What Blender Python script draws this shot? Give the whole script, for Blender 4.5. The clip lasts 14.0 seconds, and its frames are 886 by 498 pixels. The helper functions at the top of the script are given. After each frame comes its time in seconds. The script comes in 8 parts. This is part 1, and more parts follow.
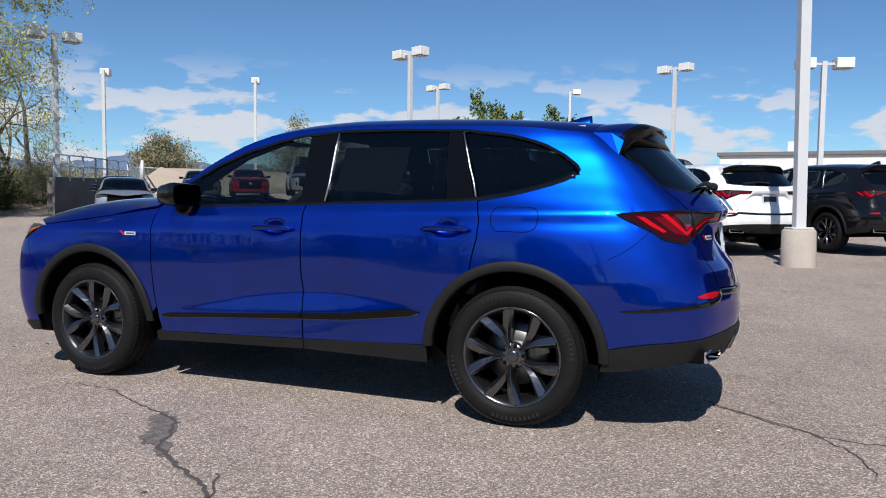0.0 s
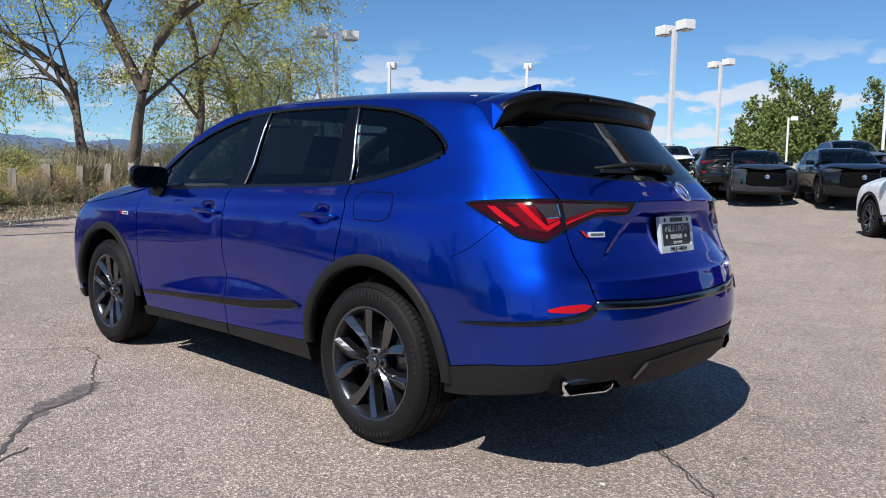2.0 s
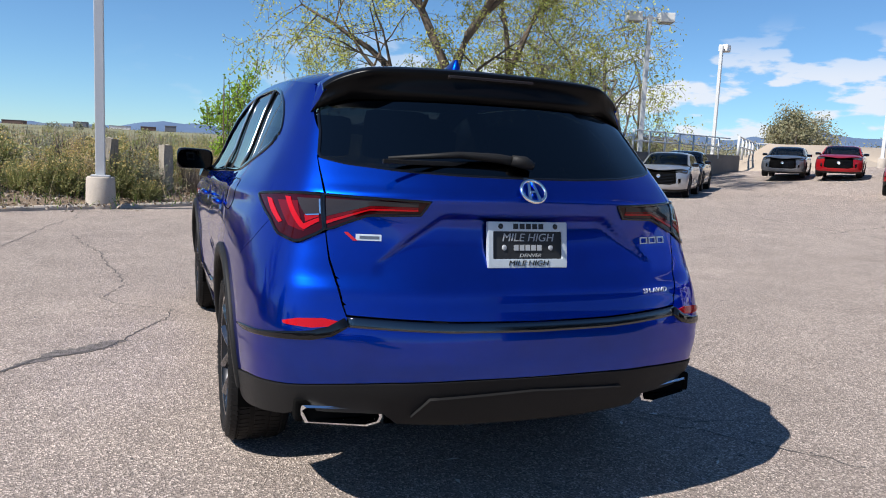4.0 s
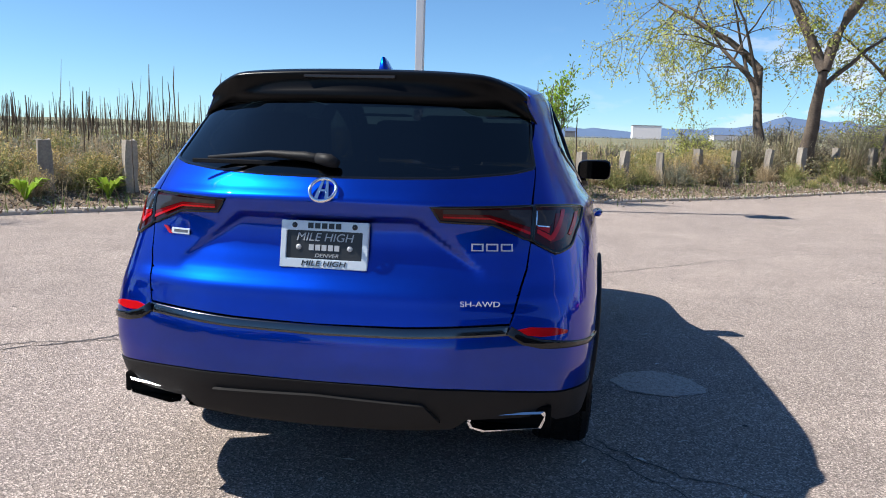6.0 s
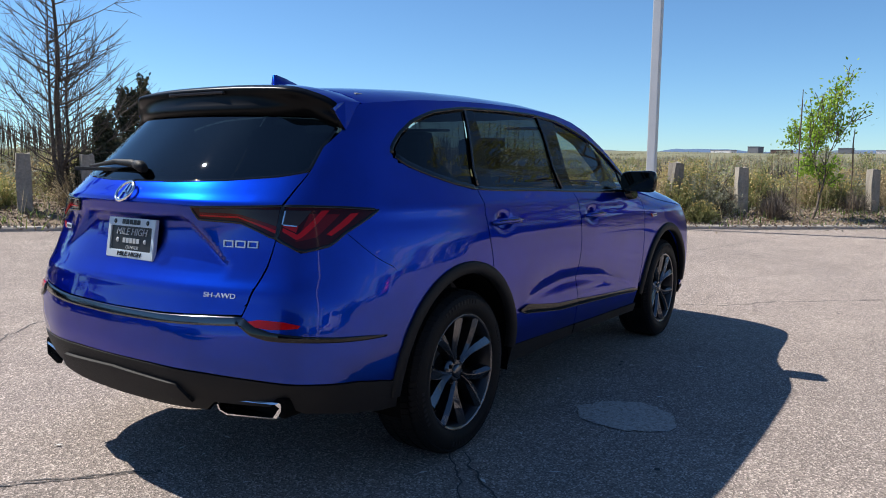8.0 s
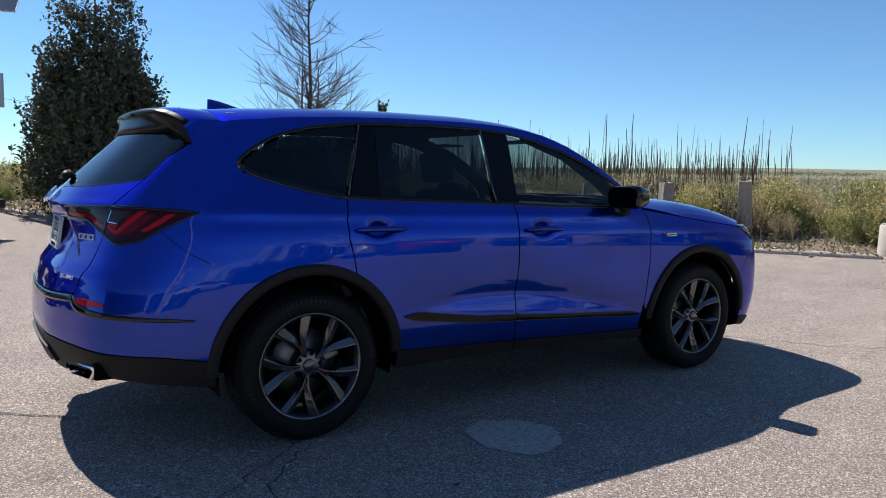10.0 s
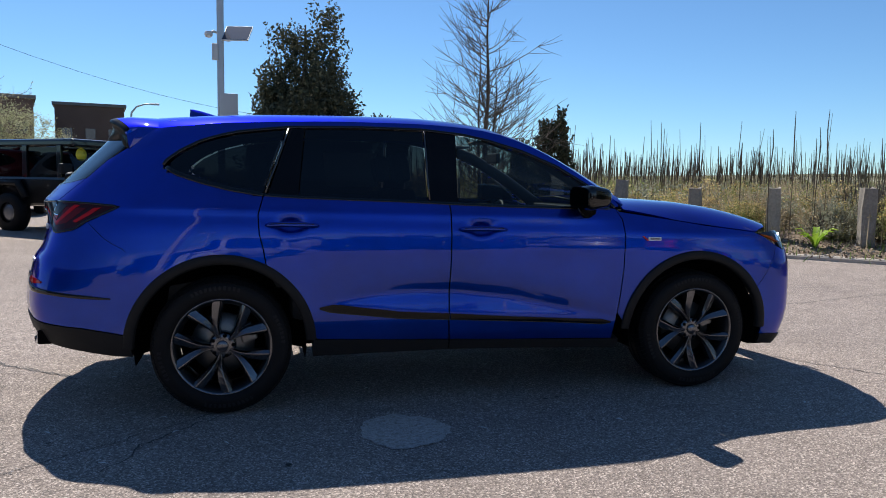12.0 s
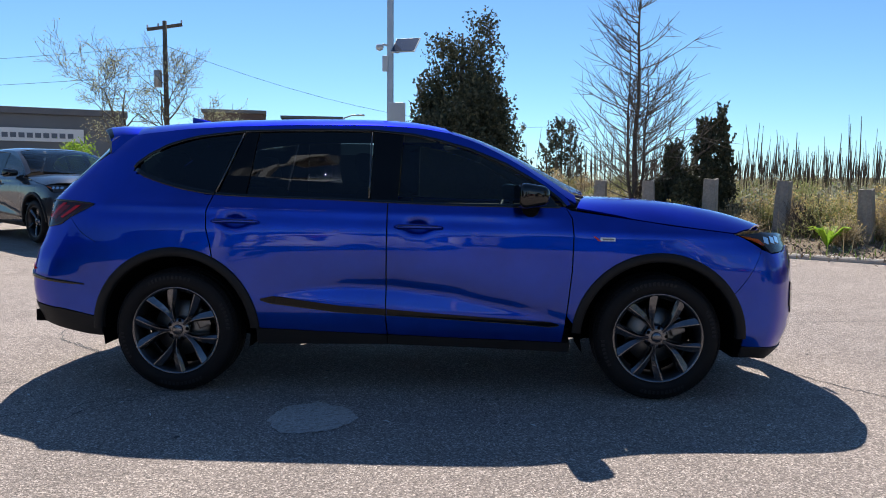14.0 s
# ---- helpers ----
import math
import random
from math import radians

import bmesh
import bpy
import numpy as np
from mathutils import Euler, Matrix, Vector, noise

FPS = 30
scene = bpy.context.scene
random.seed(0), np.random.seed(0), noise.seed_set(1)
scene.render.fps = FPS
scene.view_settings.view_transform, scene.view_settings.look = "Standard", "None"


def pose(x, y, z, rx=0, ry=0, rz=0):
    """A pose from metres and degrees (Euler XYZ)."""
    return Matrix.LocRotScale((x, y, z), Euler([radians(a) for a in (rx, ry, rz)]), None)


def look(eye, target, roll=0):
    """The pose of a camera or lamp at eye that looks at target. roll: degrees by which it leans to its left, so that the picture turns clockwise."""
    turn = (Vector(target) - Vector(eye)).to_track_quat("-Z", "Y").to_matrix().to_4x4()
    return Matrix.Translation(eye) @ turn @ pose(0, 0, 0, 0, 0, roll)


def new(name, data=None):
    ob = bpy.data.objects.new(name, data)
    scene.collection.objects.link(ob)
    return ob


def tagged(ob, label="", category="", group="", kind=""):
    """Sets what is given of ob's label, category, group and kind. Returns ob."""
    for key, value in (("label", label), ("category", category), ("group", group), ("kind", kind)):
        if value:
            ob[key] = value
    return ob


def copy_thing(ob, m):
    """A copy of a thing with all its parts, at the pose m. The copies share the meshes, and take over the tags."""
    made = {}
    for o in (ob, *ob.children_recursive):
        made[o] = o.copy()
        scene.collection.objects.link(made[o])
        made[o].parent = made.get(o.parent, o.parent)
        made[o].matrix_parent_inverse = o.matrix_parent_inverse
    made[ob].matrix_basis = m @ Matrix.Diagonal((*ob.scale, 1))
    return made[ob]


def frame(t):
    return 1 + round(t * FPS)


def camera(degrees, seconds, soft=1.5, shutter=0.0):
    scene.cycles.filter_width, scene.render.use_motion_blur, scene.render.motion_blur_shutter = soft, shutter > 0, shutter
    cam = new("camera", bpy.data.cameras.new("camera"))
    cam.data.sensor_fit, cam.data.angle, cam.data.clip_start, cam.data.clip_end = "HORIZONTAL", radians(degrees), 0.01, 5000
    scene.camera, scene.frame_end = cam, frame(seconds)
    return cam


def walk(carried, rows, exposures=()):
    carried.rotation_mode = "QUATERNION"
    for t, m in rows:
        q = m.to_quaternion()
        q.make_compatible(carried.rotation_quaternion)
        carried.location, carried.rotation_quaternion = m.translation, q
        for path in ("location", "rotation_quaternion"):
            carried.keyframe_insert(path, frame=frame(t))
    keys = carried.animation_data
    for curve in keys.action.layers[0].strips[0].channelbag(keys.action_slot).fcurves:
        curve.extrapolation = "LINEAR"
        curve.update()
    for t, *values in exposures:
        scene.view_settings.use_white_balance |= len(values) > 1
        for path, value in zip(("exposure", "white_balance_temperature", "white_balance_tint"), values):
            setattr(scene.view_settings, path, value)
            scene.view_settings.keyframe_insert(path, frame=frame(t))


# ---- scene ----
cam = camera(61.6, 14.0, 1.0)
PATH = [
    (0, (2.497, -4.698, 1.203), (1.779, -2.837, 1.07), 0.7),
    (0.5, (2.963, -4.409, 1.202), (2.066, -2.626, 1.065), 1.3),
    (1, (3.379, -4.038, 1.215), (2.305, -2.358, 1.059), 1.3),
    (1.5, (3.735, -3.637, 1.215), (2.509, -2.067, 1.033), 1.2),
    (2, (4.008, -3.176, 1.231), (2.639, -1.731, 1.045), 1.1),
    (2.5, (4.278, -2.7, 1.253), (2.769, -1.402, 1.062), 1.3),
    (3, (4.499, -2.191, 1.271), (2.857, -1.069, 1.06), 1.5),
    (3.5, (4.705, -1.694, 1.294), (2.943, -0.774, 1.075), 2.2),
    (3.7, (4.771, -1.504, 1.297), (2.969, -0.668, 1.068), 2.4),
    (6, (4.909, 0.809, 1.361), (2.953, 0.496, 1.083), 1.7),
    (6.5, (4.772, 1.309, 1.33), (2.861, 0.772, 1.083), 0.8),
    (7, (4.618, 1.795, 1.318), (2.778, 1.05, 1.074), 0.8),
    (7.5, (4.425, 2.259, 1.326), (2.677, 1.317, 1.088), 0.6),
    (8, (4.238, 2.719, 1.328), (2.59, 1.612, 1.095), 0.7),
    (8.2, (4.142, 2.887, 1.325), (2.537, 1.717, 1.09), 0.6),
    (10.3, (2.643, 4.488, 1.306), (1.647, 2.763, 1.128), 1.2),
    (10.5, (2.497, 4.59, 1.296), (1.558, 2.832, 1.125), 1.3),
    (11, (2.078, 4.799, 1.306), (1.294, 2.967, 1.139), 1.3),
    (11.5, (1.662, 4.997, 1.301), (1.027, 3.108, 1.132), 1.2),
    (12, (1.253, 5.111, 1.296), (0.77, 3.179, 1.115), 0.9),
    (12.5, (0.859, 5.208, 1.288), (0.527, 3.243, 1.117), 1.0),
    (13, (0.483, 5.291, 1.286), (0.3, 3.306, 1.121), 1.0),
    (13.5, (0.09, 5.311, 1.287), (0.048, 3.318, 1.122), 0.6),
    (14, (-0.337, 5.334, 1.278), (-0.261, 3.343, 1.103), 0.5),
]
walk(cam, [(t, look(eye, target, roll)) for t, eye, target, roll in PATH], exposures=((0, -.02), (2, .15), (3.7, .27), (6, .54), (8.2, .36), (10.3, .30), (11.5, .24), (12, .22), (13, .38), (14, .44)))

# ---- world, sun, exposure ----
SUN_DIR = Vector((0.165, -0.85, 1.0)).normalized()
SUN_EL = math.asin(SUN_DIR.z)
SUN_AZ = math.atan2(SUN_DIR.x, SUN_DIR.y)

world = bpy.data.worlds.new("world")
scene.world = world
world.use_nodes = True
wn, wl = world.node_tree.nodes, world.node_tree.links
wn.clear()
w_out = wn.new("ShaderNodeOutputWorld")
w_bg = wn.new("ShaderNodeBackground")
w_bg.inputs["Strength"].default_value = 0.091
sky = wn.new("ShaderNodeTexSky")
sky.sky_type, sky.sun_disc = "NISHITA", False
sky.sun_elevation, sky.sun_rotation = SUN_EL, SUN_AZ
sky.altitude, sky.air_density, sky.dust_density, sky.ozone_density = 1600, 1.0, 0.15, 3.0
# fair-weather clouds low over the hills to the west and north
w_co = wn.new("ShaderNodeTexCoord")
w_sep = wn.new("ShaderNodeSeparateXYZ")
wl.new(w_co.outputs["Generated"], w_sep.inputs[0])
w_map = wn.new("ShaderNodeMapping")
w_map.inputs["Scale"].default_value = (10.0, 10.0, 30.0)
wl.new(w_co.outputs["Generated"], w_map.inputs[0])
w_no = wn.new("ShaderNodeTexNoise")
w_no.inputs["Scale"].default_value, w_no.inputs["Detail"].default_value = 1.1, 7.0
w_no.inputs["Roughness"].default_value = 0.52
wl.new(w_map.outputs[0], w_no.inputs["Vector"])


def w_math(op, a, b, c=None):
    n = wn.new("ShaderNodeMath")
    n.operation = op
    for i, v in enumerate((a, b, c)):
        if v is None:
            continue
        if isinstance(v, (int, float)):
            n.inputs[i].default_value = v
        else:
            wl.new(v, n.inputs[i])
    return n.outputs[0]


def w_ramp(value, lo, hi):
    n = wn.new("ShaderNodeMapRange")
    n.interpolation_type = "SMOOTHSTEP"
    wl.new(value, n.inputs[0])
    n.inputs[1].default_value, n.inputs[2].default_value = lo, hi
    return n.outputs[0]


side = w_math("ADD", w_math("MULTIPLY", w_sep.outputs[1], 0.97), w_math("MULTIPLY", w_sep.outputs[0], -0.24))
band = w_math("MULTIPLY", w_ramp(w_sep.outputs[2], -0.01, 0.045), w_math("SUBTRACT", 1.0, w_ramp(w_sep.outputs[2], 0.10, 0.19)))
cover = w_math("MULTIPLY", band, w_ramp(side, 0.15, 0.75))
cloud = w_math("MULTIPLY", w_ramp(w_math("ADD", w_no.outputs["Fac"], w_math("MULTIPLY", cover, 0.09)), 0.575, 0.655), cover)
w_mix = wn.new("ShaderNodeMix")
w_mix.data_type = "RGBA"
wl.new(w_math("MULTIPLY", cloud, 0.85), w_mix.inputs[0])
w_tint = wn.new("ShaderNodeMix")
w_tint.data_type, w_tint.blend_type = "RGBA", "MULTIPLY"
w_tint.inputs[0].default_value = 1.0
wl.new(sky.outputs[0], w_tint.inputs[6])
w_tint.inputs[7].default_value = (0.75, 1.01, 1.19, 1)
wl.new(w_tint.outputs[2], w_mix.inputs[6])
w_mix.inputs[7].default_value = (7.8, 8.0, 8.6, 1)
wl.new(w_mix.outputs[2], w_bg.inputs[0])
wl.new(w_bg.outputs[0], w_out.inputs[0])

sun = new("sun", bpy.data.lights.new("sun", "SUN"))
sun.data.energy, sun.data.angle, sun.data.color = 5.8, radians(0.53), (1.0, 0.955, 0.89)
sun.matrix_world = look(SUN_DIR * 60, (0, 0, 0))

# ---- materials ----
def shader(name):
    m = bpy.data.materials.new(name)
    m.use_nodes = True
    return m, m.node_tree.nodes, m.node_tree.links, m.node_tree.nodes["Principled BSDF"]


def coords(n, l, scale=1.0, where="Object"):
    c = n.new("ShaderNodeTexCoord")
    mp = n.new("ShaderNodeMapping")
    mp.inputs["Scale"].default_value = (scale,) * 3 if isinstance(scale, (int, float)) else scale
    l.new(c.outputs[where], mp.inputs[0])
    return mp.outputs[0]


def noise_tex(n, l, vec, scale, detail=4.0, rough=0.6):
    t = n.new("ShaderNodeTexNoise")
    t.inputs["Scale"].default_value, t.inputs["Detail"].default_value, t.inputs["Roughness"].default_value = scale, detail, rough
    l.new(vec, t.inputs["Vector"])
    return t.outputs["Fac"]


def ramp(n, l, fac, stops):
    r = n.new("ShaderNodeValToRGB")
    el = r.color_ramp.elements
    while len(el) < len(stops):
        el.new(0.5)
    for e, (p, c) in zip(el, stops):
        e.position, e.color = p, (*c, 1)
    l.new(fac, r.inputs[0])
    return r.outputs[0]


def mixed(n, l, fac, a, b, mode="MIX"):
    x = n.new("ShaderNodeMix")
    x.data_type, x.blend_type = "RGBA", mode
    for i, v in ((0, fac), (6, a), (7, b)):
        if isinstance(v, (int, float)):
            x.inputs[i].default_value = v
        elif isinstance(v, tuple):
            x.inputs[i].default_value = (*v, 1)
        else:
            l.new(v, x.inputs[i])
    return x.outputs[2]


def bumped(n, l, b, height, strength, distance):
    k = n.new("ShaderNodeBump")
    k.inputs["Strength"].default_value, k.inputs["Distance"].default_value = strength, distance
    l.new(height, k.inputs["Height"])
    l.new(k.outputs[0], b.inputs["Normal"])


def surface(name, colour, rough=0.5, metal=0.0, grain=30.0, vary=0.15, blot=2.0, bump=0.0, spec=0.5, coat=0.0, random=0.0):
    """A plain surface with grain and larger blotches round its base colour."""
    m, n, l, b = shader(name)
    v = coords(n, l)
    f, g = noise_tex(n, l, v, grain, 5), noise_tex(n, l, v, blot, 3)
    lo, hi = tuple(c * (1 - vary) for c in colour), tuple(min(1, c * (1 + vary)) for c in colour)
    col = mixed(n, l, 0.5, ramp(n, l, f, [(0.3, lo), (0.7, hi)]), ramp(n, l, g, [(0.3, lo), (0.7, hi)]))
    if random:
        o = n.new("ShaderNodeObjectInfo")
        h = n.new("ShaderNodeHueSaturation")
        r = n.new("ShaderNodeMapRange")
        l.new(o.outputs["Random"], r.inputs[0])
        r.inputs[3].default_value, r.inputs[4].default_value = 1 - random, 1 + random
        l.new(r.outputs[0], h.inputs["Value"])
        l.new(col, h.inputs["Color"])
        col = h.outputs[0]
    l.new(col, b.inputs["Base Color"])
    b.inputs["Roughness"].default_value, b.inputs["Metallic"].default_value = rough, metal
    b.inputs["Specular IOR Level"].default_value, b.inputs["Coat Weight"].default_value = spec, coat
    if bump:
        bumped(n, l, b, f, bump, 0.01)
    return m


def car_paint(name, colour, metal=0.6, rough=0.32):
    """Pearl paint: flakes in the base, a clear coat with slight unevenness over it."""
    m, n, l, b = shader(name)
    v = coords(n, l)
    flake = noise_tex(n, l, v, 900, 2)
    mottle = noise_tex(n, l, v, 3.0, 4)
    lo, hi = tuple(c * 0.82 for c in colour), tuple(min(1, c * 1.18) for c in colour)
    l.new(mixed(n, l, 0.35, ramp(n, l, mottle, [(0.35, lo), (0.65, hi)]), ramp(n, l, flake, [(0.35, lo), (0.65, hi)])), b.inputs["Base Color"])
    b.inputs["Metallic"].default_value, b.inputs["Roughness"].default_value = metal, rough
    b.inputs["Coat Weight"].default_value, b.inputs["Coat Roughness"].default_value = 1.0, 0.015
    b.inputs["Coat IOR"].default_value = 1.47
    b.inputs["Specular Tint"].default_value = (*(min(1.0, 0.12 + 1.6 * c) for c in colour), 1)
    return m


def tinted(name, colour, clear, rough=0.0, mirror=0.045):
    """Window glass: lets light through by its tint and mirrors more at a slant."""
    m, n, l, b = shader(name)
    n.remove(b)
    out = n["Material Output"]
    tr, gl, fr, mx = n.new("ShaderNodeBsdfTransparent"), n.new("ShaderNodeBsdfGlossy"), n.new("ShaderNodeLayerWeight"), n.new("ShaderNodeMixShader")
    po, sc = n.new("ShaderNodeMath"), n.new("ShaderNodeMath")
    tr.inputs[0].default_value = (*(c * clear for c in colour), 1)
    gl.inputs["Roughness"].default_value = rough
    fr.inputs["Blend"].default_value = 0.5
    po.operation, sc.operation = "POWER", "MULTIPLY_ADD"
    l.new(fr.outputs["Facing"], po.inputs[0])
    po.inputs[1].default_value = 5.0
    l.new(po.outputs[0], sc.inputs[0])
    sc.inputs[1].default_value, sc.inputs[2].default_value = 0.95, mirror
    l.new(sc.outputs[0], mx.inputs[0])
    l.new(tr.outputs[0], mx.inputs[1])
    l.new(gl.outputs[0], mx.inputs[2])
    l.new(mx.outputs[0], out.inputs[0])
    return m


def clear_lamp(name, colour, emit=0.0):
    m, n, l, b = shader(name)
    b.inputs["Base Color"].default_value = (*colour, 1)
    b.inputs["Roughness"].default_value = 0.08
    b.inputs["Specular IOR Level"].default_value = 0.3
    v = coords(n, l)
    bumped(n, l, b, noise_tex(n, l, v, 90, 1), 0.04, 0.001)
    return m


def asphalt(name="asphalt", mottle=0.0):
    m, n, l, b = shader(name)
    v = coords(n, l)
    vor = n.new("ShaderNodeTexVoronoi")
    vor.inputs["Scale"].default_value = 135
    l.new(v, vor.inputs["Vector"])
    stone = n.new("ShaderNodeSeparateColor")
    l.new(vor.outputs["Color"], stone.inputs[0])
    chips = ramp(n, l, stone.outputs[0], [(0.0, (0.07, 0.063, 0.06)), (0.4, (0.20, 0.174, 0.156)), (0.78, (0.34, 0.293, 0.26)), (1.0, (0.72, 0.64, 0.58))])
    fine = noise_tex(n, l, v, 260, 3)
    tar = ramp(n, l, fine, [(0.35, (0.12, 0.108, 0.10)), (0.62, (0.30, 0.26, 0.235))])
    mott = noise_tex(n, l, v, 1.6, 6, 0.65)
    wide = noise_tex(n, l, v, 0.22, 4, 0.6)
    col = mixed(n, l, 0.30, chips, tar)
    col = mixed(n, l, 0.06, col, (0.245, 0.213, 0.193))
    col = mixed(n, l, 1.0, col, ramp(n, l, mott, [(0.3, (1.12, 1.075, 1.05)), (0.7, (1.44, 1.385, 1.345))]), "MULTIPLY")
    col = mixed(n, l, 1.0, col, ramp(n, l, wide, [(0.3, (0.86, 0.86, 0.87)), (0.7, (1.08, 1.07, 1.06))]), "MULTIPLY")
    spots = noise_tex(n, l, v, 5.5, 2, 0.4)
    col = mixed(n, l, ramp(n, l, spots, [(0.70, (0, 0, 0)), (0.78, (0.5, 0.5, 0.5))]), col, (0.09, 0.083, 0.08))
    if mottle:
        col = mixed(n, l, ramp(n, l, noise_tex(n, l, v, 38, 4, 0.7), [(0.34, (0.15, 0.15, 0.15)), (0.58, (mottle, mottle, mottle))]), col, (0.62, 0.57, 0.52))
    l.new(col, b.inputs["Base Color"])
    b.inputs["Roughness"].default_value, b.inputs["Specular IOR Level"].default_value = 0.92, 0.25
    hsum = mixed(n, l, 0.5, vor.outputs["Distance"], fine)
    bumped(n, l, b, hsum, 0.8, 0.014)
    return m


M_ASPHALT = asphalt()
M_TAR = surface("tar_crack", (0.065, 0.058, 0.056), 0.8, grain=60, vary=0.4, bump=0.4)
M_PATCH = surface("tar_patch", (0.16, 0.142, 0.136), 0.95, grain=170, vary=0.75, blot=22, bump=1.0, spec=0.15)
M_PALEPATCH = asphalt("dusty_asphalt", 0.7)
M_CONCRETE = surface("concrete", (0.42, 0.37, 0.32), 0.9, grain=60, vary=0.22, blot=2, bump=0.4)
M_DIRT = surface("dry_earth", (0.18, 0.13, 0.088), 0.95, grain=14, vary=0.5, blot=0.9, bump=0.9)
M_FIELD = surface("dry_field", (0.165, 0.16, 0.09), 0.95, grain=1.2, vary=0.5, blot=0.12, bump=0.6)
M_BLUE = car_paint("blue_pearl_paint", (0.0003, 0.037, 0.38), 0.98, 0.33)
M_WHITE = car_paint("white_car_paint", (0.75, 0.76, 0.77), 0.0, 0.4)
M_BLACKP = car_paint("black_car_paint", (0.004, 0.0042, 0.005), 0.0, 0.3)
M_GREYP = car_paint("grey_car_paint", (0.17, 0.18, 0.20), 0.6, 0.35)
M_SILVER = car_paint("silver_car_paint", (0.42, 0.43, 0.45), 0.7, 0.32)
M_REDP = car_paint("red_car_paint", (0.36, 0.006, 0.012), 0.4, 0.35)
M_SLATE = car_paint("slate_car_paint", (0.045, 0.048, 0.058), 0.6, 0.32)
M_MAROON = car_paint("maroon_car_paint", (0.10, 0.006, 0.012), 0.4, 0.35)
M_CLAD = surface("black_plastic_cladding", (0.012, 0.012, 0.0125), 0.55, grain=300, vary=0.25, bump=0.15, spec=0.2)
M_GLOSS = surface("gloss_black_trim", (0.004, 0.004, 0.005), 0.03, grain=30, vary=0.3, spec=0.5)
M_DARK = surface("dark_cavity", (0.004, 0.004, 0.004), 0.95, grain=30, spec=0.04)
M_CHROME = surface("chrome", (0.82, 0.83, 0.85), 0.10, 1.0, grain=60, vary=0.05)
M_DKCHROME = surface("dark_chrome_strip", (0.11, 0.115, 0.125), 0.14, 1.0, grain=60, vary=0.1)
M_BEADSUN = surface("satin_silver", (0.62, 0.63, 0.66), 0.28, 1.0, grain=60, vary=0.06)
M_MIRROR = surface("dimmed_mirror", (0.016, 0.017, 0.018), 0.02, 1.0, grain=60, vary=0.05)
M_RUBBER = surface("tyre_rubber", (0.008, 0.008, 0.0085), 0.62, grain=120, vary=0.3, bump=0.2, spec=0.16)
M_RUBBERTXT = surface("tyre_lettering", (0.016, 0.016, 0.017), 0.6, grain=120, vary=0.2, spec=0.2)
M_RIM = surface("gunmetal_alloy", (0.13, 0.133, 0.145), 0.22, 0.95, grain=90, vary=0.08, coat=0.4)
M_RIMIN = surface("dark_alloy", (0.035, 0.036, 0.040), 0.32, 0.8, grain=90, vary=0.1)
M_DISC = surface("brake_steel", (0.22, 0.215, 0.205), 0.45, 1.0, grain=80, vary=0.15)
M_LAMPRED = clear_lamp("red_lamp_lens", (0.30, 0.004, 0.008))
M_LAMPDEEP = clear_lamp("dark_red_lamp_lens", (0.030, 0.001, 0.002))
M_LAMPFIELD = clear_lamp("mid_red_lamp_field", (0.11, 0.002, 0.004))
M_LAMPGLOW = clear_lamp("bright_red_reflector", (0.42, 0.004, 0.008))
M_LAMPCLEAR = clear_lamp("smoked_lamp_lens", (0.030, 0.026, 0.028))
M_AMBER = clear_lamp("amber_reflector", (0.40, 0.085, 0.008))
M_HEAD = clear_lamp("headlamp_lens", (0.035, 0.037, 0.04))
M_PILLAR = surface("piano_black_pillar", (0.003, 0.003, 0.0035), 0.05, grain=30, vary=0.2, spec=0.22)
M_GLASS_DARK = tinted("dark_privacy_glass", (0.80, 0.90, 0.97), 0.08)
M_SHELL = surface("satin_black_spoiler", (0.003, 0.003, 0.0035), 0.30, grain=30, vary=0.2, spec=0.14)
M_GLASS_BACK = tinted("dark_rear_glass", (0.80, 0.90, 0.97), 0.03, 0.01, 0.075)
M_BEAD = surface("polished_dark_trim", (0.02, 0.02, 0.022), 0.14, 0.0, grain=60, vary=0.1, spec=0.9)
M_GLASS = tinted("side_window_glass", (0.88, 0.97, 0.93), 0.38)
M_GLASS_FRONT = tinted("windscreen_glass", (0.92, 1.0, 0.97), 0.8)
M_SEAT = surface("dark_leather", (0.05, 0.048, 0.047), 0.55, grain=70, vary=0.2, bump=0.3)
M_CABIN = surface("cabin_plastic", (0.05, 0.049, 0.049), 0.6, grain=90, vary=0.2)
M_LINER = surface("headliner_cloth", (0.36, 0.35, 0.33), 0.95, grain=200, vary=0.1)
M_PAPER = surface("sticker_paper", (0.62, 0.62, 0.58), 0.8, grain=40, vary=0.06)
M_STICKER = surface("yellow_sticker", (0.75, 0.62, 0.04), 0.5, grain=60, vary=0.05)
M_PLATE = surface("plate_black", (0.02, 0.021, 0.022), 0.35, grain=40, vary=0.1)
M_PLATEFR = surface("plate_frame_silver", (0.62, 0.68, 0.72), 0.35, 0.3, grain=60, vary=0.06)
M_PLATETXT = surface("plate_lettering", (0.42, 0.44, 0.45), 0.4, 0.2, grain=60, vary=0.05)
M_BADGE_RED = surface("badge_red", (0.55, 0.02, 0.03), 0.3, 0.3, grain=60, vary=0.05)


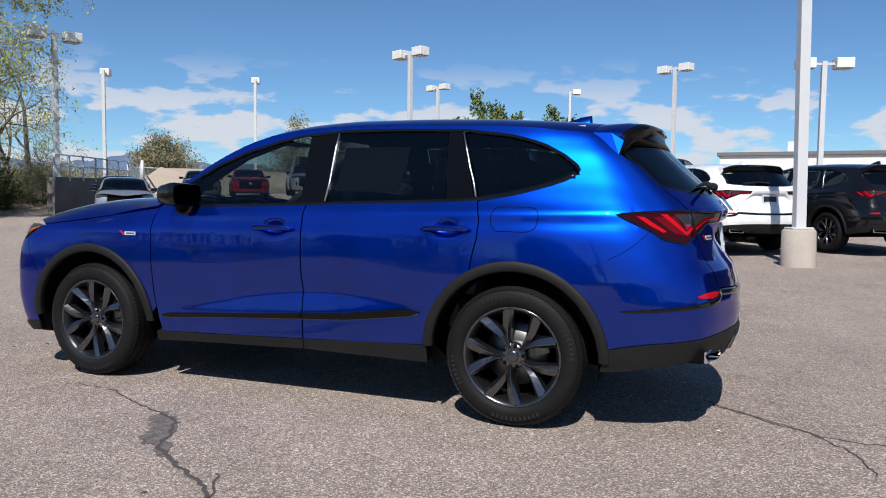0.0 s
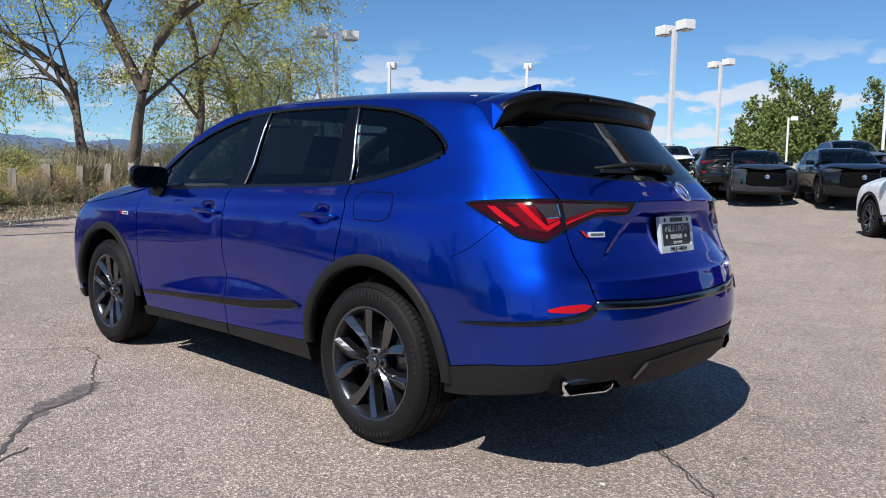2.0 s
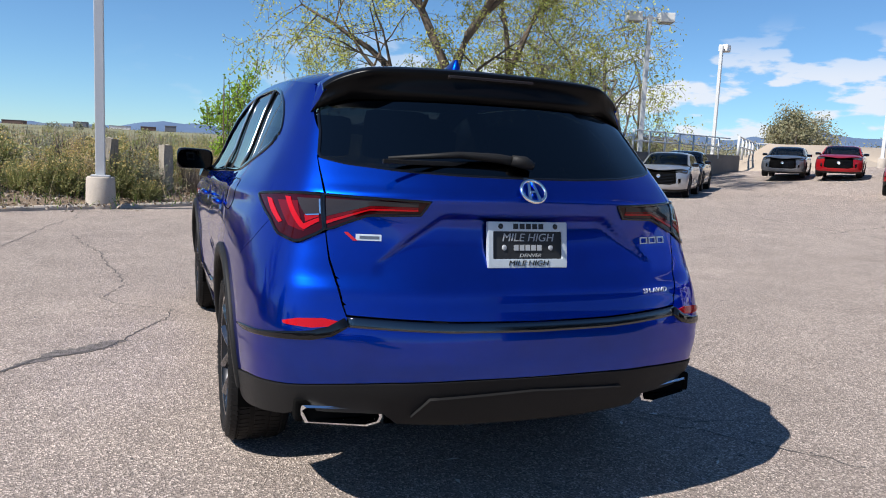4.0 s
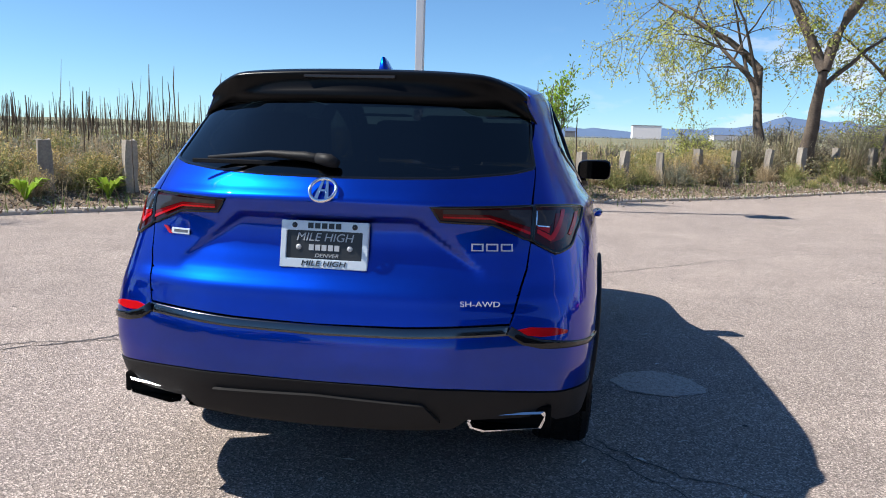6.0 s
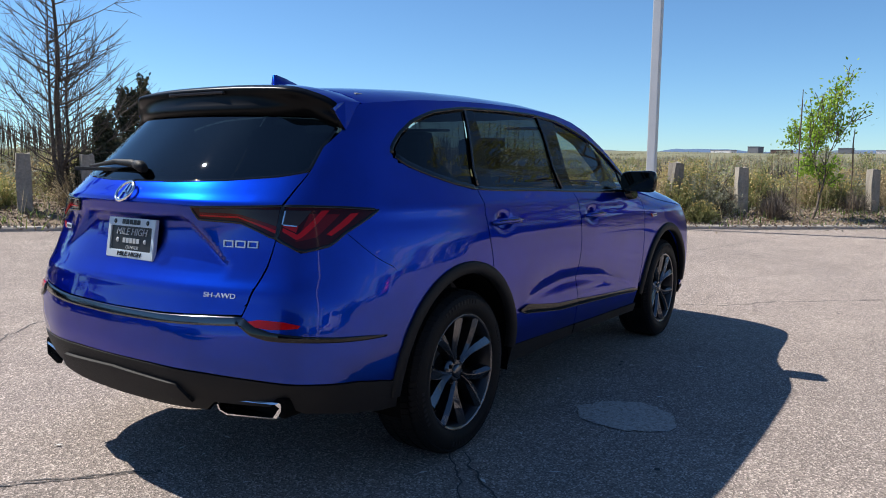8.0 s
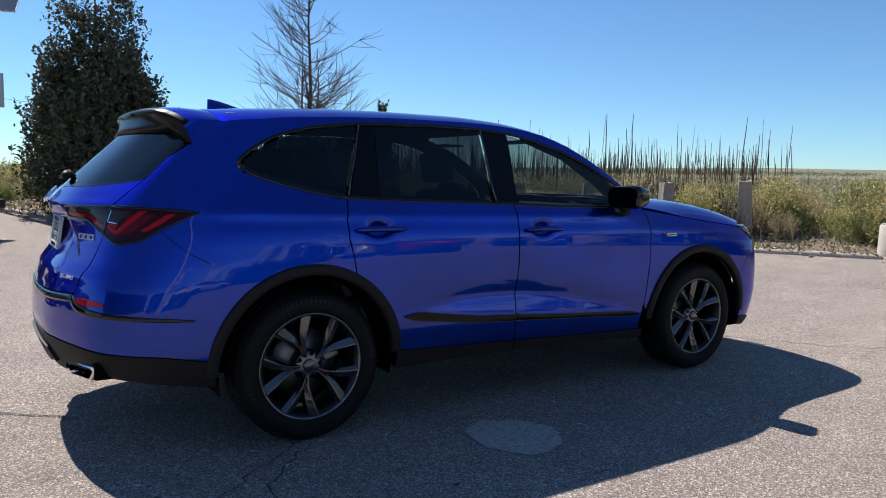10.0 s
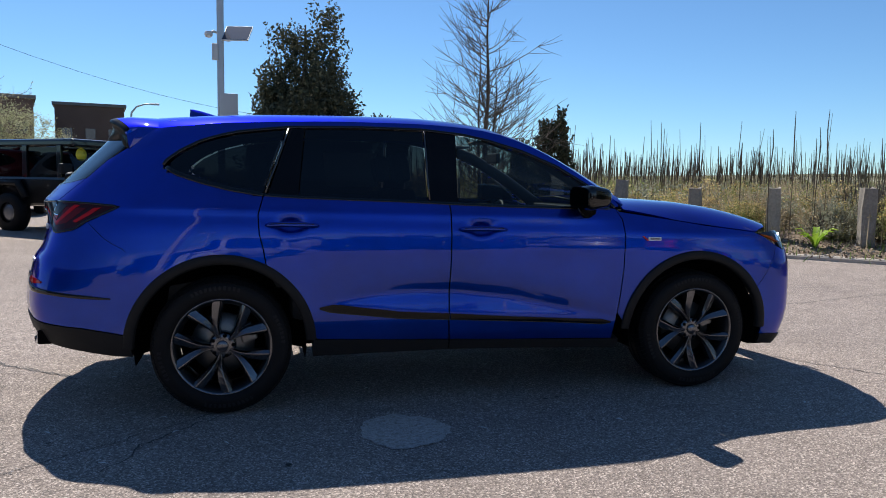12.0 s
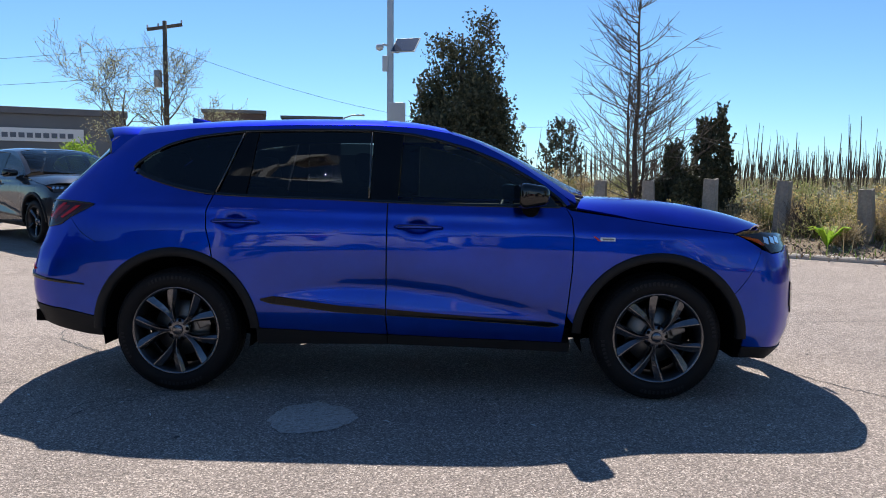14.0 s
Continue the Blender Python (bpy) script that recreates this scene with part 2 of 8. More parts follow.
def leafy(name, colours, rough=0.6, trans=0.35):
    """Leaves and stems that differ one from the next."""
    m, n, l, b = shader(name)
    g = n.new("ShaderNodeNewGeometry")
    col = ramp(n, l, g.outputs["Random Per Island"], [(i / max(1, len(colours) - 1), c) for i, c in enumerate(colours)])
    o = n.new("ShaderNodeObjectInfo")
    h = n.new("ShaderNodeHueSaturation")
    r = n.new("ShaderNodeMapRange")
    l.new(o.outputs["Random"], r.inputs[0])
    r.inputs[3].default_value, r.inputs[4].default_value = 0.8, 1.2
    l.new(r.outputs[0], h.inputs["Value"])
    l.new(col, h.inputs["Color"])
    l.new(h.outputs[0], b.inputs["Base Color"])
    b.inputs["Roughness"].default_value, b.inputs["Specular IOR Level"].default_value = rough, 0.2
    if trans:
        t, mx, out = n.new("ShaderNodeBsdfTranslucent"), n.new("ShaderNodeMixShader"), n["Material Output"]
        l.new(h.outputs[0], t.inputs[0])
        mx.inputs[0].default_value = trans
        l.new(b.outputs[0], mx.inputs[1])
        l.new(t.outputs[0], mx.inputs[2])
        l.new(mx.outputs[0], out.inputs[0])
    return m


M_LEAF = leafy("spring_leaves", [(0.32, 0.36, 0.07), (0.48, 0.50, 0.13), (0.55, 0.52, 0.20), (0.38, 0.44, 0.08)])
M_LEAFPALE = leafy("pale_new_leaves", [(0.30, 0.31, 0.15), (0.40, 0.40, 0.22), (0.46, 0.44, 0.28)])
M_LEAFBRIGHT = leafy("fresh_green_leaves", [(0.18, 0.34, 0.03), (0.30, 0.46, 0.05), (0.40, 0.50, 0.09)])
M_JUNIPER = leafy("juniper_needles", [(0.042, 0.050, 0.030), (0.080, 0.084, 0.048), (0.14, 0.13, 0.075)], trans=0.1)
M_PINE = leafy("pine_needles", [(0.09, 0.13, 0.04), (0.16, 0.20, 0.06), (0.24, 0.27, 0.09)], trans=0.15)
M_BARK = surface("bark", (0.12, 0.092, 0.07), 0.95, grain=18, vary=0.5, blot=3, bump=0.9)
M_BARKPALE = surface("pale_bark", (0.17, 0.145, 0.12), 0.95, grain=18, vary=0.4, blot=3, bump=0.7)
M_TWIG = surface("bare_twigs", (0.13, 0.105, 0.085), 0.95, grain=18, vary=0.3)
M_PALETWIG = leafy("pale_dry_twigs", [(0.22, 0.18, 0.12), (0.34, 0.29, 0.20), (0.42, 0.37, 0.25), (0.26, 0.26, 0.12)], 0.9, 0.1)
M_STALK = leafy("dead_flower_stalks", [(0.085, 0.06, 0.043), (0.15, 0.112, 0.078), (0.26, 0.20, 0.14)], 0.9, 0.0)
M_BRUSH = leafy("rabbitbrush_stems", [(0.16, 0.19, 0.07), (0.30, 0.32, 0.12), (0.45, 0.41, 0.19), (0.22, 0.26, 0.10), (0.37, 0.29, 0.16)])
M_SAGE = leafy("sagebrush", [(0.20, 0.215, 0.15), (0.30, 0.31, 0.22), (0.38, 0.37, 0.26), (0.24, 0.20, 0.14)])
M_STRAW = leafy("dry_grass", [(0.28, 0.215, 0.12), (0.46, 0.37, 0.23), (0.60, 0.49, 0.33), (0.20, 0.15, 0.09)])
M_THICKET = leafy("dark_green_shrub_leaves", [(0.035, 0.055, 0.018), (0.06, 0.09, 0.025), (0.10, 0.13, 0.04)])
M_FLOWER = leafy("dry_seed_heads", [(0.52, 0.38, 0.13), (0.62, 0.46, 0.20), (0.58, 0.50, 0.24)])
M_WEED = leafy("green_weeds", [(0.08, 0.14, 0.03), (0.14, 0.21, 0.05), (0.20, 0.24, 0.07)])
M_LITTER = leafy("dead_leaves", [(0.20, 0.14, 0.09), (0.32, 0.25, 0.18), (0.45, 0.40, 0.34), (0.12, 0.085, 0.06)], 0.9, 0.0)
M_POST = surface("weathered_timber", (0.30, 0.265, 0.22), 0.95, grain=25, vary=0.35, blot=2, bump=0.6, random=0.2)
M_POLE = surface("white_painted_steel", (0.56, 0.57, 0.58), 0.45, grain=40, vary=0.08, blot=1.2)
M_GALV = surface("galvanised_steel", (0.42, 0.43, 0.45), 0.4, 0.6, grain=40, vary=0.12)
M_LAMPHEAD = surface("lamp_housing", (0.70, 0.70, 0.68), 0.5, grain=30, vary=0.08)
M_LENS = surface("lamp_diffuser", (0.30, 0.30, 0.30), 0.3, grain=30, vary=0.1)
M_SOLAR = surface("solar_cells", (0.02, 0.025, 0.05), 0.12, grain=30, vary=0.3, coat=1.0)
# blotchy concrete, its colour darkened for the shade on the retaining wall
M_WALLDARK = surface("stained_concrete_wall", (0.17, 0.15, 0.13), 0.95, grain=20, vary=0.35, blot=0.7, bump=0.4)
M_STUCCO = surface("white_stucco", (0.68, 0.67, 0.64), 0.9, grain=50, vary=0.06, blot=0.5, bump=0.2)
M_REFLDARK = surface("dark_showroom_cladding", (0.045, 0.048, 0.052), 0.6, grain=20, vary=0.12, blot=0.4, bump=0.1)
M_GREYWALL = surface("grey_block_wall", (0.16, 0.17, 0.18), 0.9, grain=20, vary=0.12, blot=0.4, bump=0.2)
M_ROOF = surface("dark_roof_edge", (0.14, 0.14, 0.145), 0.7, grain=20, vary=0.15)
M_BRICKFAR = surface("red_brown_brick", (0.13, 0.085, 0.07), 0.9, grain=6, vary=0.2, blot=0.4)
M_SIGN = surface("white_sign_board", (0.78, 0.78, 0.76), 0.6, grain=20, vary=0.04)
M_SIGNTXT = surface("sign_lettering", (0.12, 0.14, 0.17), 0.6, grain=20, vary=0.05)
M_WINDOWFAR = surface("far_window_glass", (0.05, 0.06, 0.075), 0.1, grain=4, vary=0.3, coat=0.6)
M_BADGE = surface("bright_badge_metal", (0.72, 0.74, 0.78), 0.3, 0.35, grain=60, vary=0.05)
# the haze of distance is put into these two bluish base colours
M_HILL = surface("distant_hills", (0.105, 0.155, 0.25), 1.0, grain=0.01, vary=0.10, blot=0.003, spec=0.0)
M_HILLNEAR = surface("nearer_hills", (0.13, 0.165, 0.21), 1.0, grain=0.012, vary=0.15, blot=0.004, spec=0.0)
M_FARTREE = leafy("far_trees", [(0.16, 0.16, 0.09), (0.24, 0.23, 0.13), (0.32, 0.29, 0.19)], trans=0.2)
M_FARSCRUB = leafy("far_scrub", [(0.08, 0.09, 0.045), (0.13, 0.135, 0.07), (0.19, 0.17, 0.10)], trans=0.1)
M_SLOPE = surface("tan_concrete_slope", (0.40, 0.33, 0.26), 0.95, grain=8, vary=0.15, blot=0.4)

# ---- shape helpers ----
def mesh_of(name, verts, faces, mats, smooth=False, face_mats=None):
    me = bpy.data.meshes.new(name)
    me.from_pydata([tuple(v) for v in verts], [], [tuple(f) for f in faces])
    for m in (mats if isinstance(mats, (list, tuple)) else [mats]):
        me.materials.append(m)
    if face_mats is not None:
        me.polygons.foreach_set("material_index", face_mats)
    if smooth:
        me.polygons.foreach_set("use_smooth", [True] * len(me.polygons))
    me.update()
    return me


def place(name, me, parent=None, m=None, label=""):
    ob = new(name, me)
    if m is not None:
        ob.matrix_basis = m
    if parent is not None:
        ob.parent = parent
    if label:
        ob["label"] = label
    return ob


def part(name, bm, material, parent, label="", smooth=False, m=None):
    """Links a bmesh as ONE mesh object under a thing or a part."""
    me = bpy.data.meshes.new(name)
    bm.normal_update()
    bm.to_mesh(me)
    bm.free()
    for k in (material if isinstance(material, (list, tuple)) else [material]):
        me.materials.append(k)
    if smooth:
        me.polygons.foreach_set("use_smooth", [True] * len(me.polygons))
    return place(name, me, parent, m, label)


def root(name, label, category, m=None, group=""):
    ob = new(name)
    ob.empty_display_size = 0.2
    if m is not None:
        ob.matrix_basis = m
    return tagged(ob, label, category, group)


def add_box(bm, x0, x1, y0, y1, z0, z1, m=None, taper=None, mat=0):
    """taper: (fx, fy) scales the top about its middle."""
    fx, fy = taper or (1, 1)
    cx, cy = (x0 + x1) / 2, (y0 + y1) / 2
    co = [(x, y, z0) for x, y in ((x0, y0), (x1, y0), (x1, y1), (x0, y1))]
    co += [(cx + (x - cx) * fx, cy + (y - cy) * fy, z1) for x, y in ((x0, y0), (x1, y0), (x1, y1), (x0, y1))]
    vs = [bm.verts.new(m @ Vector(c) if m is not None else c) for c in co]
    out = []
    for f in ((3, 2, 1, 0), (4, 5, 6, 7), (0, 1, 5, 4), (1, 2, 6, 5), (2, 3, 7, 6), (3, 0, 4, 7)):
        g = bm.faces.new([vs[i] for i in f])
        g.material_index = mat
        out.append(g)
    return out


def soften(bm, width, segments=2):
    bmesh.ops.bevel(bm, geom=list(bm.edges), offset=width, segments=segments, profile=0.6, affect="EDGES", clamp_overlap=True)


def box_bm(x0, x1, y0, y1, z0, z1, bevel=0.0, m=None, taper=None, segments=2):
    bm = bmesh.new()
    add_box(bm, x0, x1, y0, y1, z0, z1, m, taper)
    if bevel:
        soften(bm, bevel, segments)
    return bm


def add_tube(bm, pts, radii, n=8, caps=True, mat=0):
    """A tapered tube through points."""
    pts = [Vector(p) for p in pts]
    radii = radii if isinstance(radii, (list, tuple)) else [radii] * len(pts)
    rings, side = [], None
    for i, p in enumerate(pts):
        d = (pts[min(i + 1, len(pts) - 1)] - pts[max(i - 1, 0)]).normalized()
        ref = Vector((0, 0, 1)) if abs(d.z) < 0.9 else Vector((1, 0, 0))
        a = d.cross(ref).normalized() if side is None else (side - d * side.dot(d)).normalized()
        side, b = a, d.cross(a)
        rings.append([bm.verts.new(p + (a * math.cos(k * 2 * math.pi / n) + b * math.sin(k * 2 * math.pi / n)) * radii[i]) for k in range(n)])
    for r, s in zip(rings, rings[1:]):
        for k in range(n):
            f = bm.faces.new((r[k], r[(k + 1) % n], s[(k + 1) % n], s[k]))
            f.material_index, f.smooth = mat, True
    if caps:
        for r in (list(reversed(rings[0])), rings[-1]):
            bm.faces.new(r).material_index = mat


def tube_bm(pts, radii, n=8, caps=True):
    bm = bmesh.new()
    add_tube(bm, pts, radii, n, caps)
    return bm


def lathe_bm(profile, n=48, axis="Y"):
    """Turns (radius, along) pairs about an axis."""
    bm = bmesh.new()
    rings = []
    for r, a in profile:
        ring = []
        for k in range(n):
            c, s = r * math.cos(k * 2 * math.pi / n), r * math.sin(k * 2 * math.pi / n)
            ring.append(bm.verts.new({"Y": (c, a, s), "Z": (c, s, a)}[axis]))
        rings.append(ring)
    for r, s in zip(rings, rings[1:]):
        for k in range(n):
            f = bm.faces.new((r[k], r[(k + 1) % n], s[(k + 1) % n], s[k]))
            f.smooth = True
    bmesh.ops.recalc_face_normals(bm, faces=bm.faces)
    return bm


def prism_bm(poly, depth, m=None, bevel=0.0):
    """A flat outline in x, z pushed along y."""
    bm = bmesh.new()
    a = [bm.verts.new((x, 0, z)) for x, z in poly]
    b = [bm.verts.new((x, depth, z)) for x, z in poly]
    bm.faces.new(a), bm.faces.new(list(reversed(b)))
    for i in range(len(poly)):
        j = (i + 1) % len(poly)
        bm.faces.new((a[j], a[i], b[i], b[j]))
    bmesh.ops.recalc_face_normals(bm, faces=bm.faces)
    if bevel:
        bmesh.ops.bevel(bm, geom=list(bm.edges), offset=bevel, segments=2, profile=0.6, affect="EDGES", clamp_overlap=True)
    if m is not None:
        bm.transform(m)
    return bm


def text_mesh(name, words, size, mat, depth=0.002, width=None, slant=0.0):
    """Raised lettering as a mesh in the x, y plane, about its middle."""
    c = bpy.data.curves.new(name, "FONT")
    c.body, c.size, c.align_x, c.align_y, c.extrude, c.shear = words, size, "CENTER", "CENTER", depth, slant
    ob = bpy.data.objects.new(name, c)
    me = bpy.data.meshes.new_from_object(ob)
    bpy.data.objects.remove(ob)
    me.materials.clear()
    me.materials.append(mat)
    if width:
        xs = [v.co.x for v in me.vertices]
        f = width / (max(xs) - min(xs))
        for v in me.vertices:
            v.co.x *= f
    return me


def lerp_table(x, table):
    a = np.array(sorted(table))
    return np.interp(x, a[:, 0], a[:, 1])

# ---- ground ----
OUT = Vector((-0.78, -0.62, 0)).normalized()
KERB = [(40, -90), (16, -52), (8, -33), (4.2, -22.5), (1.6, -16.5), (-0.4, -12.9), (-3.0, -10.4), (-5.6, -8.4), (-7.6, -7.0), (-9.6, -4.7), (-11.4, -1.4), (-13.4, 0.8), (-16.3, 3.6), (-19.3, 7.2), (-22.6, 11.8), (-26.0, 17.0), (-29.5, 24.0), (-34, 31), (-41, 38)]
BANK = [(0.0, 0.085), (0.16, 0.085), (0.17, 0.06), (0.8, 0.14), (2.0, 0.28), (4.0, 0.40), (10, 0.50), (30, 0.7), (90, 1.4), (250, 4.5), (600, 11.5), (1500, 28), (2600, 48)]


def rise(x, y):
    """The lot climbs gently away beyond the car."""
    u = np.asarray(y, float) + 0.1 * np.asarray(x, float)
    back = np.interp(-np.asarray(y, float) + 0.35 * np.asarray(x, float), [6.2, 10, 16, 40], [0, .17, .27, .45]) * np.clip((np.asarray(x, float) + 1) / 3, 0, 1)
    return np.interp(u, [3, 5, 8, 20, 25, 32, 45], [0, .03, .15, .50, 1.15, 1.60, 2.10]) + back


def curve_points(pts, step):
    """A smooth line through points, at even steps."""
    p = np.array(pts, float)
    t = np.concatenate([[0], np.cumsum(np.linalg.norm(np.diff(p, axis=0), axis=1))])
    q = np.arange(0, t[-1], step)
    out = np.stack([np.interp(q, t, p[:, i]) for i in range(p.shape[1])], 1)
    k = max(1, int(2.0 / step))
    pad = np.concatenate([np.repeat(out[:1], k, 0), out, np.repeat(out[-1:], k, 0)])
    return sum(pad[i:i + len(out)] for i in range(2 * k + 1)) / (2 * k + 1)


KERB_LINE = curve_points(KERB, 0.9)


def bank_depth(x, y):
    """How far beyond the kerb a place lies, along the bank's own direction."""
    x, y = np.atleast_1d(x).astype(float), np.atleast_1d(y).astype(float)
    side = np.array((-OUT.y, OUT.x))
    ks = KERB_LINE @ side
    order = np.argsort(ks)
    kd = KERB_LINE @ np.array((OUT.x, OUT.y))
    return x * OUT.x + y * OUT.y - np.interp(x * side[0] + y * side[1], ks[order], kd[order])


def bank_z(x, y):
    x, y = np.atleast_1d(x).astype(float), np.atleast_1d(y).astype(float)
    ks = KERB_LINE @ np.array((-OUT.y, OUT.x))
    order = np.argsort(ks)
    foot = np.interp(x * -OUT.y + y * OUT.x, ks[order], rise(KERB_LINE[:, 0], KERB_LINE[:, 1])[order])
    return foot + np.interp(bank_depth(x, y), [b[0] for b in BANK], [b[1] for b in BANK])


def build_ground():
    t = np.linspace(-1, 1, 121)
    xs = np.sign(t) * (30 * np.abs(t) + 2500 * np.abs(t) ** 9)
    gx, gy = np.meshgrid(xs, xs)
    verts = np.stack([gx.ravel(), gy.ravel(), rise(gx, gy).ravel()], 1)
    n = len(xs)
    faces = [(j * n + i, j * n + i + 1, (j + 1) * n + i + 1, (j + 1) * n + i) for j in range(n - 1) for i in range(n - 1)]
    tagged(new("ground", mesh_of("ground", verts, faces, M_ASPHALT, smooth=True)), "pale weathered asphalt lot with cracks and tar patches", "ground", kind="structure")
    # verge and field beyond the kerb
    rng = np.random.default_rng(3)
    cols = [b for b in BANK if b[0] >= 0.17]
    line = KERB_LINE
    depth = [0.17, 0.4, 0.8, 1.3, 2.0, 2.8, 4.0, 6, 8, 10, 14, 20, 30, 50, 90, 160, 250, 400, 600, 1000, 1500, 2600]
    v, f = [], []
    for i, p in enumerate(line):
        for d in depth:
            z = float(np.interp(d, [b[0] for b in BANK], [b[1] for b in BANK]))
            z += float(rise(p[0], p[1]))
            if 0.3 < d < 40:
                z += rng.uniform(-.06, .06) * min(1, d / 2)
            v.append((p[0] + OUT.x * d, p[1] + OUT.y * d, z))
    m = len(depth)
    f = [(i * m + j, i * m + j + 1, (i + 1) * m + j + 1, (i + 1) * m + j) for i in range(len(line) - 1) for j in range(m - 1)]
    fm = [0 if j < 8 else 1 for i in range(len(line) - 1) for j in range(m - 1)]
    tagged(new("verge", mesh_of("verge", v, f, [M_DIRT, M_FIELD], smooth=True, face_mats=fm)), "dry earth bank and field beyond the kerb", "ground", kind="structure")
    prof = [(-0.01, -0.05), (0.0, 0.055), (0.025, 0.08), (0.06, 0.088), (0.13, 0.086), (0.16, 0.07), (0.165, 0.0)]
    v = [(p[0] + OUT.x * d, p[1] + OUT.y * d, z + float(rise(p[0], p[1]))) for p in line for d, z in prof]
    m = len(prof)
    f = [(i * m + j, i * m + j + 1, (i + 1) * m + j + 1, (i + 1) * m + j) for i in range(len(line) - 1) for j in range(m - 1)]
    tagged(new("kerb", mesh_of("kerb", v, f, M_CONCRETE)), "low worn concrete kerb along the verge", "kerb", kind="structure")


def flat_strip(pts, widths, z, rng, jag=0.55, step=0.035):
    """An uneven strip that lies on the ground along a line."""
    p = np.array(pts, float)
    t = np.concatenate([[0], np.cumsum(np.linalg.norm(np.diff(p, axis=0), axis=1))])
    q = np.arange(0, t[-1] + step, step)
    x, y, w = np.interp(q, t, p[:, 0]), np.interp(q, t, p[:, 1]), np.interp(q, t, widths)
    wob = np.cumsum(rng.normal(0, .012, len(q)))
    wob -= np.interp(q, [0, q[-1]], [wob[0], wob[-1]])
    d = np.gradient(np.stack([x, y], 1), axis=0)
    d /= np.linalg.norm(d, axis=1, keepdims=True)
    nx, ny = -d[:, 1], d[:, 0]
    x, y = x + nx * wob, y + ny * wob
    a, b = w / 2 * rng.uniform(1 - jag, 1 + jag, len(q)), w / 2 * rng.uniform(1 - jag, 1 + jag, len(q))
    zz = rise(x, y) + z
    L = np.stack([x + nx * a, y + ny * a, zz], 1)
    Rr = np.stack([x - nx * b, y - ny * b, zz], 1)
    n = len(q)
    return np.concatenate([L, Rr]), [(i, n + i, n + i + 1, i + 1) for i in range(n - 1)]


def build_cracks():
    rng = np.random.default_rng(11)
    lines = [
        ([(-2.6, -1.55), (-1.9, -1.75), (-1.55, -1.38), (-1.37, -1.08), (-0.99, -1.17), (-.55, -1.38), (-.37, -1.5)], [.006, .007, .007, .008, .008, .010, .012]),
        ([(-.37, -1.5), (-.20, -1.64), (.02, -1.93), (.28, -2.17), (.52, -2.35), (.9, -2.7), (1.3, -3.0)], [.018, .020, .026, .022, .018, .012, .010]),
        ([(-6.5, -2.4), (-4.5, -1.9), (-2.6, -1.55)], [.010, .012, .008]),
        ([(.45, -2.1), (.75, -2.6), (1.13, -3.25), (1.66, -2.85)], [.010, .012, .012, .010]),
        ([(2.38, .04), (2.60, -.19), (2.82, -.43), (3.04, -.62), (3.14, -1.0)], [.008, .008, .009, .010, .008]),
        ([(3.6, -.55), (3.0, -.47), (2.53, -.09), (2.38, .04)], [.007, .008, .008, .008]),
        ([(2.5, 1.75), (2.19, 1.52), (1.87, 1.24), (1.58, .95), (1.45, .9)], [.006, .007, .008, .008, .006]),
        ([(1.45, .98), (1.62, 1.2), (1.80, 1.36), (1.95, 1.7)], [.008, .009, .009, .006]),
        ([(-2.3, -.3), (-2.65, .43), (-2.95, .84), (-3.6, 1.52), (-4.15, 2.2), (-4.85, 2.95), (-5.8, 4.2), (-6.6, 6.0)], [.008, .010, .011, .012, .013, .012, .012, .010]),
        ([(-6.6, -.6), (-7.4, -.48), (-8.8, -.23), (-10.5, .2)], [.010, .012, .014, .010]),
        ([(-5.6, 10.5), (-6.6, 13.4), (-6.85, 17.5), (-7.6, 23.9)], [.02, .025, .025, .03]),
        ([(-14, 14), (-8, 11.5), (-3, 10.2), (2, 9.7), (9, 9.0)], [.02, .025, .02, .02, .02]),
        ([(-3, -4.5), (-5, -3.2), (-8, -2.7), (-11, -2.5)], [.012, .012, .014, .01]),
        ([(1.5, -4.5), (3.5, -5.5), (6, -5.2), (9, -6.8)], [.012, .012, .014, .01]),
    ]
    v, f = [], []
    for pts, w in lines:
        a, b = flat_strip(pts, w, 0.0035, rng)
        f += [tuple(i + len(v) for i in q) for q in b]
        v += [tuple(p) for p in a]
    tagged(new("pavement_cracks", mesh_of("pavement_cracks", v, f, M_TAR)), "dark irregular cracks in the asphalt", "crack", kind="stuff")
    a, b = flat_strip([(-.40, -1.43), (-.31, -1.55), (-.17, -1.70), (-.04, -1.86), (.10, -2.02)], [.03, .13, .15, .11, .03], .0028, rng, .35, .03)
    tagged(new("tar_patch", mesh_of("tar_patch", [tuple(p) for p in a], b, M_PATCH)), "dark worn tar repair along the crack", "patch", kind="stuff")
    for name, label, c, r, mat in (("dusty_patch", "pale mottled oval patch on the asphalt", (.52, 1.41), (.23, .26), M_PALEPATCH),):
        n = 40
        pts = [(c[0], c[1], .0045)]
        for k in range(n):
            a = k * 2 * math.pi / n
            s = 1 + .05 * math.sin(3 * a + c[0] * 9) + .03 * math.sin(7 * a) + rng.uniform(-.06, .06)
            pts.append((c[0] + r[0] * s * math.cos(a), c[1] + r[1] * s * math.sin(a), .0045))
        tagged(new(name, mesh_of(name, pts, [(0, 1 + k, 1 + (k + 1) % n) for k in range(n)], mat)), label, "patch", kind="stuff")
    # bits of pale litter under the car and leaves about the lot
    v, f = [], []
    for _ in range(46):
        x, y = rng.uniform(-2.2, 2.6), rng.uniform(-.6, 1.6)
        a, l, w = rng.uniform(0, 6.3), rng.uniform(.008, .035), rng.uniform(.003, .010)
        c, s = math.cos(a), math.sin(a)
        i = len(v)
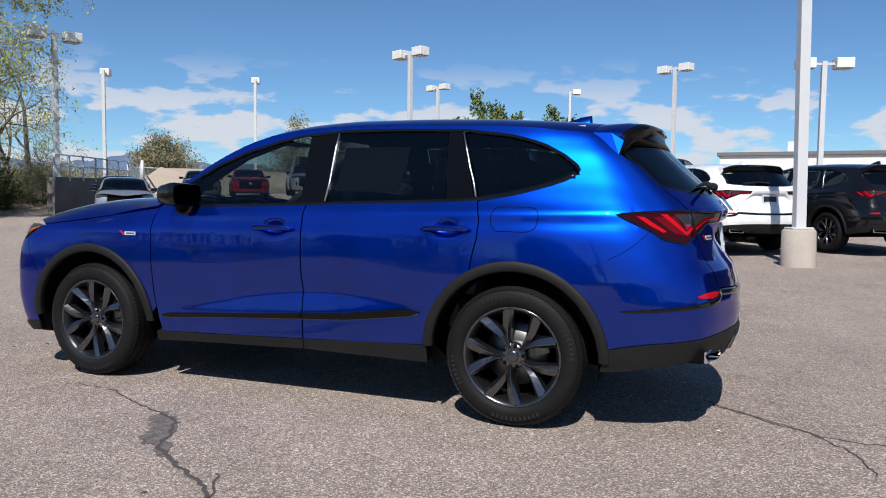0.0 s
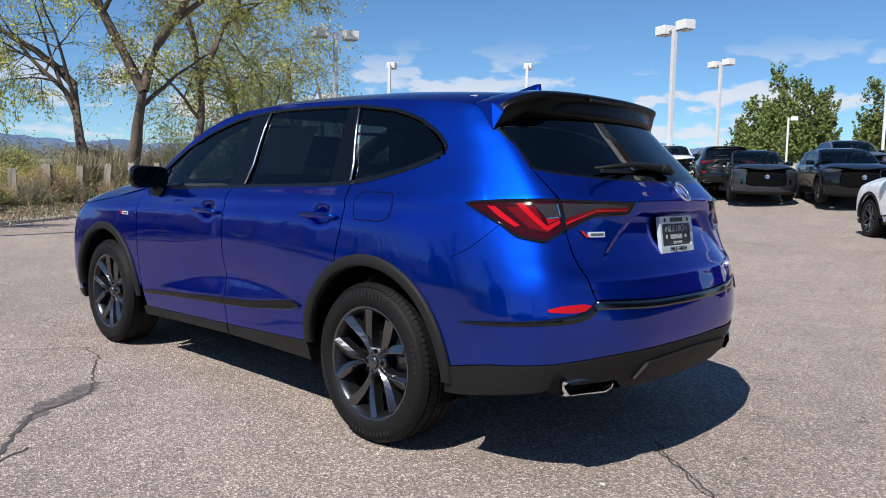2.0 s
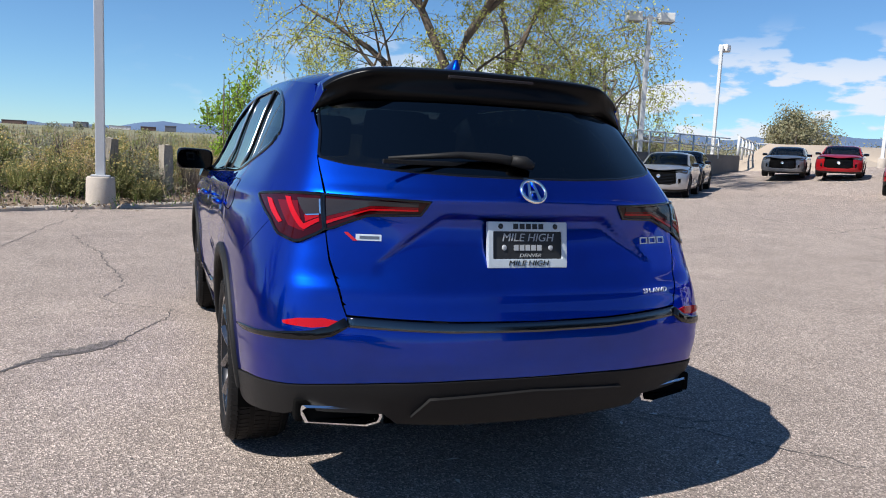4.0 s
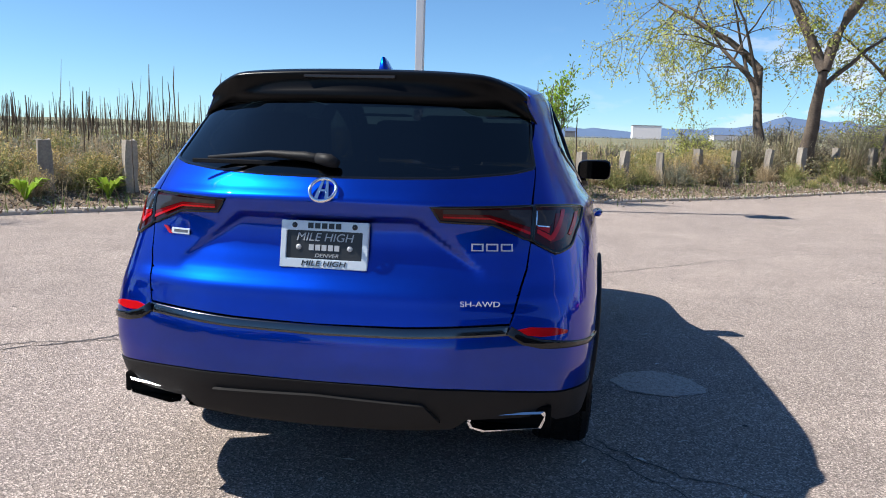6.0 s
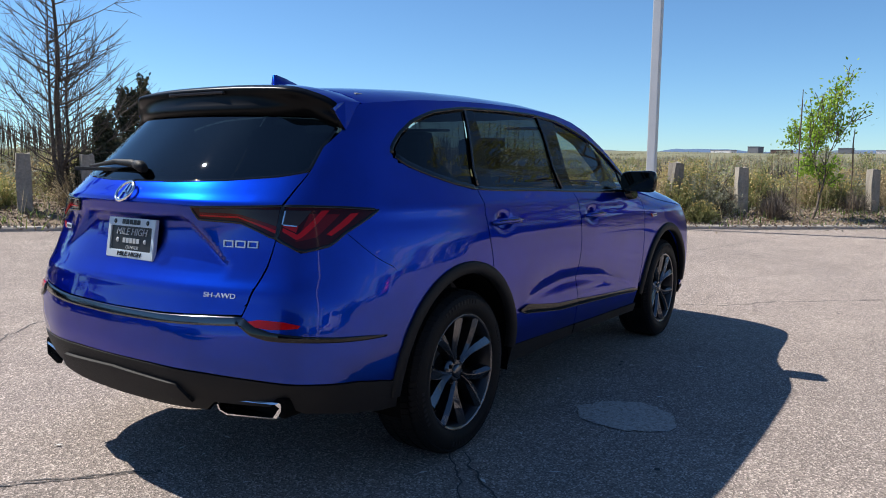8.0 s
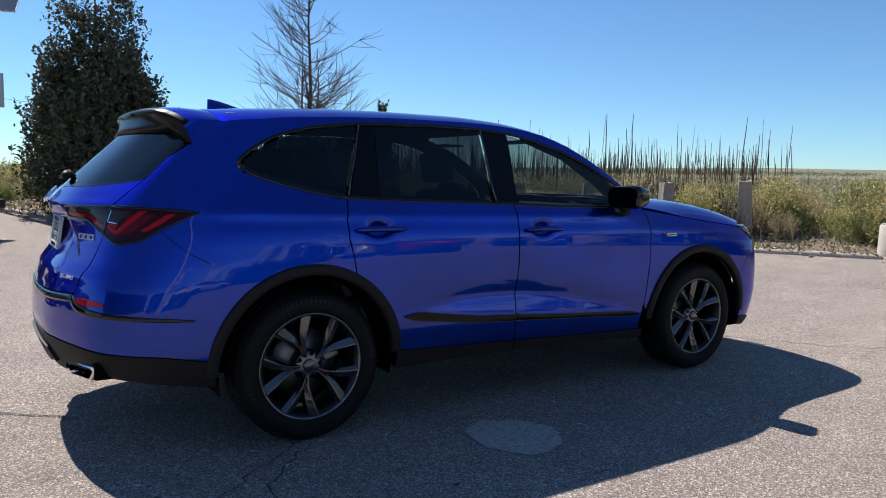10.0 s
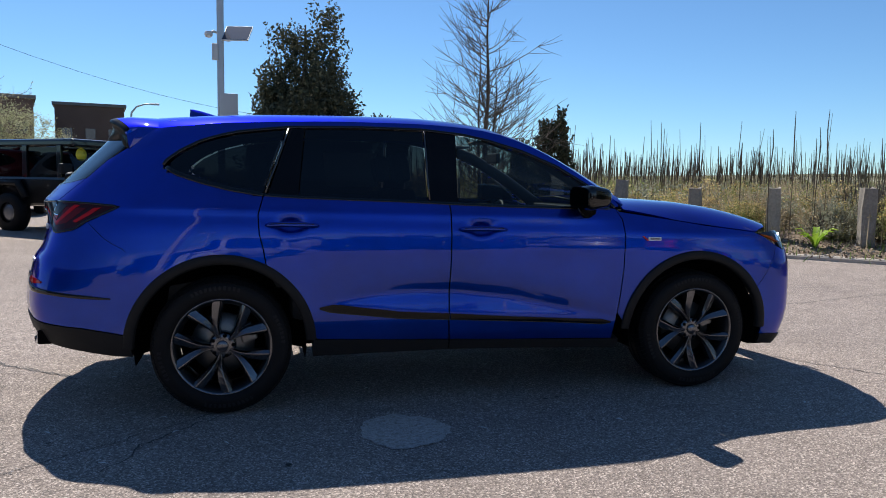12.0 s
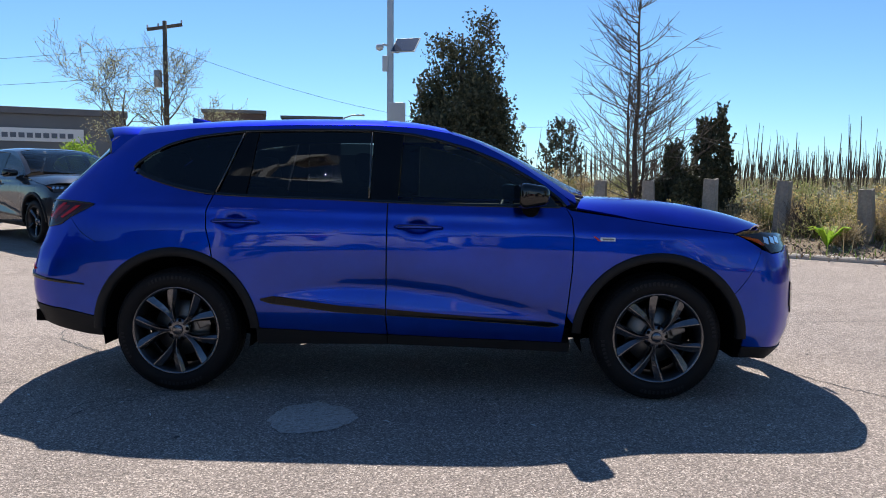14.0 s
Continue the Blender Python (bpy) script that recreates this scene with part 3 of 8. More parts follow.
        v += [(x + c * l, y + s * l, .006), (x - s * w, y + c * w, .010), (x - c * l, y - s * l, .006), (x + s * w, y - c * w, .008)]
        f.append((i, i + 1, i + 2, i + 3))
    tagged(new("litter", mesh_of("litter", v, f, M_PAPER)), "small pale scraps of litter on the asphalt", "litter", kind="stuff")
    v, f = [], []
    for _ in range(260):
        x, y = rng.uniform(-9, 9), rng.uniform(-7, 8)
        r = rng.uniform(.006, .022)
        i = len(v)
        k = 6
        v += [(x + r * rng.uniform(.6, 1.2) * math.cos(j * 1.047), y + r * rng.uniform(.5, 1.0) * math.sin(j * 1.047), float(rise(x, y)) + .005) for j in range(k)]
        f.append(tuple(range(i, i + k)))
    tagged(new("oil_spots", mesh_of("oil_spots", v, f, M_TAR)), "small dark spots and pits in the asphalt", "stain", kind="stuff")


build_ground()
build_cracks()

# ---- the car: one smooth skin, cut into panels ----
# Skin rows: height, half width amidships, then front and rear corners as (x, y) from the side to the middle.
SKIN = [
    # z     mid    haunch  front: c3, c2, c1, c0                                    rear: c9, c10, c11, c12, c13
    (0.20, 0.885, 0.895, (-2.01, .89), (-2.14, .72), (-2.27, .42), (-2.32, 0), (1.92, .89), (2.12, .84), (2.27, .70), (2.36, .40), (2.38, 0)),
    (0.30, 0.915, 0.925, (-2.04, .94), (-2.22, .77), (-2.38, .43), (-2.45, 0), (1.93, .92), (2.165, .875), (2.33, .74), (2.44, .42), (2.46, 0)),
    (0.40, 0.940, 0.955, (-2.06, .960), (-2.25, .79), (-2.42, .44), (-2.48, 0), (1.94, .945), (2.20, .90), (2.37, .775), (2.495, .43), (2.518, 0)),
    (0.50, 0.957, 0.972, (-2.08, .970), (-2.26, .80), (-2.43, .45), (-2.49, 0), (1.95, .957), (2.222, .918), (2.40, .80), (2.535, .44), (2.556, 0)),
    (0.60, 0.965, 0.981, (-2.08, .975), (-2.26, .80), (-2.43, .45), (-2.49, 0), (1.96, .963), (2.235, .925), (2.415, .813), (2.552, .44), (2.575, 0)),
    (0.70, 0.968, 0.984, (-2.08, .975), (-2.26, .80), (-2.42, .45), (-2.48, 0), (1.97, .963), (2.235, .923), (2.413, .816), (2.542, .44), (2.568, 0)),
    (0.80, 0.969, 0.984, (-2.07, .970), (-2.25, .80), (-2.41, .45), (-2.475, 0), (1.97, .960), (2.22, .912), (2.393, .806), (2.513, .44), (2.540, 0)),
    (0.90, 0.968, 0.980, (-2.05, .955), (-2.23, .78), (-2.39, .44), (-2.455, 0), (1.96, .949), (2.185, .894), (2.357, .787), (2.465, .42), (2.490, 0)),
    (1.00, 0.962, 0.972, (-2.01, .925), (-2.19, .75), (-2.35, .43), (-2.405, 0), (1.95, .931), (2.152, .873), (2.325, .771), (2.433, .42), (2.461, 0)),
    (1.08, 0.948, 0.960, (-1.90, .87), (-2.12, .68), (-2.27, .41), (-2.33, 0), (1.94, .910), (2.13, .855), (2.305, .76), (2.432, .42), (2.465, 0)),
    (1.14, 0.915, 0.938, (-1.85, .83), (-2.06, .65), (-2.20, .39), (-2.26, 0), (1.93, .888), (2.115, .838), (2.29, .75), (2.445, .42), (2.488, 0)),
    (1.20, 0.868, 0.893, (-1.80, .79), (-2.00, .62), (-2.14, .37), (-2.20, 0), (1.91, .858), (2.08, .81), (2.25, .727), (2.41, .41), (2.465, 0)),
    (1.29, 0.826, 0.842, (-1.75, .76), (-1.95, .60), (-2.08, .36), (-2.14, 0), (1.86, .81), (2.01, .775), (2.165, .70), (2.325, .40), (2.38, 0)),
    (1.38, 0.796, 0.804, (-1.72, .73), (-1.92, .58), (-2.05, .35), (-2.10, 0), (1.81, .768), (1.94, .74), (2.075, .675), (2.235, .38), (2.285, 0)),
    (1.47, 0.764, 0.766, (-1.70, .70), (-1.90, .56), (-2.02, .34), (-2.07, 0), (1.76, .73), (1.87, .705), (1.985, .645), (2.145, .37), (2.19, 0)),
    (1.56, 0.726, 0.722, (-1.68, .67), (-1.88, .53), (-2.00, .32), (-2.05, 0), (1.71, .685), (1.80, .66), (1.90, .60), (2.06, .36), (2.10, 0)),
    (1.64, 0.676, 0.668, (-1.66, .62), (-1.86, .50), (-1.98, .30), (-2.03, 0), (1.66, .625), (1.74, .60), (1.83, .55), (1.99, .34), (2.03, 0)),
    (1.72, 0.610, 0.600, (-1.64, .56), (-1.84, .46), (-1.96, .28), (-2.01, 0), (1.61, .56), (1.69, .53), (1.77, .49), (1.92, .32), (1.96, 0)),
]
SUB, DZ, Z0 = 48, 0.01, 0.20
CREASE = [(-1.0, .46), (-.861, .482), (-.559, .544), (-.223, .613), (.114, .654), (.384, .662), (.622, .646), (.894, .606), (1.0, .59)]
TRIM_TOP = [(-1.0, .455), (-.84, .466), (-.56, .480), (-.224, .501), (.113, .526), (.452, .549), (.775, .588), (.86, .596), (.922, .586), (1.0, .58)]
WHEELS = ((-1.4455, -1), (-1.4455, 1), (1.4455, -1), (1.4455, 1))
HANDLES = ((-0.02, 1.022), (1.075, 1.045))


def smooth_axis(a, sigma, axis, odd):
    """Gaussian smoothing; ends go on by a straight line, or by mirror image with the sign that is given."""
    r = int(3 * sigma)
    k = np.exp(-0.5 * (np.arange(-r, r + 1) / sigma) ** 2)
    k /= k.sum()
    a = np.moveaxis(a, axis, 0)
    if odd is None:
        lo, hi = 2 * a[0] - a[r:0:-1], 2 * a[-1] - a[-2:-r - 2:-1]
    else:
        lo, hi = odd * a[r:0:-1], odd * a[-2:-r - 2:-1]
    p = np.concatenate([lo, a, hi])
    out = sum(w * p[i:i + len(a)] for i, w in enumerate(k))
    return np.moveaxis(out, 0, axis)


def make_skin():
    zs = np.array([r[0] for r in SKIN])
    X, Y = [], []
    for z, mid, haunch, c3, c2, c1, c0, *rear in SKIN:
        f = (0.3 * mid + 0.7 * c3[1]) if z > 1.0 else haunch
        pts = [c0, c1, c2, c3, (-1.4455, f), (-0.75, mid * 0.998), (0.0, mid), (0.75, mid), (1.4455, haunch), *rear]
        X.append([p[0] for p in pts])
        Y.append([p[1] for p in pts])
    X, Y = np.array(X).T, np.array(Y).T
    zi = np.arange(Z0, 1.7201, DZ)
    ui = np.arange(0, X.shape[0] - 1 + 1e-9, 1 / SUB)
    out = []
    for a, odd in ((X, 1), (Y, -1)):
        a = np.array([np.interp(zi, zs, row) for row in a])
        a = np.array([np.interp(ui, np.arange(a.shape[0]), a[:, j]) for j in range(a.shape[1])]).T
        b = a
        for _ in range(4):
            c = smooth_axis(smooth_axis(b, 0.36 * SUB, 0, odd), 2.4, 1, None)
            if _ < 3:
                b = b + 0.8 * (a - c)
        out.append(c)
    X, Y = out
    Z = np.broadcast_to(zi, X.shape)
    # door sides: a hollow under the crease and a ledge that runs out to the trim
    zc, zt = lerp_table(X, CREASE), lerp_table(X, TRIM_TOP)
    depth = np.clip((zc - zt) * 0.24, 0, 0.032) * ((X > -0.95) & (X < 0.98))
    above = np.clip(1 - (Z - zc) / 0.22, 0, 1) ** 2
    below = np.clip((Z - zt) / np.maximum(zc - zt, 0.004), 0, 1)
    door = -depth * np.where(Z >= zc, above, below)
    # shoulder line from the front door to the tail lamp
    zl = 1.105 + 0.016 * (X + 0.3)
    along = np.clip((X + 0.9) / 0.5, 0, 1) * np.clip((2.1 - X) / 0.3, 0, 1)
    door += 0.006 * along * np.exp(-((Z - zl) / 0.022) ** 2) - 0.006 * along * np.exp(-((Z - zl + 0.05) / 0.03) ** 2)
    for hx, hz in HANDLES:
        door -= 0.026 * np.exp(-(((X - hx) / 0.062) ** 2 + ((Z - hz) / 0.034) ** 2) ** 1.5)
    U = np.broadcast_to(ui[:, None], X.shape)
    door = smooth_axis(smooth_axis(door, 1.1, 1, None), 1.1, 0, 1)
    Y = Y + np.where((U > 3.5) & (U < 9.6), door, 0)
    # tailgate: the plate's hollow under an overhanging edge
    half = np.interp(Z, [0.935, 0.95, 1.09, 1.10], [0.56, 0.535, 0.345, 0.335])
    hollow = np.clip((half - np.abs(Y)) / 0.035, 0, 1) * np.clip((Z - 0.89) / 0.17, 0, 1) * np.clip((1.108 - Z) / 0.016, 0, 1)
    lip = 0.012 * np.exp(-((Z - 1.165) / 0.02) ** 2) * np.clip((0.80 - np.abs(Y)) / 0.2, 0, 1)
    ledge = 0.010 * np.exp(-((Z - 0.85) / 0.03) ** 2) * np.clip((0.9 - np.abs(Y)) / 0.2, 0, 1)
    X = X + np.where(U > 10.0, -0.034 * hollow ** 1.0 + lip + ledge, 0)
    # the whole way round: left side first, then the right side back to the front
    X = np.concatenate([X, X[-2::-1]])
    Y = np.concatenate([-Y, Y[-2::-1]])
    P = np.stack([X, Y, np.broadcast_to(zi, X.shape)], -1)
    du, dv = np.gradient(P, axis=0), np.gradient(P, axis=1)
    N = np.cross(du, dv)
    N /= np.linalg.norm(N, axis=-1, keepdims=True)
    return P, N


SKIN_P, SKIN_N = make_skin()
U_REAR = len(SKIN_P) // 2 / SUB            # the middle of the tail
U_ALL = 2 * U_REAR


def skin_at(u, z, off=0.0):
    """Places and normals of the skin at arrays of u (round the car) and z."""
    a = np.clip(np.asarray(u, float) * SUB, 0, SKIN_P.shape[0] - 1.001)
    b = np.clip((np.asarray(z, float) - Z0) / DZ, 0, SKIN_P.shape[1] - 1.001)
    i, j = a.astype(int), b.astype(int)
    f, g = (a - i)[:, None], (b - j)[:, None]
    got = []
    for t in (SKIN_P, SKIN_N):
        got.append((t[i, j] * (1 - f) + t[i + 1, j] * f) * (1 - g) + (t[i, j + 1] * (1 - f) + t[i + 1, j + 1] * f) * g)
    p, nrm = got
    nrm = nrm / np.linalg.norm(nrm, axis=1, keepdims=True)
    return p + nrm * off, nrm


def on_side(x, z):
    """u on the left side at length x."""
    col = SKIN_P[:, min(max(int(round((z - Z0) / DZ)), 0), SKIN_P.shape[1] - 1), 0][: SKIN_P.shape[0] // 2 + 1]
    return (float(np.interp(x, np.maximum.accumulate(col), np.arange(len(col)))) / SUB, z)


def on_rear(y, z):
    """u on the left half of the tail at y metres from its middle."""
    h = SKIN_P.shape[0] // 2
    col = -SKIN_P[:h + 1, min(max(int(round((z - Z0) / DZ)), 0), SKIN_P.shape[1] - 1), 1]
    k = int(9 * SUB)
    return (float(np.interp(-y, -np.maximum.accumulate(col[k:][::-1])[::-1], np.arange(k, h + 1))) / SUB, z)


def on_front(y, z):
    h = int(4 * SUB)
    col = -SKIN_P[:h + 1, min(max(int(round((z - Z0) / DZ)), 0), SKIN_P.shape[1] - 1), 1]
    return (float(np.interp(y, np.maximum.accumulate(col), np.arange(h + 1))) / SUB, z)


def S(*pts):
    return [on_side(x, z) for x, z in pts]


def R(*pts):
    return [on_rear(y, z) for y, z in pts]


def Fr(*pts):
    return [on_front(y, z) for y, z in pts]


def arc(cx, r, a0, a1, n=18, cz=0.378):
    return [(cx + r * math.cos(radians(a0 + (a1 - a0) * k / n)), cz + r * math.sin(radians(a0 + (a1 - a0) * k / n))) for k in range(n + 1)]


def other(poly):
    """The same outline on the right side."""
    return [(U_ALL - u, z) for u, z in poly]


def whole(half):
    """An outline over both halves, from one that starts and ends at the middle of the tail."""
    return half + [(U_ALL - u, z) for u, z in reversed(half)]


def clip_axis(poly, axis, value, keep_more):
    out = []
    for a, b in zip(poly, poly[1:] + poly[:1]):
        ina, inb = (a[axis] >= value) == keep_more, (b[axis] >= value) == keep_more
        if ina:
            out.append(a)
        if ina != inb:
            t = (value - a[axis]) / (b[axis] - a[axis])
            p = [a[0] + (b[0] - a[0]) * t, a[1] + (b[1] - a[1]) * t]
            p[axis] = value
            out.append(tuple(p))
    return out


def shrink(poly, d, su=0.25):
    """Draws an outline in by d metres; su: metres that one step of u spans."""
    area = sum(a[0] * b[1] - b[0] * a[1] for a, b in zip(poly, poly[1:] + poly[:1]))
    s = 1 if area > 0 else -1
    out = []
    n = len(poly)
    for i in range(n):
        (u0, z0), (u1, z1), (u2, z2) = poly[i - 1], poly[i], poly[(i + 1) % n]
        e1, e2 = Vector(((u1 - u0) * su, z1 - z0)), Vector(((u2 - u1) * su, z2 - z1))
        if e1.length < 1e-7 or e2.length < 1e-7:
            out.append(poly[i])
            continue
        e1.normalize(), e2.normalize()
        n1, n2 = Vector((-e1.y, e1.x)) * s, Vector((-e2.y, e2.x)) * s
        m = n1 + n2
        m = m / max(m.length_squared / 2, 0.35) if m.length > 1e-6 else n1
        out.append((u1 + m.x * d / su, z1 + m.y * d))
    return out


def cut_cells(poly, du, dz):
    """Splits an outline along a grid; gives points and faces that share them."""
    pts, index, faces = [], {}, []
    zmin, zmax = min(p[1] for p in poly), max(p[1] for p in poly)
    for r in range(int(math.floor(zmin / dz)), int(math.ceil(zmax / dz))):
        strip = clip_axis(clip_axis(poly, 1, r * dz, True), 1, (r + 1) * dz, False)
        if len(strip) < 3:
            continue
        umin, umax = min(p[0] for p in strip), max(p[0] for p in strip)
        rest = strip
        for c in range(int(math.floor(umin / du)), int(math.ceil(umax / du))):
            cell = clip_axis(rest, 0, (c + 1) * du, False)
            rest = clip_axis(rest, 0, (c + 1) * du, True) or [(0, 0)] * 3
            face = []
            for p in cell:
                key = (round(p[0], 6), round(p[1], 6))
                if key not in index:
                    index[key] = len(pts)
                    pts.append(key)
                if not face or face[-1] != index[key]:
                    face.append(index[key])
            if len(face) > 1 and face[0] == face[-1]:
                face.pop()
            if len(face) >= 3 and len(set(face)) == len(face):
                a = sum(pts[i][0] * pts[j][1] - pts[j][0] * pts[i][1] for i, j in zip(face, face[1:] + face[:1]))
                if abs(a) > 1e-9:
                    faces.append(face if a > 0 else face[::-1])
    return pts, faces


def skinned(name, pts, faces, locate, rim, mats, flip=False):
    """A panel with thickness from points that locate() lays on a surface."""
    p, nrm = locate(np.array(pts))
    faces = [f[::-1] for f in faces] if flip else faces
    count = {}
    for f in faces:
        for a, b in zip(f, f[1:] + f[:1]):
            count[(a, b)] = count.get((a, b), 0) + 1
    edge = [(a, b) for (a, b) in count if (b, a) not in count]
    verts = [tuple(v) for v in p]
    normals = [tuple(v) for v in nrm]
    if rim:
        top, low = {}, {}
        for v in {v for e in edge for v in e}:
            top[v] = len(verts)
            verts.append(tuple(p[v]))
            normals.append((0, 0, 0))
            low[v] = len(verts)
            verts.append(tuple(p[v] - nrm[v] * rim))
            normals.append((0, 0, 0))
        faces = faces + [[top[b], top[a], low[a], low[b]] for a, b in edge]
    me = mesh_of(name, verts, faces, mats, smooth=True)
    me.normals_split_custom_set_from_vertices(normals)
    return me


def panel(name, poly, mat, parent, off=0.0, rim=0.016, gap=0.0013, du=0.12, dz=0.03, label="", both=False):
    """A piece of the skin inside an outline, on the left side, or on both sides as two parts."""
    made = []
    for k, pl in enumerate([poly, other(poly)] if both else [poly]):
        pts, faces = cut_cells(shrink(pl, gap) if gap else pl, du, dz)
        me = skinned(name, pts, faces, lambda a: skin_at(a[:, 0], a[:, 1], off), rim, mat)
        made.append(place(name, me, parent, None, label))
    return made


def ribbon(name, path, width, mat, parent, off=0.003, thick=0.006, both=False, step=0.03, closed=False, label=""):
    """A narrow strip along a line on the skin. width: a number, or one for every point."""
    for k, pa in enumerate([path, other(path)] if both else [path]):
        w = np.array(width if isinstance(width, (list, tuple)) else [width] * len(pa))
        pa = np.array(pa)
        p, _ = skin_at(pa[:, 0], pa[:, 1])
        t = np.concatenate([[0], np.cumsum(np.linalg.norm(np.diff(p, axis=0), axis=1))])
        q = np.linspace(0, t[-1], max(2, int(t[-1] / step) + 1))
        u, z, w = np.interp(q, t, pa[:, 0]), np.interp(q, t, pa[:, 1]), np.interp(q, t, w)
        p, nrm = skin_at(u, z, off)
        d = np.gradient(p, axis=0)
        d /= np.maximum(np.linalg.norm(d, axis=1, keepdims=True), 1e-9)
        c = np.cross(nrm, d) * (w / 2)[:, None]
        rows = [p - c - nrm * thick, p - c, p - 0.55 * c + nrm * 0.0012, p + 0.55 * c + nrm * 0.0012, p + c, p + c - nrm * thick]
        n = len(q)
        verts = np.concatenate(rows)
        faces = [[r * n + i, r * n + i + 1, (r + 1) * n + i + 1, (r + 1) * n + i] for r in range(5) for i in range(n - 1)]
        faces += [[r * n for r in range(6)], [r * n + n - 1 for r in reversed(range(6))]]
        me = mesh_of(name, verts, [f[::-1] for f in faces], mat, smooth=True)
        bmf = bmesh.new()
        bmf.from_mesh(me)
        bmesh.ops.recalc_face_normals(bmf, faces=bmf.faces)
        bmf.to_mesh(me)
        bmf.free()
        place(name, me, parent, None, label)


# top of the car: from the side's upper edge over to the other side
EDGE = [(-.98, 1.135), (-.9, 1.205), (-.735, 1.325), (-.557, 1.435), (-.38, 1.525), (-.2, 1.588), (0, 1.622), (.3, 1.638), (.8, 1.636), (1.2, 1.622), (1.6, 1.590), (1.8, 1.566), (2.0, 1.54)]
CROWN = [(-1.25, 1.150), (-1.0, 1.262), (-.8, 1.368), (-.6, 1.472), (-.4, 1.566), (-.2, 1.636), (0, 1.676), (.3, 1.698), (.8, 1.698), (1.2, 1.688), (1.6, 1.665), (1.8, 1.650), (2.0, 1.634), (2.2, 1.618)]
HOOD_EDGE = [(-.92, 1.128), (-1.2, 1.092), (-1.5, 1.048), (-1.9, 1.000), (-2.1, .985), (-2.3, .97)]
HOOD_CROWN = [(-.92, 1.205), (-1.2, 1.203), (-1.5, 1.188), (-1.75, 1.156), (-1.95, 1.110), (-2.15, 1.045), (-2.32, .975), (-2.42, .92)]


def eased(x, table, r=0.09):
    return sum(lerp_table(np.asarray(x) + d * r, table) for d in (-1, -.66, -.33, 0, .33, .66, 1)) / 7


def top_at(x, w, edge, crown, power):
    """Places over the roof or hood: x along, w from -1 (left edge) to 1."""
    x, w = np.asarray(x, float), np.asarray(w, float)
    ze, zc = eased(x, edge), eased(x, crown)
    u = np.array([on_side(a, b)[0] for a, b in zip(x, ze)])
    ye = np.abs(skin_at(u, ze)[0][:, 1])
    return np.stack([x, ye * w, ze + (zc - ze) * (1 - np.abs(w) ** power)], 1)


def top_panel(name, poly, mat, parent, edge, crown, power=5.0, off=0.0, rim=0.012, dx=0.05, dw=0.06, label="", gap=0.002):
    def locate(a):
        e = 0.004
        p = top_at(a[:, 0], a[:, 1], edge, crown, power)
        tx = top_at(a[:, 0] + e, a[:, 1], edge, crown, power) - top_at(a[:, 0] - e, a[:, 1], edge, crown, power)
        tw = top_at(a[:, 0], a[:, 1] + e, edge, crown, power) - top_at(a[:, 0], a[:, 1] - e, edge, crown, power)
        nrm = np.cross(tx, tw)
        nrm /= np.linalg.norm(nrm, axis=1, keepdims=True)
        return p + nrm * off, nrm
    pts, faces = cut_cells(shrink(poly, gap, 1.0), dx, dw)
    return place(name, skinned(name, pts, faces, locate, rim, mat), parent, None, label)


def arch_trim(name, car, cx, a0, a1):
    """A rounded lip round a wheel opening that turns in under the wing, one on either side."""
    angles = np.linspace(a0, a1, 61)
    ring = ((.509, .0, 0), (.508, .010, 0), (.501, .015, 0), (.478, .016, 0), (.460, .013, 0), (.454, .006, 0), (.452, 0, .010), (.453, 0, .024))
    rows = []
    for a in angles:
        row = []
        for r, off, inward in ring:
            x, z = cx + r * math.cos(radians(a)), .378 + r * math.sin(radians(a))
            p = skin_at([on_side(x, z)[0]], [z], off)[0][0]
            row.append((p[0], p[1] + inward, p[2]))
        rows.append(row)
    k = len(ring)
    for s in (1, -1):
        verts = [(x, y * s, z) for row in rows for x, y, z in row]
        faces = [(i * k + j, i * k + j + 1, (i + 1) * k + j + 1, (i + 1) * k + j) for i in range(len(rows) - 1) for j in range(k - 1)]
        place(name, mesh_of(name, verts, [f[::-1] for f in faces] if s > 0 else faces, M_CLAD, smooth=True), car)


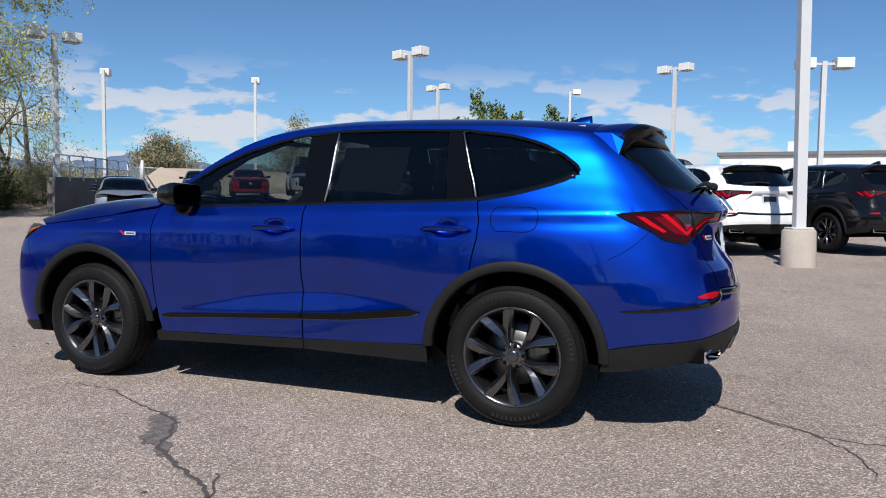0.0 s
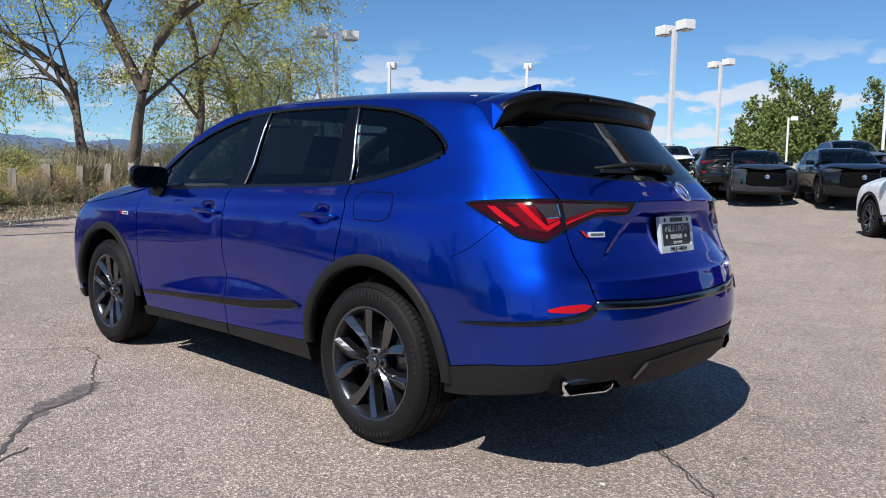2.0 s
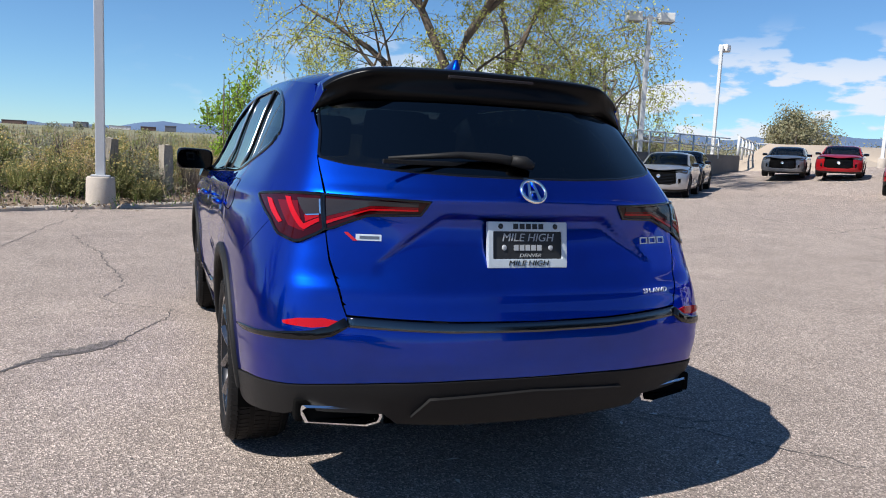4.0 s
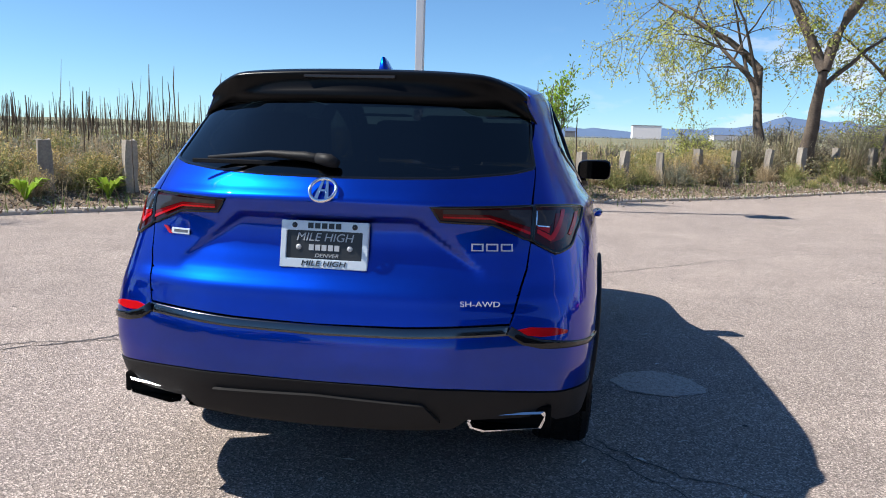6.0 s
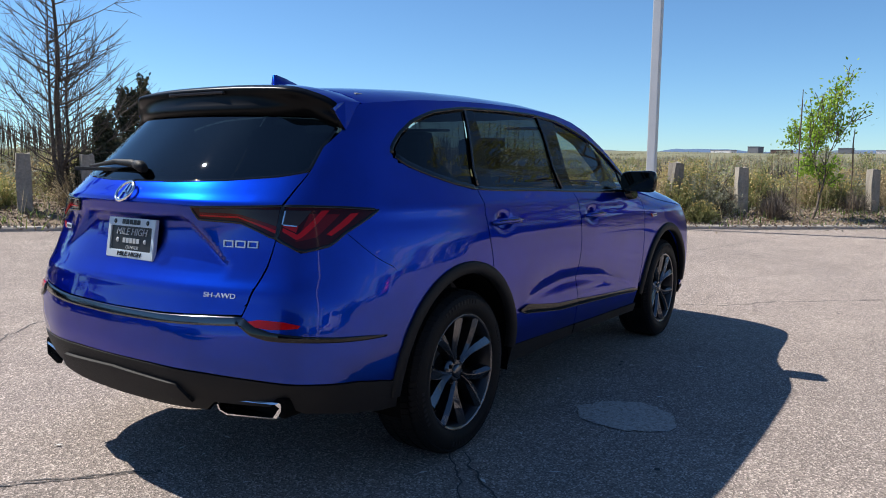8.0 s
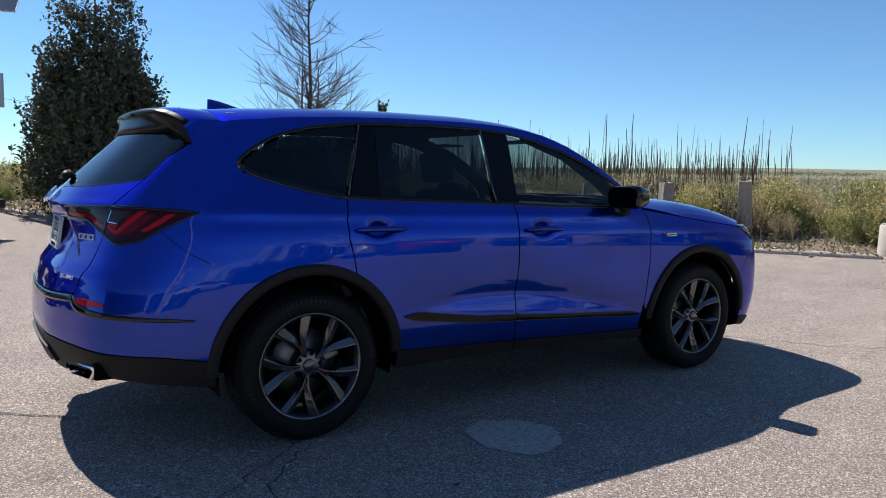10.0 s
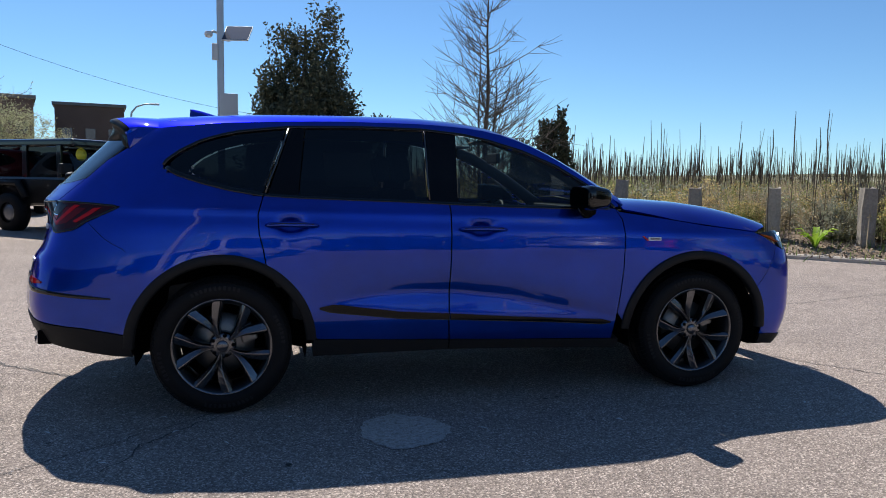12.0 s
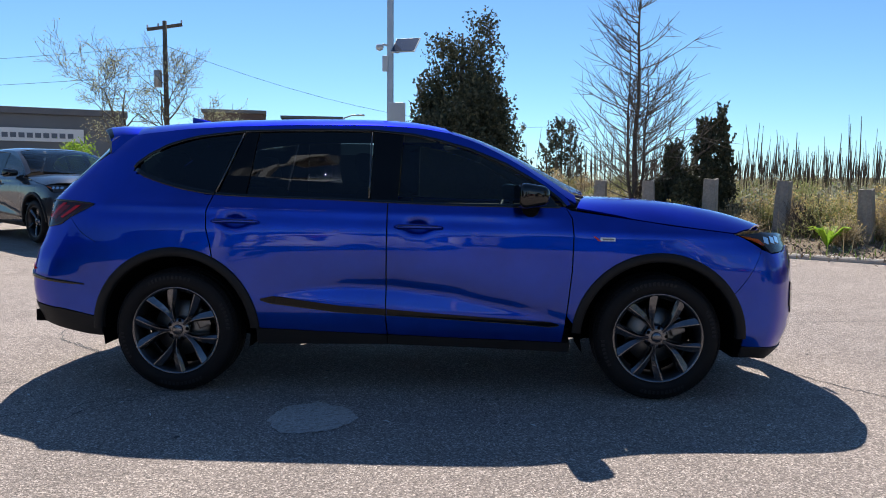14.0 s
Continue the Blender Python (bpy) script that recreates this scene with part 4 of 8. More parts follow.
def car_body(car):
    arch_r = 0.500
    seam_a = [(-.895, 1.145), (-.93, 1.08), (-.938, .977), (-.932, .776), (-.905, .50)]
    seam_b = [(.164, 1.165), (.164, 1.0), (.167, .793), (.172, .487), (.163, .372)]
    seam_c = [(1.222, 1.205), (1.252, 1.10), (1.246, .996), (1.225, .912), (1.212, .832)]
    belt = [(-.86, 1.147), (-.5, 1.150), (-.2, 1.155), (.164, 1.168), (.47, 1.180), (.81, 1.189), (1.09, 1.199), (1.222, 1.208)]
    dlo_rear = [(1.222, 1.208), (1.39, 1.235), (1.545, 1.273), (1.69, 1.322), (1.748, 1.350)]
    dlo_top = [(1.752, 1.362), (1.735, 1.392), (1.66, 1.447), (1.56, 1.500), (1.36, 1.558), (1.08, 1.594), (.66, 1.606), (.3, 1.604), (.04, 1.580), (-.11, 1.549), (-.32, 1.490), (-.54, 1.400), (-.76, 1.272), (-.86, 1.192), (-.895, 1.150)]
    fa, ra = -1.4455, 1.4455
    # front door, rear door
    panel("front_door", S(*seam_a, (-.885, .338), *[(x, z) for x, z in ((-.5, .350), (-.2, .358))], *seam_b[::-1], *belt[3::-1]), M_BLUE, car, du=0.04, dz=0.0125, both=True)
    panel("rear_door", S(*seam_b, (.5, .382), (.93, .400), *arc(ra, arch_r, 176, 118), *seam_c[::-1], *belt[:2:-1]), M_BLUE, car, du=0.04, dz=0.0125, both=True)
    # front wing
    hood = [(-.925, 1.126), (-1.2, 1.088), (-1.5, 1.044), (-1.86, 1.002)]
    panel("front_wing", S((-.895, 1.143), *hood, (-1.93, .975), (-2.03, .915), (-1.865, .64), *arc(fa, arch_r, 148, 8)[1:], (-.905, .50), (-.932, .776), (-.938, .977), (-.93, 1.08)), M_BLUE, car, both=True)
    # rear quarter with the pillars and roof rail
    edge_line = [(x, z) for x, z in EDGE if -.95 < x < 1.81]
    tail_top = R((0.76, 1.150), (0.82, 1.1445), (0.86, 1.1415))
    poly = S(*seam_c[::-1], *dlo_rear[1:], *dlo_top, (-.93, 1.16), *edge_line, (1.84, 1.535), (1.95, 1.452), (2.06, 1.375)) + R((.705, 1.283), (.705, 1.159)) + S((2.10, 1.151), (1.955, 1.140), (2.02, 1.107), (2.127, 1.058)) + S((1.945, .918), (1.79, .775), *arc(ra, arch_r, 53, 118))
    panel("rear_quarter", poly, M_BLUE, car, du=0.08, dz=0.02, both=True)
    # rear bumper, tailgate, glass
    low = S((1.925, .456), (2.03, .478), (2.15, .500)) + R((.82, .522), (.70, .535), (.50, .548), (.25, .552), (0, .552))
    panel("rear_bumper", whole(R((0, .745)) + R((.30, .748), (.652, .765), (.668, .82), (.697, .939), (.705, 1.033), (.79, .99), (.845, 1.012)) + S((2.127, 1.058), (1.945, .918), *arc(ra, arch_r, 53, 9)[:-1]) + low), M_BLUE, car, du=0.08, dz=0.02)
    gate = R((0, .749), (.30, .752), (.652, .769), (.667, .83), (.6955, .945), (.7035, 1.036), (.57, 1.092), (.40, 1.100), (.366, 1.15), (.70, 1.160), (.7035, 1.283), (.62, 1.262), (.44, 1.245), (.22, 1.237), (0, 1.235))
    panel("tailgate", whole(gate), M_BLUE, car, du=0.05, dz=0.012)
    glass = R((0, 1.240), (.22, 1.242), (.44, 1.250), (.62, 1.267), (.697, 1.289)) + S((2.06, 1.378), (1.962, 1.458), (1.93, 1.490)) + R((.55, 1.53), (0, 1.54))
    panel("rear_window", whole(glass), M_GLASS_BACK, car, off=-0.003, rim=0.004)
    ribbon("rear_window_trim", R((0, 1.2385), (.22, 1.2405), (.44, 1.2485), (.62, 1.2655), (.699, 1.287)) + S((2.06, 1.378), (1.962, 1.458)), 0.012, M_GLOSS, car, off=0.0, both=True)
    # lower rear cladding
    clad = R((0, .548), (.25, .548), (.50, .544), (.70, .531), (.82, .518)) + S((2.15, .496), (2.03, .474), (1.925, .452), (1.905, .338), (2.0, .345), (2.15, .372)) + R((.82, .40), (.78, .43), (.52, .43), (.47, .39), (.25, .375), (0, .372))
    panel("lower_cladding", whole(clad), M_CLAD, car, off=0.004, rim=0.05, gap=0)
    diff = R((0, .505), (.375, .492), (.43, .425), (.33, .425), (.30, .405), (.14, .405), (.11, .392), (0, .392))
    panel("skid_garnish", whole(diff), M_CLAD, car, off=0.018, rim=0.02, gap=0)
    # black strip between tailgate and bumper, and its run along the side
    ribbon("bumper_strip", R((.652, .747), (.30, .731), (0, .728)) + other(R((.30, .731), (.652, .747))), 0.034, M_DKCHROME, car, off=0.004)
    ribbon("bumper_strip", R((.650, .747), (.70, .716), (.76, .700), (.85, .690)) + S((2.27, .678), (2.12, .664), (2.005, .655)), [.034, .036, .032, .024, .020, .018, .008], M_GLOSS, car, off=0.006, both=True)
    panel("rear_reflector", R((.675, .748), (.72, .757), (.80, .752), (.845, .738), (.84, .729), (.76, .724), (.71, .730)), M_LAMPGLOW, car, off=0.006, gap=0, both=True, dz=0.01)
    # wheel arch trims
    for cx, name in ((fa, "front_arch_trim"), (ra, "rear_arch_trim")):
        arch_trim(name, car, cx, *((1, 177) if cx > 0 else (3, 179)))
    # sills
    panel("sill_cladding", S((-.93, .334), (-.5, .346), (.163, .368), (.55, .384), (.955, .398), (.955, .30), (.55, .305), (.163, .310), (-.5, .292), (-.93, .276)), M_CLAD, car, off=0.004, rim=0.10, gap=0, both=True)
    ribbon("door_seam", S((.163, .372), (.163, .312)), 0.006, M_DARK, car, off=0.006, both=True)
    # door trim with its satin edge
    tt = [(-.862, .452), (-.81, .466), (-.56, .480), (-.224, .501), (.113, .526), (.452, .548), (.70, .580), (.80, .596), (.85, .599), (.922, .584)]
    tb = [(.922, .576), (.861, .556), (.452, .508), (.113, .492), (-.225, .474), (-.56, .455), (-.812, .436), (-.862, .446)]
    panel("door_trim", S(*[p for p in tt if p[0] < .16], (.164, .530), (.164, .495), *[p for p in tb if p[0] < .16]), M_PILLAR, car, off=0.012, rim=0.016, gap=0, dz=0.01, both=True)
    panel("door_trim", S((.170, .530), *[p for p in tt if p[0] > .17], *[p for p in tb if p[0] > .17], (.170, .495)), M_PILLAR, car, off=0.012, rim=0.016, gap=0, dz=0.01, both=True)
    ribbon("trim_edge", S(*[p for p in tb[::-1]]), 0.005, M_BEAD, car, off=0.011, both=True)
    # windows of the side
    panel("front_side_window", S((-.845, 1.158), (-.5, 1.160), (-.2, 1.164), (.105, 1.175), (.085, 1.578), (.04, 1.571), (-.11, 1.540), (-.32, 1.480), (-.54, 1.389), (-.76, 1.258), (-.84, 1.180)), M_GLASS, car, off=-0.008, rim=0.004, both=True)
    panel("rear_side_window", S((.285, 1.182), (.81, 1.198), (1.03, 1.205), (.985, 1.590), (.66, 1.597), (.288, 1.594)), M_GLASS_DARK, car, off=-0.008, rim=0.004, both=True)
    panel("quarter_window", S((1.222, 1.218), (1.39, 1.246), (1.545, 1.284), (1.675, 1.329), (1.722, 1.352), (1.715, 1.385), (1.645, 1.438), (1.55, 1.489), (1.355, 1.546), (1.09, 1.580)), M_GLASS_DARK, car, off=-0.008, rim=0.004, both=True)
    panel("b_pillar_cover", S((.105, 1.172), (.275, 1.178), (.275, 1.598), (.085, 1.586)), M_PILLAR, car, off=-0.003, gap=0.001, both=True)
    panel("c_pillar_cover", S((1.03, 1.202), (1.20, 1.208), (1.068, 1.586), (.985, 1.594)), M_PILLAR, car, off=-0.003, gap=0.001, both=True)
    for fix in ((lambda a: a), other):
        for name, path in (("b_pillar_bead", ((.280, 1.184), (.281, 1.3), (.2815, 1.4), (.282, 1.5), (.282, 1.590))), ("c_pillar_bead", ((1.211, 1.216), (1.182, 1.30), (1.15, 1.38), (1.115, 1.48), (1.078, 1.580)))):
            u = np.array(fix(S(*path)))
            # sun glint and shade put into colour: silver left bead, dark right one
            part(name, tube_bm([Vector(q) for q in skin_at(u[:, 0], u[:, 1], .003)[0]], .0056, 10), M_BEADSUN if fix is not other else M_BEAD, car, smooth=True)
    ribbon("window_surround", S(*dlo_top[::-1]), 0.016, M_GLOSS, car, off=0.003, both=True)
    ribbon("window_surround", S(*dlo_rear[:-1], (1.735, 1.352)), 0.026, M_GLOSS, car, off=0.004, both=True)
    ribbon("belt_moulding", S(*belt), 0.020, M_GLOSS, car, off=0.002, both=True)
    panel("mirror_sail", S((-.845, 1.158), (-.72, 1.160), (-.72, 1.27), (-.80, 1.215)), M_GLOSS, car, off=-0.002, gap=0, both=True)
    # fuel flap outline, on the left alone
    fl = [(1.335, 1.160), (1.315, 1.13), (1.318, 1.065), (1.35, 1.040), (1.52, 1.038), (1.56, 1.062), (1.572, 1.13), (1.555, 1.160), (1.52, 1.168), (1.36, 1.168), (1.335, 1.160)]
    ribbon("fuel_flap_gap", S(*fl), 0.004, M_DARK, car, off=0.0006, thick=0.002)
    # roof, windscreen, hood
    top_panel("roof_panel", [(-.20, -.93), (-.12, -.6), (-.08, 0), (-.12, .6), (-.20, .93), (-.05, 1), (.4, 1), (1.2, 1), (1.79, 1), (1.82, .6), (1.84, 0), (1.82, -.6), (1.79, -1), (1.2, -1), (.4, -1), (-.05, -1)], M_BLUE, car, EDGE, CROWN)
    top_panel("windscreen", [(-.94, -.90), (-1.04, -.6), (-1.12, 0), (-1.04, .6), (-.94, .90), (-.22, .91), (-.14, .6), (-.10, 0), (-.14, -.6), (-.22, -.91)], M_GLASS_FRONT, car, EDGE, CROWN, off=-0.004, rim=0.005)
    for s in (-1, 1):
        top_panel("a_pillar", [(-.96, s * .90), (-.22, s * .925), (-.05, s), (-.5, s), (-.96, s)], M_BLUE, car, EDGE, CROWN)
    top_panel("hood_panel", [(-.96, -.96), (-1.05, -.6), (-1.10, 0), (-1.05, .6), (-.96, .96), (-1.3, 1), (-1.88, 1), (-2.0, .93), (-2.16, .7), (-2.28, .35), (-2.31, 0), (-2.28, -.35), (-2.16, -.7), (-2.0, -.93), (-1.88, -1), (-1.3, -1)], M_BLUE, car, HOOD_EDGE, HOOD_CROWN, 6.0)
    part("cowl", box_bm(-1.16, -.92, -.78, .78, 1.06, 1.135, 0.02), M_CLAD, car)
    for y0, y1 in ((-.1, -.66), (.52, -.04)):
        part("windscreen_wiper", tube_bm([(-1.08, y0, 1.165), (-1.02, (y0 + y1) / 2, 1.19), (-1.0, y1, 1.185)], [.012, .009, .006], 6), M_CLAD, car)
    # front bumper, grille, lamps
    face = Fr((0, .46), (.42, .46), (.60, .52), (.60, .66), (.56, .90), (.66, .92)) + S((-2.20, .888), (-2.10, .885), (-2.03, .912), (-1.865, .64), *arc(fa, arch_r, 148, 176)[1:], (-1.935, .335)) + Fr((.70, .30), (.42, .28), (0, .28))
    panel("front_bumper", [(u, z) for u, z in face], M_BLUE, car, both=True)
    panel("headlamp", S((-1.885, .995), (-2.02, .972), (-2.10, .890), (-2.20, .893)) + Fr((.62, .925), (.54, .955), (.60, .985), (.70, 1.0)) + S((-2.05, 1.012)), M_HEAD, car, off=-0.004, both=True, gap=0.001)
    for x0 in (-2.055, -2.105, -2.15):
        panel("lamp_cell", S((x0, .985), (x0 - .035, .975), (x0 - .035, .938), (x0, .950)), M_CHROME, car, off=0.0, gap=0, both=True)
    panel("corner_vent", Fr((.66, .68), (.735, .70), (.745, .56), (.68, .50)), M_GLOSS, car, off=0.006, gap=0, both=True)
    # dark boxes added to block sun that leaked between bumper and wheel housing
    part("front_undertray", box_bm(-2.20, -1.80, -.64, .64, .24, .30, .025), M_DARK, car)
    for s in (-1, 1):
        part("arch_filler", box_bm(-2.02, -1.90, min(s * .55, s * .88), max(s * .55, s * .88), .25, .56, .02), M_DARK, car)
    panel("amber_marker", S((-1.90, .990), (-2.015, .970), (-2.055, .935)), M_AMBER, car, off=0.002, both=True, gap=0)
    panel("lower_lip", Fr((0, .285), (.42, .285), (.70, .30)) + S((-1.935, .335), (-1.93, .275)) + Fr((.66, .215), (.40, .212), (0, .212)), M_CLAD, car, off=0.008, gap=0, both=True)
    for g in panel("grille", Fr((0, .468), (.41, .468), (.585, .53), (.585, .66), (.545, .90), (0, .905)), M_DARK, car, off=-0.02, rim=0.004, gap=0, both=True):
        pass
    for k in range(7):
        ribbon("grille_bar", Fr((0, .51 + k * .054), (.25, .51 + k * .054), (.50 + .012 * min(k, 3), .51 + k * .054)), 0.016, M_GLOSS, car, off=-0.008, both=True)
    part("front_emblem", lathe_bm([(0.001, 0), (.055, 0), (.066, .012), (.07, 0)], 24), M_CHROME, car, m=pose(-2.478, 0, .76, 0, 0, 90))
    # tail lamps
    outer = R((.708, 1.157), (.76, 1.1565)) + S((2.10, 1.149), (1.958, 1.138), (2.02, 1.109), (2.127, 1.060)) + R((.845, 1.014), (.79, .993), (.708, 1.036))
    inner = R((.702, 1.157), (.702, 1.037), (.57, 1.095), (.40, 1.103), (.368, 1.149))
    ribbon("lamp_surround", outer + outer[:1], 0.011, M_GLOSS, car, off=0.006, both=True)
    ribbon("lamp_surround", inner + inner[:1], 0.009, M_GLOSS, car, off=0.006, both=True)
    for name, poly in (("tail_lamp", outer), ("tail_lamp_inner", inner)):
        for k, lamp in enumerate(panel(name, poly, M_LAMPDEEP, car, off=0.003, gap=0.002, du=0.05, dz=0.012, both=True)):
            fix = (lambda a: a) if k == 0 else other
            def bit(n2, outline, mat, off=0.0055):
                pts, faces = cut_cells(fix(outline), 0.05, 0.012)
                place(n2, skinned(n2, pts, faces, lambda a: skin_at(a[:, 0], a[:, 1], off), 0.003, mat), lamp)
            if name == "tail_lamp":
                bit("reflector_field", S((2.135, 1.125), (2.24, 1.130), (2.30, 1.030), (2.24, 1.045)), M_LAMPFIELD, 0.0045)
                bit("reflector_field", R((.765, 1.086), (.722, 1.090), (.722, 1.083), (.764, 1.062)), M_LAMPRED, 0.0048)
                bit("chrome_edge", R((.722, 1.092), (.762, 1.087), (.761, 1.083), (.722, 1.088)), M_CHROME, 0.0060)
                bit("chrome_edge", R((.7155, 1.140), (.720, 1.140), (.720, 1.092), (.7155, 1.092)), M_CHROME, 0.0060)
                bit("light_bar", S((2.055, 1.128), (2.09, 1.126), (2.20, 1.055), (2.185, 1.048), (2.12, 1.085)), M_LAMPGLOW)
                bit("light_bar", R((.812, 1.140), (.799, 1.140), (.768, 1.055), (.722, 1.079), (.722, 1.066), (.768, 1.036), (.782, 1.044)), M_LAMPGLOW)
                bit("clear_window", R((.712, 1.142), (.782, 1.140), (.765, 1.088), (.712, 1.094)), M_LAMPCLEAR, 0.0045)
            else:
                bit("reflector_field", R((.700, 1.084), (.700, 1.071), (.56, 1.120), (.41, 1.122), (.41, 1.129), (.56, 1.127)), M_LAMPFIELD, 0.0045)
                bit("light_bar", R((.700, 1.070), (.700, 1.059), (.565, 1.112), (.41, 1.116), (.41, 1.121), (.56, 1.1185)), M_LAMPGLOW)
                bit("clear_window", R((.700, 1.144), (.700, 1.085), (.56, 1.128), (.41, 1.130), (.41, 1.144)), M_LAMPCLEAR, 0.0045)


def spoiler(car):
    """Roof spoiler: blue top skin, gloss black shell that runs down to the window, curled down at both ends, with a lamp."""
    top, shell = [], []
    for s in np.sin(np.linspace(-math.pi / 2, math.pi / 2, 81)):
        a = abs(s)
        roof_e = top_at([1.84 - .05 * a ** 3], [s * .985], EDGE, CROWN, 5.0)[0]
        end = max(0, a - .80) / .20
        low_z = 1.512 - .012 * a ** 2 - .050 * end ** 1.3
        u = on_rear(abs(s * .69), low_z)[0] if a > .02 else U_REAR
        p = skin_at([u], [low_z], .004)[0][0]
        low = Vector((p[0], math.copysign(abs(p[1]), s), low_z))
        edge_y = math.copysign(min(abs(roof_e[1]), .70), s)
        # the lip curls down to the window's corner at both ends
        c = min(1, max(0, a - .70) / .30)
        c = (1 - math.sqrt(1 - c * c)) * .42
        tip = Vector((2.108 - .06 * a ** 2 - .07 * end ** 1.3, edge_y * .965, 1.632 - .020 * a ** 2.5 - .012 * end)).lerp(low + Vector((.010, 0, .02)), c)
        start = Vector((roof_e[0], math.copysign(abs(roof_e[1]) + .002, s), roof_e[2]))
        mid, join = start.lerp(tip, .5) + Vector((.012, 0, .010)), start.lerp(tip, .80) + Vector((.010, 0, .006))
        q = 1 - .75 * c
        lip = tip + Vector((-.010, 0, -.028 * q))
        belly = lip.lerp(low, .55) + Vector((-.010 * q, 0, .004))
        top.append([(roof_e[0] - .05, roof_e[1], roof_e[2] - .006), tuple(roof_e), tuple(mid), tuple(join)])
        shell.append([tuple(join), tuple(tip + Vector((-.015, 0, .001))), tuple(tip + Vector((-.004, 0, -.004 * q))), tuple(tip + Vector((0, 0, -.013 * q))), tuple(lip), tuple(belly), tuple(low), (low.x - .03, low.y * .985, low.z + .012)])
    for name, rows, mat in (("spoiler_skin", top, M_BLUE), ("spoiler_shell", shell, M_SHELL)):
        n, k = len(rows), len(rows[0])
        verts = [p for r in rows for p in r]
        faces = [(i * k + j, i * k + j + 1, (i + 1) * k + j + 1, (i + 1) * k + j) for i in range(n - 1) for j in range(k - 1)]
        place(name, mesh_of(name, verts, faces, mat, smooth=True), car)
    # end faces from the roof's edge down to the window's corner
    for r, t in ((shell[0], top[0]), (shell[-1], top[-1])):
        ring = [Vector(q) for q in (t[1], t[2], *r[:5], r[6])]
        inward = Vector((0, -math.copysign(.02, r[0][1]), 0))
        bm = bmesh.new()
        a = [bm.verts.new(p) for p in ring]
        b = [bm.verts.new(p + inward) for p in ring]
        bm.faces.new(a), bm.faces.new(b[::-1])
        for q in range(len(ring)):
            w = (q + 1) % len(ring)
            bm.faces.new((a[q], b[q], b[w], a[w]))
        bmesh.ops.recalc_face_normals(bm, faces=bm.faces)
        part("spoiler_fin", bm, M_BLUE, car)
    part("brake_lamp", box_bm(2.090, 2.113, -.20, .16, 1.602, 1.614, 0.003), M_LAMPCLEAR, car, "slim high brake lamp")


